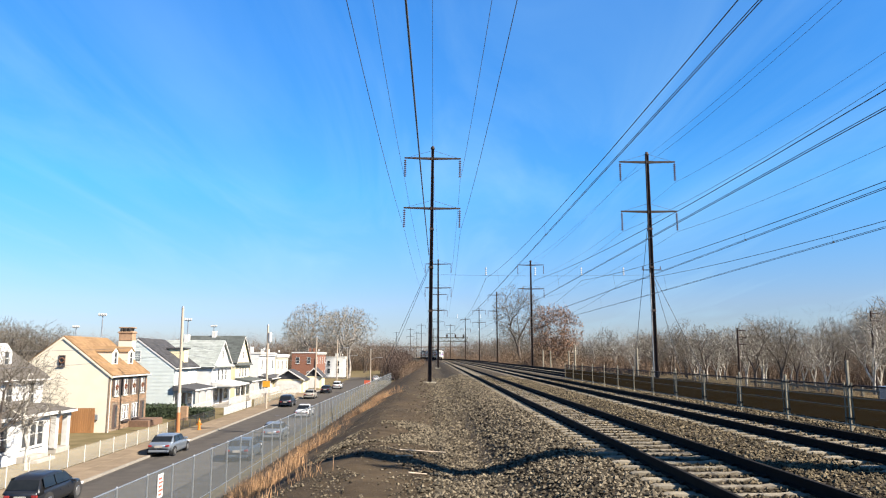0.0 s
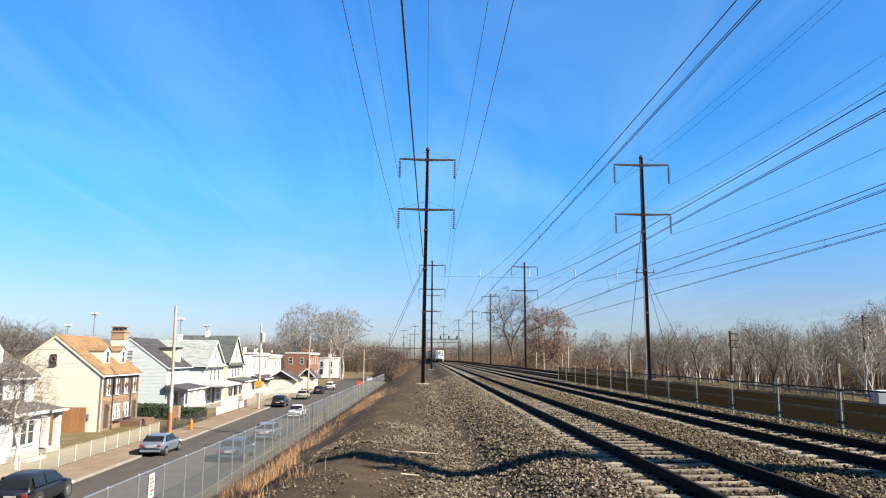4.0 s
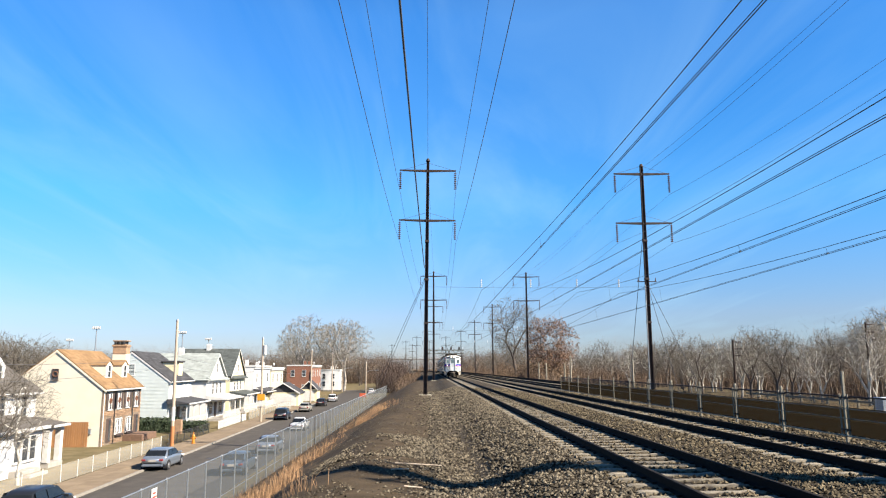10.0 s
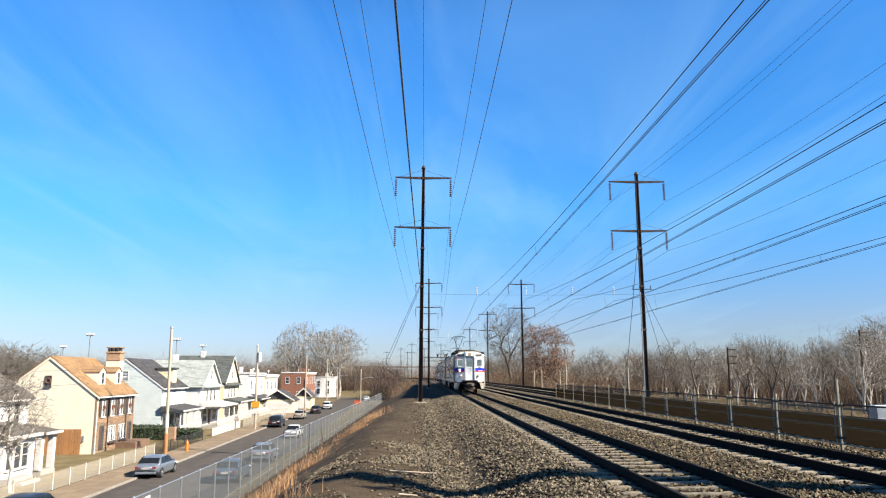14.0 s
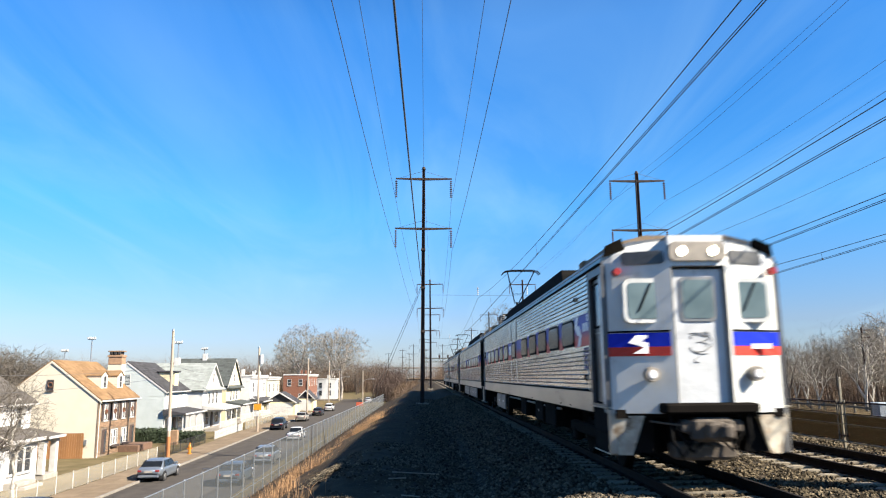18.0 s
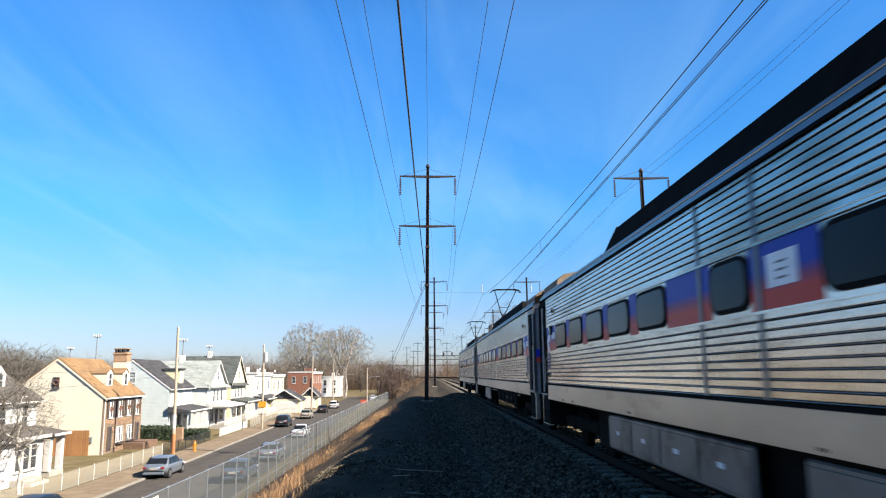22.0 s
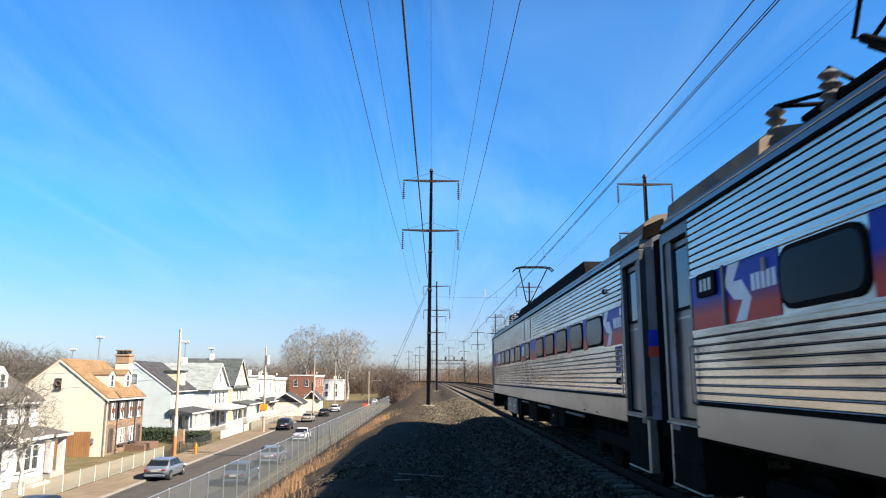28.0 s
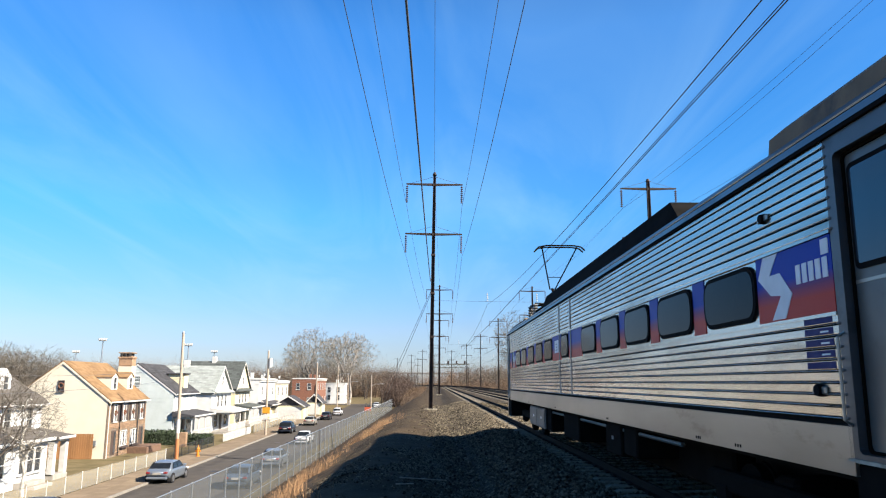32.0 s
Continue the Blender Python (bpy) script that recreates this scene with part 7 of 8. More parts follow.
def car(label, mat, at, L=4.6, W=1.8, H=1.45, kind="sedan"):
    """A parked car: nose towards +y. The body is lofted through sections along its length."""
    c = thing("car", label, "car", "cars parked in the street", at=at)
    hw = W / 2
    if kind == "suv":
        belt = [(0, .62, .96), (.03, .55, 1.0), (.3, .30, 1.05), (.68, .30, 1.03), (.74, .3, 1.02), (.9, .32, .98), (.98, .45, .86), (1, .55, .72)]
        cab = [(.01, 1.0), (.09, 1.50), (.18, 1.64), (.48, 1.68), (.58, 1.58), (.78, 1.02)]
    elif kind == "pickup":
        belt = [(0, .6, 1.0), (.02, .5, 1.03), (.3, .32, 1.03), (.68, .32, 1.03), (.74, .32, 1.06), (.92, .34, 1.04), (.98, .45, .95), (1, .55, .8)]
        cab = [(.38, 1.03), (.42, 1.70), (.46, 1.76), (.58, 1.76), (.63, 1.68), (.73, 1.05)]
    else:
        belt = [(0, .55, .86), (.02, .48, .93), (.16, .25, .96), (.3, .22, .95), (.68, .22, .92), (.78, .22, .88), (.92, .26, .78), (.98, .4, .68), (1, .5, .6)]
        cab = [(.10, .95), (.25, 1.33), (.34, 1.42), (.46, 1.45), (.58, 1.37), (.79, .90)]
    k = H / (1.45 if kind == "sedan" else 1.68 if kind == "suv" else 1.76)
    s = Shape()
    rings = []
    for f, zb, zt in eased(belt, 26):
        y = f * L
        w = hw * (1 - 0.22 * abs(2 * f - 1) ** 4)
        z0, z1 = zb * k, zt * k
        half = [(w * .86, z0), (w * .95, z0 + (z1 - z0) * .08), (w, z0 + (z1 - z0) * .32), (w * .99, z0 + (z1 - z0) * .58), (w * .965, z0 + (z1 - z0) * .80), (w * .92, z0 + (z1 - z0) * .94), (w * .80, z1), (w * .4, z1 + .015)]
        rings.append([(x, y, z) for x, z in half] + [(-x, y, z) for x, z in reversed(half)])
    s.loft(rings)
    s.smooth = True
    body = part("body", s, mat, c)
    s = Shape()
    rings = []
    for f, z in eased(cab, 18):
        y, t = f * L, (z * k - .9 * k) / (.55 * k)
        w = hw * (.90 - .22 * max(0, min(1, t)))
        half = [(hw * .9, .85 * k), (w * 1.0, z * k - .07), (w * .95, z * k - .02), (w * .8, z * k), (w * .4, z * k + .012)]
        rings.append([(x, y, q) for x, q in half] + [(-x, y, q) for x, q in reversed(half)])
    s.loft(rings)
    s.smooth = True
    part("cabin", s, mat, c)
    # side windows, windscreen and rear window as plates on the cabin
    z0, z1 = (.97 if kind == "sedan" else 1.1) * k, (1.36 if kind == "sedan" else 1.55) * k
    fa, fb = (cab[1][0], cab[4][0]) if kind != "pickup" else (.43, .62)
    mid = (fa + fb) / 2 * L
    for e in (-1, 1):
        for ya, yb, yc, yd in ((fa * L + .05 if kind != "sedan" else fa * L - .25, mid - .05, mid - .05, fa * L + .12), (mid + .05, fb * L + .45, fb * L + .02, mid + .05)):
            x0, x1 = e * hw * .905, e * hw * .74
            s = Shape()
            s.loft([[(x0 + e * o, ya, z0), (x0 + e * o, yb, z0), (x1 + e * o, yc, z1), (x1 + e * o, yd, z1)] for o in (0.0, 0.02)])
            part("side_window", s, M_CARGLASS, c)
    for (fa2, za), (fb2, zb2), e in ((cab[0], cab[1], -1), (cab[-1], cab[-2], 1)):
        s = Shape()
        p = [(-hw * .78, fa2 * L, za * k), (hw * .78, fa2 * L, za * k), (hw * .66, fb2 * L, zb2 * k), (-hw * .66, fb2 * L, zb2 * k)]
        p = [Vector(q) for q in p]
        a, b = p[0].lerp(p[3], .12), p[1].lerp(p[2], .12)
        c2, d = p[1].lerp(p[2], .92), p[0].lerp(p[3], .92)
        nrm = (b - a).cross(d - a).normalized()
        if nrm.y * e < 0:
            nrm = -nrm
        s.loft([[q + nrm * o for q in (a, b, c2, d)] for o in (-0.01, 0.025)])
        part("windscreen" if e > 0 else "rear_window", s, M_CARGLASS, c)
    rw = .33 if kind == "sedan" else .38
    for f in (.18, .81):
        for e in (-1, 1):
            s = Shape()
            s.tube((e * (hw - .2), f * L, rw), (e * (hw + .01), f * L, rw), rw, rw, 20)
            w = part("wheel", s, M_TYRE, c)
            s = Shape()
            s.tube((e * (hw + .005), f * L, rw), (e * (hw + .025), f * L, rw), rw * .66, rw * .6, 16)
            part("rim", s, M_RIM, w)
            s = Shape()
            s.tube((e * (hw - .3), f * L, rw), (e * (hw - .002), f * L, rw), rw * 1.16, rw * 1.16, 20)
            part("wheel_arch", s, M_TYRE, c)
    for e in (-1, 1):
        s = Shape()
        s.block(min(e * hw * .50, e * hw * .80), max(e * hw * .50, e * hw * .80), -.02, .14, .70 * k, .85 * k, .03)
        part("tail_light", s, M_TAIL, c)
        s = Shape()
        s.block(min(e * hw * .5, e * hw * .88), max(e * hw * .5, e * hw * .88), L - .16, L - .0, .58 * k, .72 * k, .03)
        part("headlight", s, M_LENS, c)
        s = Shape()
        s.block(min(e * hw * .92, e * (hw + .16)), max(e * hw * .92, e * (hw + .16)), L * .66, L * .66 + .12, .95 * k, 1.08 * k, .03)
        part("door_mirror", s, mat, c)
        s = Shape()
        for f in (.40, .58):
            s.block(min(e * hw * .98, e * (hw + .012)), max(e * hw * .98, e * (hw + .012)), f * L, f * L + .18, .78 * k, .81 * k, .005)
        part("door_handle", s, mat, c)
    for y0, y1 in ((-.035, .14), (L - .16, L + .03)):
        s = Shape()
        s.block(-hw * .8, hw * .8, y0, y1, .3 * k, .54 * k, .075)
        part("bumper", s, mat, c)
    s = Shape()
    s.block(-.27, .27, -.045, -.02, .66 * k, .80 * k, .005)
    part("number_plate", s, M_CONCRETE, c)
    return c


P_SILVER = paint("silver_blue_paint", (0.238, 0.273, 0.315), 0.6)
P_DARK = paint("dark_blue_paint", (0.021, 0.0266, 0.0385))
P_GREY = paint("charcoal_paint", (0.021, 0.0231, 0.028))
P_BEIGE = paint("beige_paint", (0.315, 0.294, 0.252))
P_WHITE = paint("white_paint", (0.42, 0.427, 0.434), 0.0)
P_BLUE = paint("slate_blue_paint", (0.07, 0.098, 0.133))
car("silver-blue sedan parked at the kerb", P_SILVER, street(1.15, 52.6), 4.75, 1.82, 1.46)
car("charcoal sport utility parked at the kerb", P_GREY, street(1.2, 34.2), 4.6, 1.85, 1.62, "suv")
car("dark blue sport utility parked further up the street", P_DARK, street(1.6, 102.6), 4.6, 1.85, 1.65, "suv")
car("beige sedan parked in the street", P_BEIGE, street(2.3, 121.4), 4.7, 1.8, 1.5)
car("dark sedan parked in the street", P_GREY, street(2.9, 139.3), 4.6, 1.8, 1.5)
car("white sport utility parked far up the street", P_WHITE, street(3.3, 157.5), 4.7, 1.85, 1.65, "suv")
car("slate blue sedan parked behind the chain-link fence", P_BLUE, street(7.2, 50.0), 4.6, 1.8, 1.46)
car("pale silver-blue sedan parked behind the chain-link fence", P_SILVER, street(7.2, 62.0), 4.6, 1.8, 1.46)
car("white pickup parked beyond the chain-link fence", P_WHITE, street(6.4, 85.0), 5.0, 1.8, 1.40, "pickup")
car("white sedan at the far end of the street", P_WHITE, street(9.5, 204.0), 4.6, 1.8, 1.5)
car("dark sedan at the far end of the street", P_DARK, street(13.5, 214.0), 4.6, 1.8, 1.5)


# ---- at the far end of the street ----
gf = thing("far_guard_rail", "low pale yellow guard rail across the end of the street", "guard rail", at=street(0, 216))
for i in range(9):
    s = Shape()
    s.block(6 + i * 2.4, 6.14 + i * 2.4, -0.07, 0.07, 0, 1.05, 0.02)
    part("post", s, M_POST, gf)
for z in (0.5, 0.85):
    s = Shape()
    s.block(5.8, 25.5, -0.11, -0.07, z, z + 0.16, 0.02)
    part("rail", s, M_POST, gf)
rs = thing("road_sign", "small red-orange works sign on two legs by the street", "sign", at=street(9.2, 168))
s = Shape()
s.block(-0.7, 0.7, -0.03, 0.03, 0.6, 1.5, 0.03)
part("sign_board", s, M_SIGNRED, rs)
for e in (-0.5, 0.5):
    s = Shape()
    s.tube((e, 0.04, 0), (e, 0.04, 1.3), 0.03, n=6)
    part("leg", s, M_GALV, rs)

# ---- trees and brush ----
M_BARK = material("grey_brown_bark", (0.0884, 0.0714, 0.0578), 0.95, second=(0.0612, 0.049, 0.0408), scale=6.0, stretch=(1, 1, 0.3))
M_BARKW = material("pale_sycamore_bark", (0.389, 0.369, 0.324), 0.9, second=(0.194, 0.175, 0.142), scale=3.0, stretch=(1, 1, 0.5), contrast=(0.45, 0.6))
M_BARKT = material("tan_sycamore_bark", (0.272, 0.245, 0.211), 0.9, second=(0.136, 0.116, 0.0952), scale=3.0, stretch=(1, 1, 0.5), contrast=(0.45, 0.6))
M_TWIG = material("grey_twigs", (0.0986, 0.0838, 0.0636), 0.95, second=(0.0636, 0.0549, 0.0433), scale=0.7)
M_TWIGW = material("pale_twigs", (0.158, 0.138, 0.11), 0.95, second=(0.101, 0.0869, 0.0704), scale=0.7)
M_TWIGP = material("whitish_twigs", (0.198, 0.176, 0.143), 0.95, second=(0.127, 0.111, 0.0891), scale=0.7)
M_TWIGR = island_shades(material("reddish_brush", (0.125, 0.0808, 0.0499), 0.95, second=(0.0829, 0.0574, 0.0382), scale=0.3), 0.5, 1.5)
M_TWIGD = island_shades(material("dark_red_brush", (0.075, 0.048, 0.034), 0.95, second=(0.05, 0.034, 0.026), scale=0.3), 0.5, 1.5)
M_TWIGO = material("pinkish_oak_twigs", (0.162, 0.115, 0.0935), 0.95, second=(0.111, 0.0765, 0.0612), scale=0.7)
M_LEAF = island_shades(material("withered_oak_leaves", (0.185, 0.098, 0.052), 0.85, second=(0.125, 0.072, 0.042), scale=0.5), 0.5, 1.5)
M_SCRUB = island_shades(material("brown_scrub_leaves", (0.129, 0.0782, 0.0408), 0.9, second=(0.0816, 0.0544, 0.0306), scale=0.3), 0.5, 1.4)
M_STRAW = island_shades(material("dry_grass", (0.299, 0.173, 0.0816), 0.9, second=(0.204, 0.122, 0.0646), scale=1.0), 0.4, 1.4)


def tree_segments(seed, height, width, low, tips=600, fork=0.42, hollow=0.35):
    """Limbs of one bare tree as (start, end, radius, radius, level): a round crown of twig tips, gathered into ever fewer branches down to the trunk."""
    r = np.random.RandomState(seed)
    mid, half = (low + height) / 2, (height - low) / 2
    d = r.normal(size=(tips, 3))
    d /= np.linalg.norm(d, axis=1)[:, None]
    d *= (hollow + (1 - hollow) * r.rand(tips) ** 0.5)[:, None]
    # an uneven outline: some sides reach out further than others
    d *= np.array([0.88 + 0.28 * noise.noise((a * 1.7 + seed, b * 1.7, c * 1.7)) for a, b, c in d])[:, None]
    pts = d * np.array([width / 2, width / 2, half]) + np.array([0, 0, mid])
    segs, thick = [], height * 0.018 / math.sqrt(tips)

    def grow(p, group, level):
        n = len(group)
        c = group.mean(0)
        if n == 1:
            segs.append((Vector(p), Vector(c), thick, thick * 0.6, 6))
            return
        share = fork if level == 0 else r.uniform(0.38, 0.62)
        q = p + (c - p) * share
        if level:
            q = q + r.normal(0, 0.07, 3) * np.linalg.norm(c - p)
        rad = thick * math.sqrt(n)
        k = (p + q) / 2 + r.normal(0, 0.05, 3) * np.linalg.norm(q - p)
        lv = 0 if n > tips * 0.6 else 1 if n > tips * 0.12 else 2 if n > tips * 0.04 else 3 if n > tips * 0.012 else 4
        segs.append((Vector(p), Vector(k), rad * 1.1, rad, lv))
        segs.append((Vector(k), Vector(q), rad, rad * 0.9, lv))
        seeds = group[r.choice(n, min(n, 3 if n > 6 and r.rand() < 0.6 else 2), replace=False)]
        near = np.argmin(((group[:, None] - seeds[None]) ** 2).sum(2), axis=1)
        for g in range(len(seeds)):
            if (near == g).any():
                grow(q, group[near == g], level + 1)

    grow(np.array([0.0, 0.0, -0.2]), pts, 0)
    return segs


def tree_meshes(seed, height, bark, twig, thin=.018, barked=2, **kw):
    segs = tree_segments(seed, height, **kw)
    limb, fine = Shape(), Shape()
    for p, q, r0, r1, level in segs:
        if level <= barked:
            limb.tube(p, q, max(r0, thin * 1.5), max(r1, thin * 1.3), 6 if level < 2 else 4, caps=False)
        else:
            fine.tube(p, q, max(r0, thin), max(r1, thin * .65), 3, caps=False)
    limb.smooth = fine.smooth = True
    return limb.mesh("trunk", bark), fine.mesh("crown", twig), segs


def make_tree(name, label, meshes, at, group=""):
    t = thing(name, label, "tree", group, at=at)
    part("trunk", meshes[0], None, t)
    part("crown", meshes[1], None, t)
    return t


KIND_W = [tree_meshes(11 + i, 12.0, M_BARKW, M_TWIGW, thin=.016, barked=3, width=8.5, low=2.6, tips=1000, fork=.22 + .06 * i) for i in range(3)]
KIND_G = [tree_meshes(31 + i, 12.0, M_BARK, M_TWIG, thin=.016, width=8.0 + i % 2, low=2.2, tips=1200, fork=.34) for i in range(4)]
KIND_BIG = [tree_meshes((80, 118)[i], 22.5, M_BARKT, M_TWIGP, thin=.034, width=17.5, low=5.5, tips=2700, fork=.45) for i in range(2)]


def put_tree(kind, i, x, y, scale, turn, base=None, label=None, group=""):
    m = kind[i % len(kind)]
    z = ground_height(x, y) if base is None else base
    pale = kind is KIND_W
    t = make_tree("bare_tree", label or ("bare pale-barked sycamore in winter" if pale else "bare grey-brown winter tree"), m, pose(x, y, z, 0, 0, turn), group)
    t.scale = (scale, scale, scale)
    return t


r_ = rng(9)
# sycamores and brush beyond the right-hand tracks
for i in range(34):
    y = 60 + i * 2.5 + r_.uniform(-1.5, 1.5)
    x = 46 + r_.uniform(-5, 7) - 0.06 * (y - 62)
    put_tree(KIND_W if r_.random() < .5 else KIND_G, r_.randrange(4), x, y, r_.uniform(.5, .76), r_.uniform(0, 360), group="trees beyond the tracks")
for i in range(60):
    y = 70 + i * 3.0 + r_.uniform(-2, 2)
    x = 60 + r_.uniform(-8, 14) - 0.10 * (y - 70)
    put_tree(KIND_G if r_.random() < .75 else KIND_W, r_.randrange(4), x, y, r_.uniform(.6, .92), r_.uniform(0, 360), group="trees beyond the tracks")
for x, y, sc in ((47, 78, .80), (52, 82, .96), (55, 86, .94), (58, 93, .90)):
    put_tree(KIND_W, r_.randrange(3), x, y, sc, r_.uniform(0, 360), group="trees beyond the tracks")
for i in range(30):
    y = 190 + i * 9 + r_.uniform(-4, 4)
    x = 24 + r_.uniform(0, 26) + bend(y)
    put_tree(KIND_G, r_.randrange(4), x, y, r_.uniform(.8, 1.15), r_.uniform(0, 360), group="trees beyond the tracks")


def brush(name, label, boxes, seed, mat, tall, per=9):
    """Dense leafless undergrowth: sheaves of thin forking twigs."""
    r = np.random.RandomState(seed)
    v, f = [], []
    for x0, x1, y0, y1, count in boxes:
        for _ in range(count):
            bx, by = r.uniform(x0, x1), r.uniform(y0, y1)
            bx += bend(by) if x0 > -20 else 0.0
            bz = ground_height(bx, by) - .1
            hgt = tall * r.uniform(.45, 1.1)
            for _ in range(per):
                p = np.array([bx + r.normal(0, .5), by + r.normal(0, .5), bz])
                q = p + np.array([r.normal(0, .16), r.normal(0, .16), 1]) * hgt * r.uniform(.5, 1)
                for a, b, w in ((p, q, .035), *((p + (q - p) * t, p + (q - p) * t + np.array([r.normal(0, .8), r.normal(0, .8), r.uniform(.3, 1.0)]) * hgt * .25, .022) for t in r.uniform(.25, .98, 5))):
                    side = np.array([r.normal(), r.normal(), 0.0])
                    side = side / (np.linalg.norm(side) + 1e-6) * w
                    n = len(v)
                    v += [tuple(a - side), tuple(a + side), tuple(b)]
                    f.append((n, n + 1, n + 2))
    s = Shape()
    s.add(v, f)
    return solo(name, s, mat, label, "undergrowth", kind="stuff")


brush("undergrowth", "dense leafless brown undergrowth below the trees", [(52, 85, 74, 140, 800), (36, 75, 140, 240, 800), (24, 60, 240, 420, 500)], 4, M_TWIGR, 5.0)
brush("undergrowth", "reddish scrub along the railway", [(19.5, 27, 125, 200, 220), (19, 30, 200, 330, 260), (19, 30, 330, 420, 100)], 5, M_TWIGR, 3.0)
brush("undergrowth", "low rusty scrub on the embankment crest", [(-5.5, -2.8, 120, 200, 110), (-6, -2.6, 200, 330, 160)], 15, M_TWIGR, 1.3)
brush("thicket", "dark red-brown leafless thicket beside the embankment", [(-14.5, -8.4, 212, 285, 380)], 16, M_TWIGD, 10.5)
brush("far_woods", "hazy brown line of distant winter woods", [(-170, -40, 300, 360, 2200), (-70, -21, 340, 430, 1300), (-300, -150, 280, 380, 1400), (30, 200, 300, 420, 700), (-120, -45, 440, 540, 350), (22, 70, 440, 540, 420), (-160, -95, 640, 740, 400), (-90, -40, 730, 780, 300), (-40, 120, 700, 780, 600), (95, 210, 110, 230, 900)], 6, M_TWIGR, 16.5, 7)
for i in range(36):
    put_tree(KIND_G, i, -150 + i * 4 + r_.uniform(-3, 3), r_.uniform(270, 330), r_.uniform(.9, 1.25), r_.uniform(0, 360), base=STREET_Z, group="distant trees")

# the two large trees by the right-hand poles, one bare, one with withered leaves
BIG_DARK = [tree_meshes(93, 20.5, M_BARK, M_TWIG, thin=.026, width=15.5, low=3.0, tips=3200, fork=.4)]
put_tree(BIG_DARK, 0, 20.6, 176, 1.0, 40, label="tall bare tree beside the railway")
BIG_OAK = tree_meshes(87, 16.0, M_BARK, M_TWIGO, thin=.026, width=12.8, low=1.0, tips=3200, fork=.3)
oak = make_tree("oak_tree", "broad oak still holding withered reddish leaves", BIG_OAK[:2], pose(25.2, 152, -1.8))


def leaf_cloud(segs, seed, per, size):
    r = np.random.RandomState(seed)
    v, f = [], []
    for p, q, _, _, level in segs:
        if level < 3:
            continue
        for _ in range(per):
            if r.rand() < .35:
                continue
            if r.rand() < (p.z - 4) / 14:
                continue
            c = np.array(p.lerp(q, r.rand())) + r.normal(0, .16, 3)
            a, b = r.normal(0, size, 3), r.normal(0, size, 3)
            n = len(v)
            v += [tuple(c + a), tuple(c + b), tuple(c - a), tuple(c - b)]
            f.append((n, n + 1, n + 2, n + 3))
    s = Shape()
    s.add(v, f)
    return s


tagged(part("leaves", leaf_cloud(BIG_OAK[2], 2, 3, .058), M_LEAF, oak, "withered red-brown leaves"), kind="stuff")
# leafy scrub round the foot of the oak
def leaf_scrub(name, label, boxes, seed):
    r = np.random.RandomState(seed)
    v, f = [], []
    for x0, x1, y0, y1, top, count in boxes:
        for _ in range(count):
            bx, by = r.uniform(x0, x1), r.uniform(y0, y1)
            hgt = top * r.uniform(.3, 1.0)
            for _ in range(70):
                c = np.array([bx + r.normal(0, .5), by + r.normal(0, .5), ground_height(bx, by) + hgt * r.uniform(.05, 1) ** .8])
                a, b = r.normal(0, .05, 3), r.normal(0, .05, 3)
                n = len(v)
                v += [tuple(c + a), tuple(c + b), tuple(c - a), tuple(c - b)]
                f.append((n, n + 1, n + 2, n + 3))
    s = Shape()
    s.add(v, f)
    return solo(name, s, M_SCRUB, label, "scrub", kind="stuff")


leaf_scrub("scrub", "low scrub holding withered rusty leaves", [(20.5, 29, 140, 165, 5.5, 330), (19.5, 27, 165, 215, 4.5, 220), (-6.4, -3.4, 150, 290, 1.8, 200), (-8.5, -5.0, 190, 240, 3.0, 90)], 12)
# big bare trees at the end of the street
for x, y, sc, i, tn in ((-26.5, 235, 1.08, 0, 10), (-40.0, 238, 1.14, 1, 80), (-33.0, 262, 1.12, 0, 200), (-47.0, 262, 0.9, 1, 310)):
    put_tree(KIND_BIG, i, x, y, sc, tn, base=STREET_Z, label="tall bare spreading tree at the end of the street", group="trees at the end of the street")
# slender tree before the white house, and trees behind the roofs
put_tree(KIND_G, 1, -24.2, 42.0, .72, 30, base=STREET_Z, label="slender bare tree in the front yard")
put_tree(KIND_W, 2, -24.9, 46.5, .62, 150, base=STREET_Z, label="slender bare tree in the front yard")
for x, y, sc in ((-46.5, 84, .95), (-50, 88, 1.05), (-53, 92, 1.0), (-46, 90, .9), (-49, 95, 1.05), (-52, 86, 1.0), (-48, 80, .95), (-50, 99, 1.0), (-56, 98, 1.1), (-44, 96, .85), (-60, 108, 1.1), (-55, 90, 1.05), (-47, 87, 1.0), (-51, 84, 1.05)):
    put_tree(KIND_G, r_.randrange(4), x, y, sc * .95, r_.uniform(0, 360), base=STREET_Z, group="trees behind the houses")


def straw(name, label, spots, seed, tall):
    r = np.random.RandomState(seed)
    v, f = [], []
    for x, y, n, spread in spots:
        for _ in range(n):
            px, py = x + r.normal(0, spread), y + r.normal(0, spread * 1.6)
            pz = ground_height(px, py) - .03
            h = tall * r.uniform(.3, 1.0) * (0.55 + 0.9 * abs(math.sin(x * 7.3 + y * 2.1)))
            lean = r.normal(0, .2, 2)
            wv = r.normal(0, 1, 2)
            wv = wv / np.linalg.norm(wv) * r.uniform(.0025, .0055)
            m = (px + lean[0] * h * .4, py + lean[1] * h * .4, pz + h * .6)
            t = (px + lean[0] * h * 1.2, py + lean[1] * h * 1.2, pz + h)
            k = len(v)
            v += [(px - wv[0], py - wv[1], pz), (px + wv[0], py + wv[1], pz), (m[0] + wv[0], m[1] + wv[1], m[2]), (m[0] - wv[0], m[1] - wv[1], m[2]), t]
            f += [(k, k + 1, k + 2, k + 3), (k + 3, k + 2, k + 4)]
    s = Shape()
    s.add(v, f)
    return solo(name, s, M_STRAW, label, "dry grass", kind="stuff")


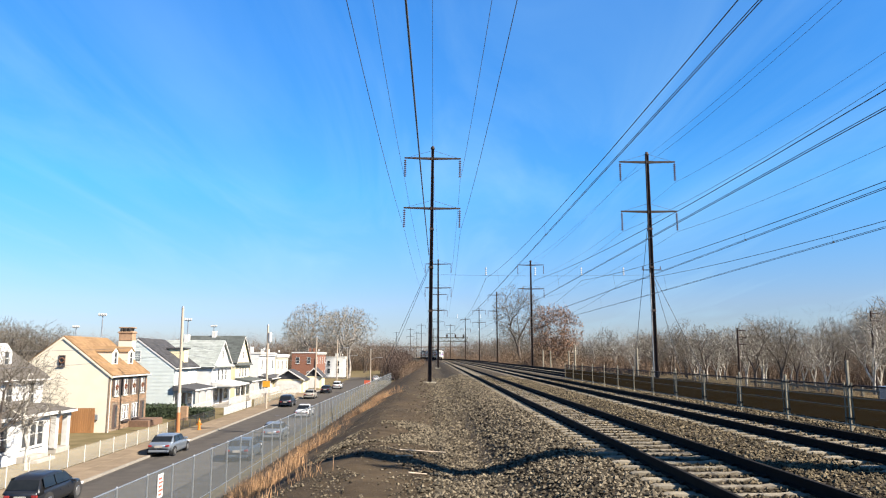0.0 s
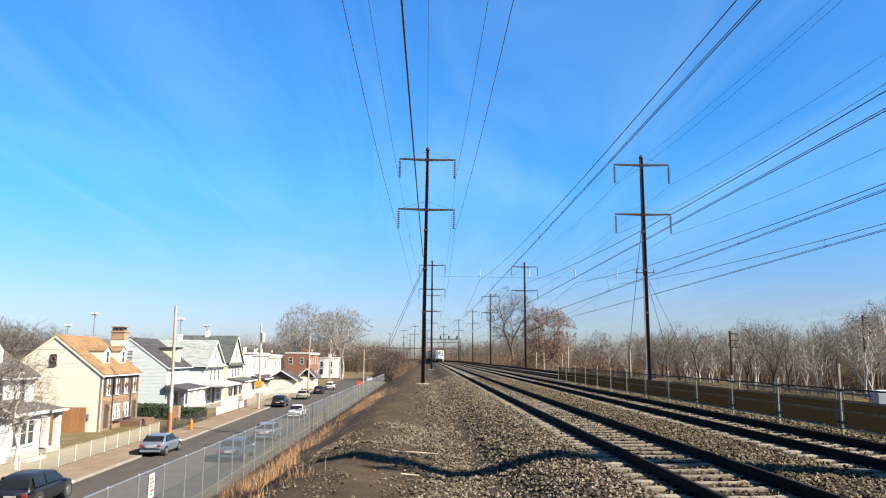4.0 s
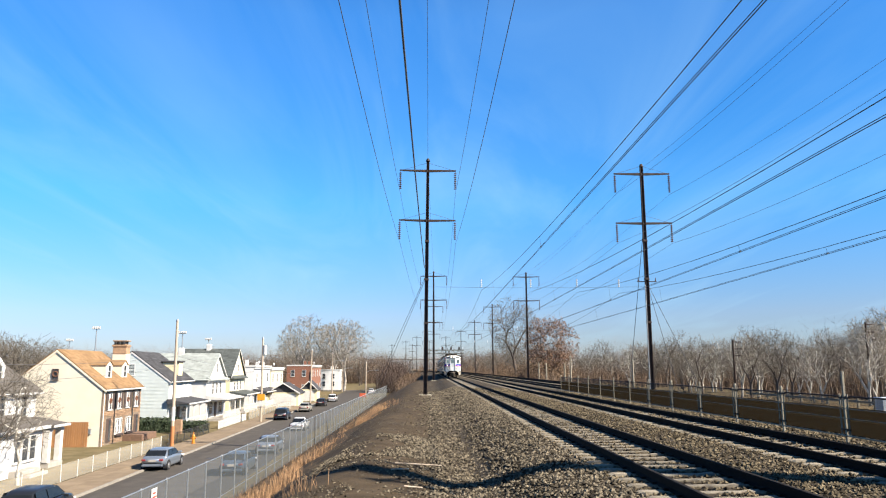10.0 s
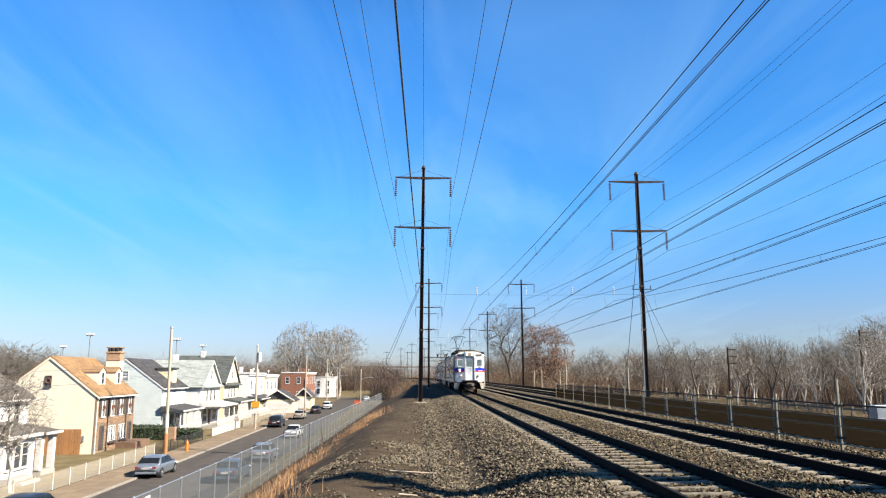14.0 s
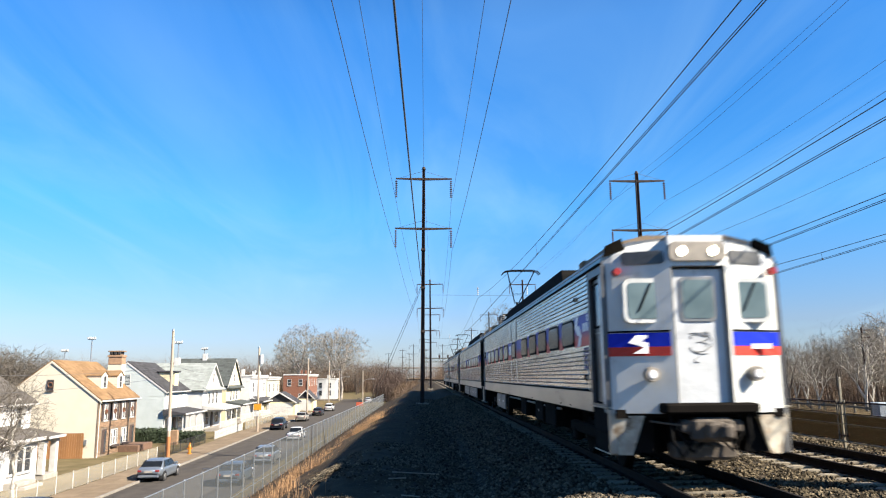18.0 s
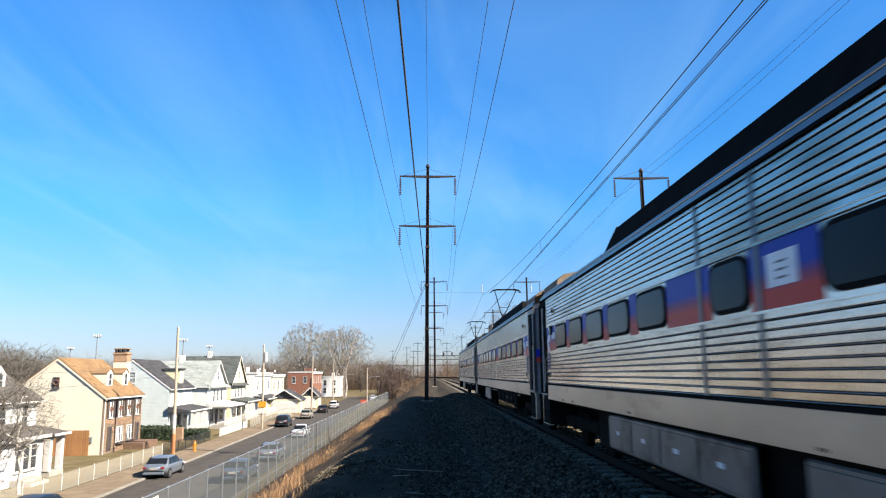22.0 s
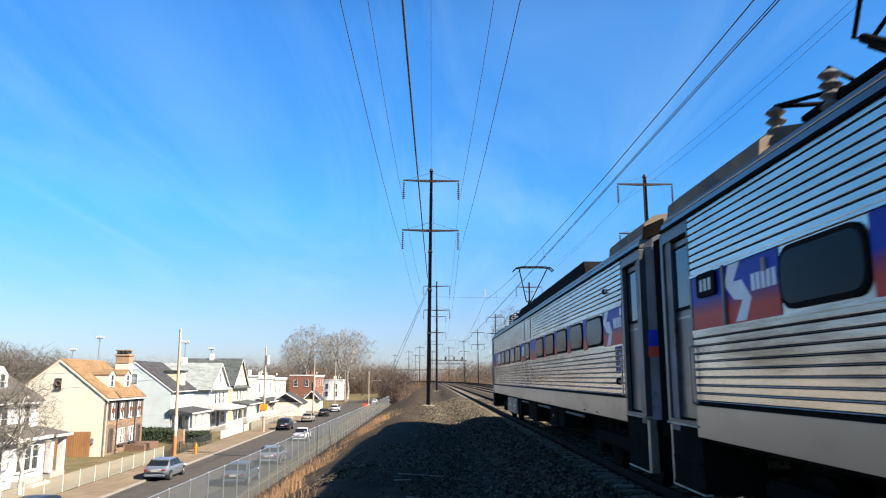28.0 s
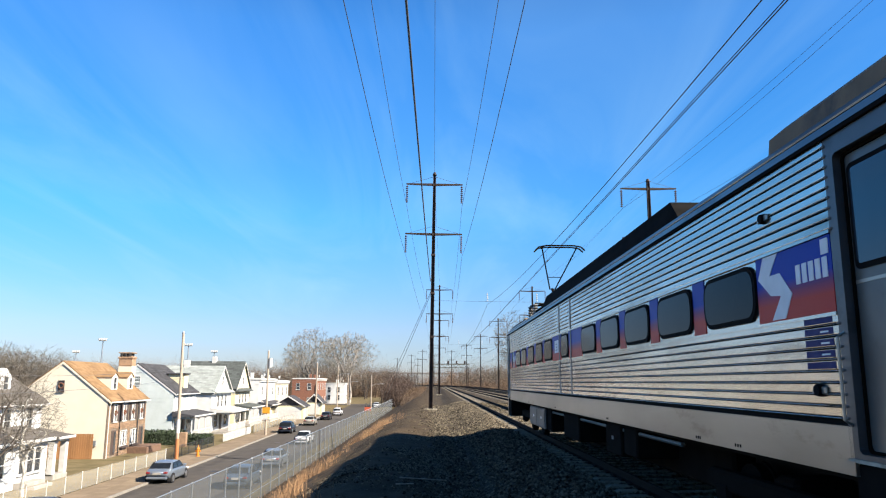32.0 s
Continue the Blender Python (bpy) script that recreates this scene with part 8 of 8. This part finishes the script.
spots = []
for cx, cy, n, wide in ((-4.6, 12.5, 24, .6), (-5.3, 16.2, 12, .5), (-4.4, 19.7, 22, .4), (-5.6, 24.5, 7, .6), (-4.5, 28.0, 14, .4), (-5.0, 35.0, 5, .6), (-3.7, 41.5, 16, .35), (-3.4, 47.0, 20, .4), (-3.9, 58.0, 5, .5)):
    for _ in range(n):
        spots.append((cx + r_.gauss(0, wide), cy + r_.gauss(0, wide * 1.8), r_.randrange(30, 80), r_.uniform(.08, .24)))
for i in range(30):
    spots.append((r_.uniform(-9.0, -3.0), r_.uniform(12, 95), r_.randrange(2, 9), .25))
straw("dry_grass", "tufts of orange-tan dry grass on the embankment edge", spots, 3, .43)
spots = [(r_.uniform(-8.5, -3.2), 11 + 70 * r_.random() ** 1.4, r_.randrange(8, 26), .4) for _ in range(90)]
straw("dry_grass", "low matted brown grass on the embankment slope", spots, 6, .15)
spots = [(r_.uniform(28, 44), r_.uniform(45, 95), 30, .6) for _ in range(160)]
straw("dry_grass", "pale dry grass beyond the tracks", spots, 4, .5)

# pale sticks lying on the dirt
for x0, y0, x1, y1 in ((-0.75, 17.3, 0.32, 17.8), (-0.80, 16.5, -0.42, 16.6), (-0.45, 14.3, -0.1, 14.5)):
    s = Shape()
    s.tube((x0, y0, ground_height(x0, y0) + .04), (x1, y1, ground_height(x1, y1) + .05), .016, .011, 6)
    solo("fallen_stick", s, M_UTILPOLE, "pale fallen stick lying on the dirt", "stick", "sticks on the dirt")
# short pale marker posts and low guard rail beyond the tracks
for x, y, h in ((20.2, 104, 4.0), (20.8, 112, 3.4), (21.2, 76, 3.6), (20.6, 128, 3.4), (20.2, 134, 3.4)):
    s = Shape()
    s.tube((0, 0, -.4), (0, 0, h), .13, .11, 8)
    s.tube((0, 0, h), (0, 0, h + .1), .14, .05, 8)
    solo("marker_post", s, M_POST, "pale weathered concrete post beside the railway", "post", "posts beside the railway", at=pose(x, y, ground_height(x, y)))
ec = thing("equipment_cabinet", "pale blue-grey metal cabinet standing beyond the tracks", "cabinet", at=pose(31.5, 50.0, ground_height(31.5, 50.0)))
s = Shape()
s.block(-.85, .85, -.4, .4, -.1, 1.82, .03)
part("body", s, M_CABINET, ec)
s = Shape()
s.block(-.92, .92, -.47, .47, 1.82, 1.92, .03)
part("lid", s, M_CABINET, ec)
for e in (-.42, .42):
    s = Shape()
    s.block(e - .38, e + .38, -.43, -.40, .1, 1.72, .01)
    dr = part("cabinet_door", s, M_CABINET, ec)
    s = Shape()
    s.block(e * .3 - .02, e * .3 + .02, -.46, -.43, .9, 1.06, .005)
    part("handle", s, M_IRON, dr)
gr = thing("guard_rail", "low pale wooden guard rail along a grass strip", "guard rail")
for i in range(16):
    y = 50 + i * 2.6
    s = Shape()
    s.block(39.9 - .1, 39.9 + .1, y - .1, y + .1, -2.5, -1.2, .02)
    part("post", s, M_POST, gr)
s = Shape()
s.block(39.75, 39.85, 49, 92, -1.55, -1.35, .02)
part("rail", s, M_POST, gr)
for x, y, top in ((33.5, 80, 6.6), (44.5, 73.5, 8.2)):
    p = thing("wooden_pole", "dark wooden line pole with short crossarms", "utility pole", "line poles beyond the tracks", at=pose(x, y, ground_height(x, y)))
    s = Shape()
    s.tube((0, 0, -.2), (0, 0, top), .15, .1, 8)
    part("shaft", s, M_POLE, p)
    for i in range(3):
        s = Shape()
        s.block(-.1, .9, -.05, .05, top - .3 - i * .75, top - .2 - i * .75, .01)
        part("crossarm", s, M_POLE, p)


motions()
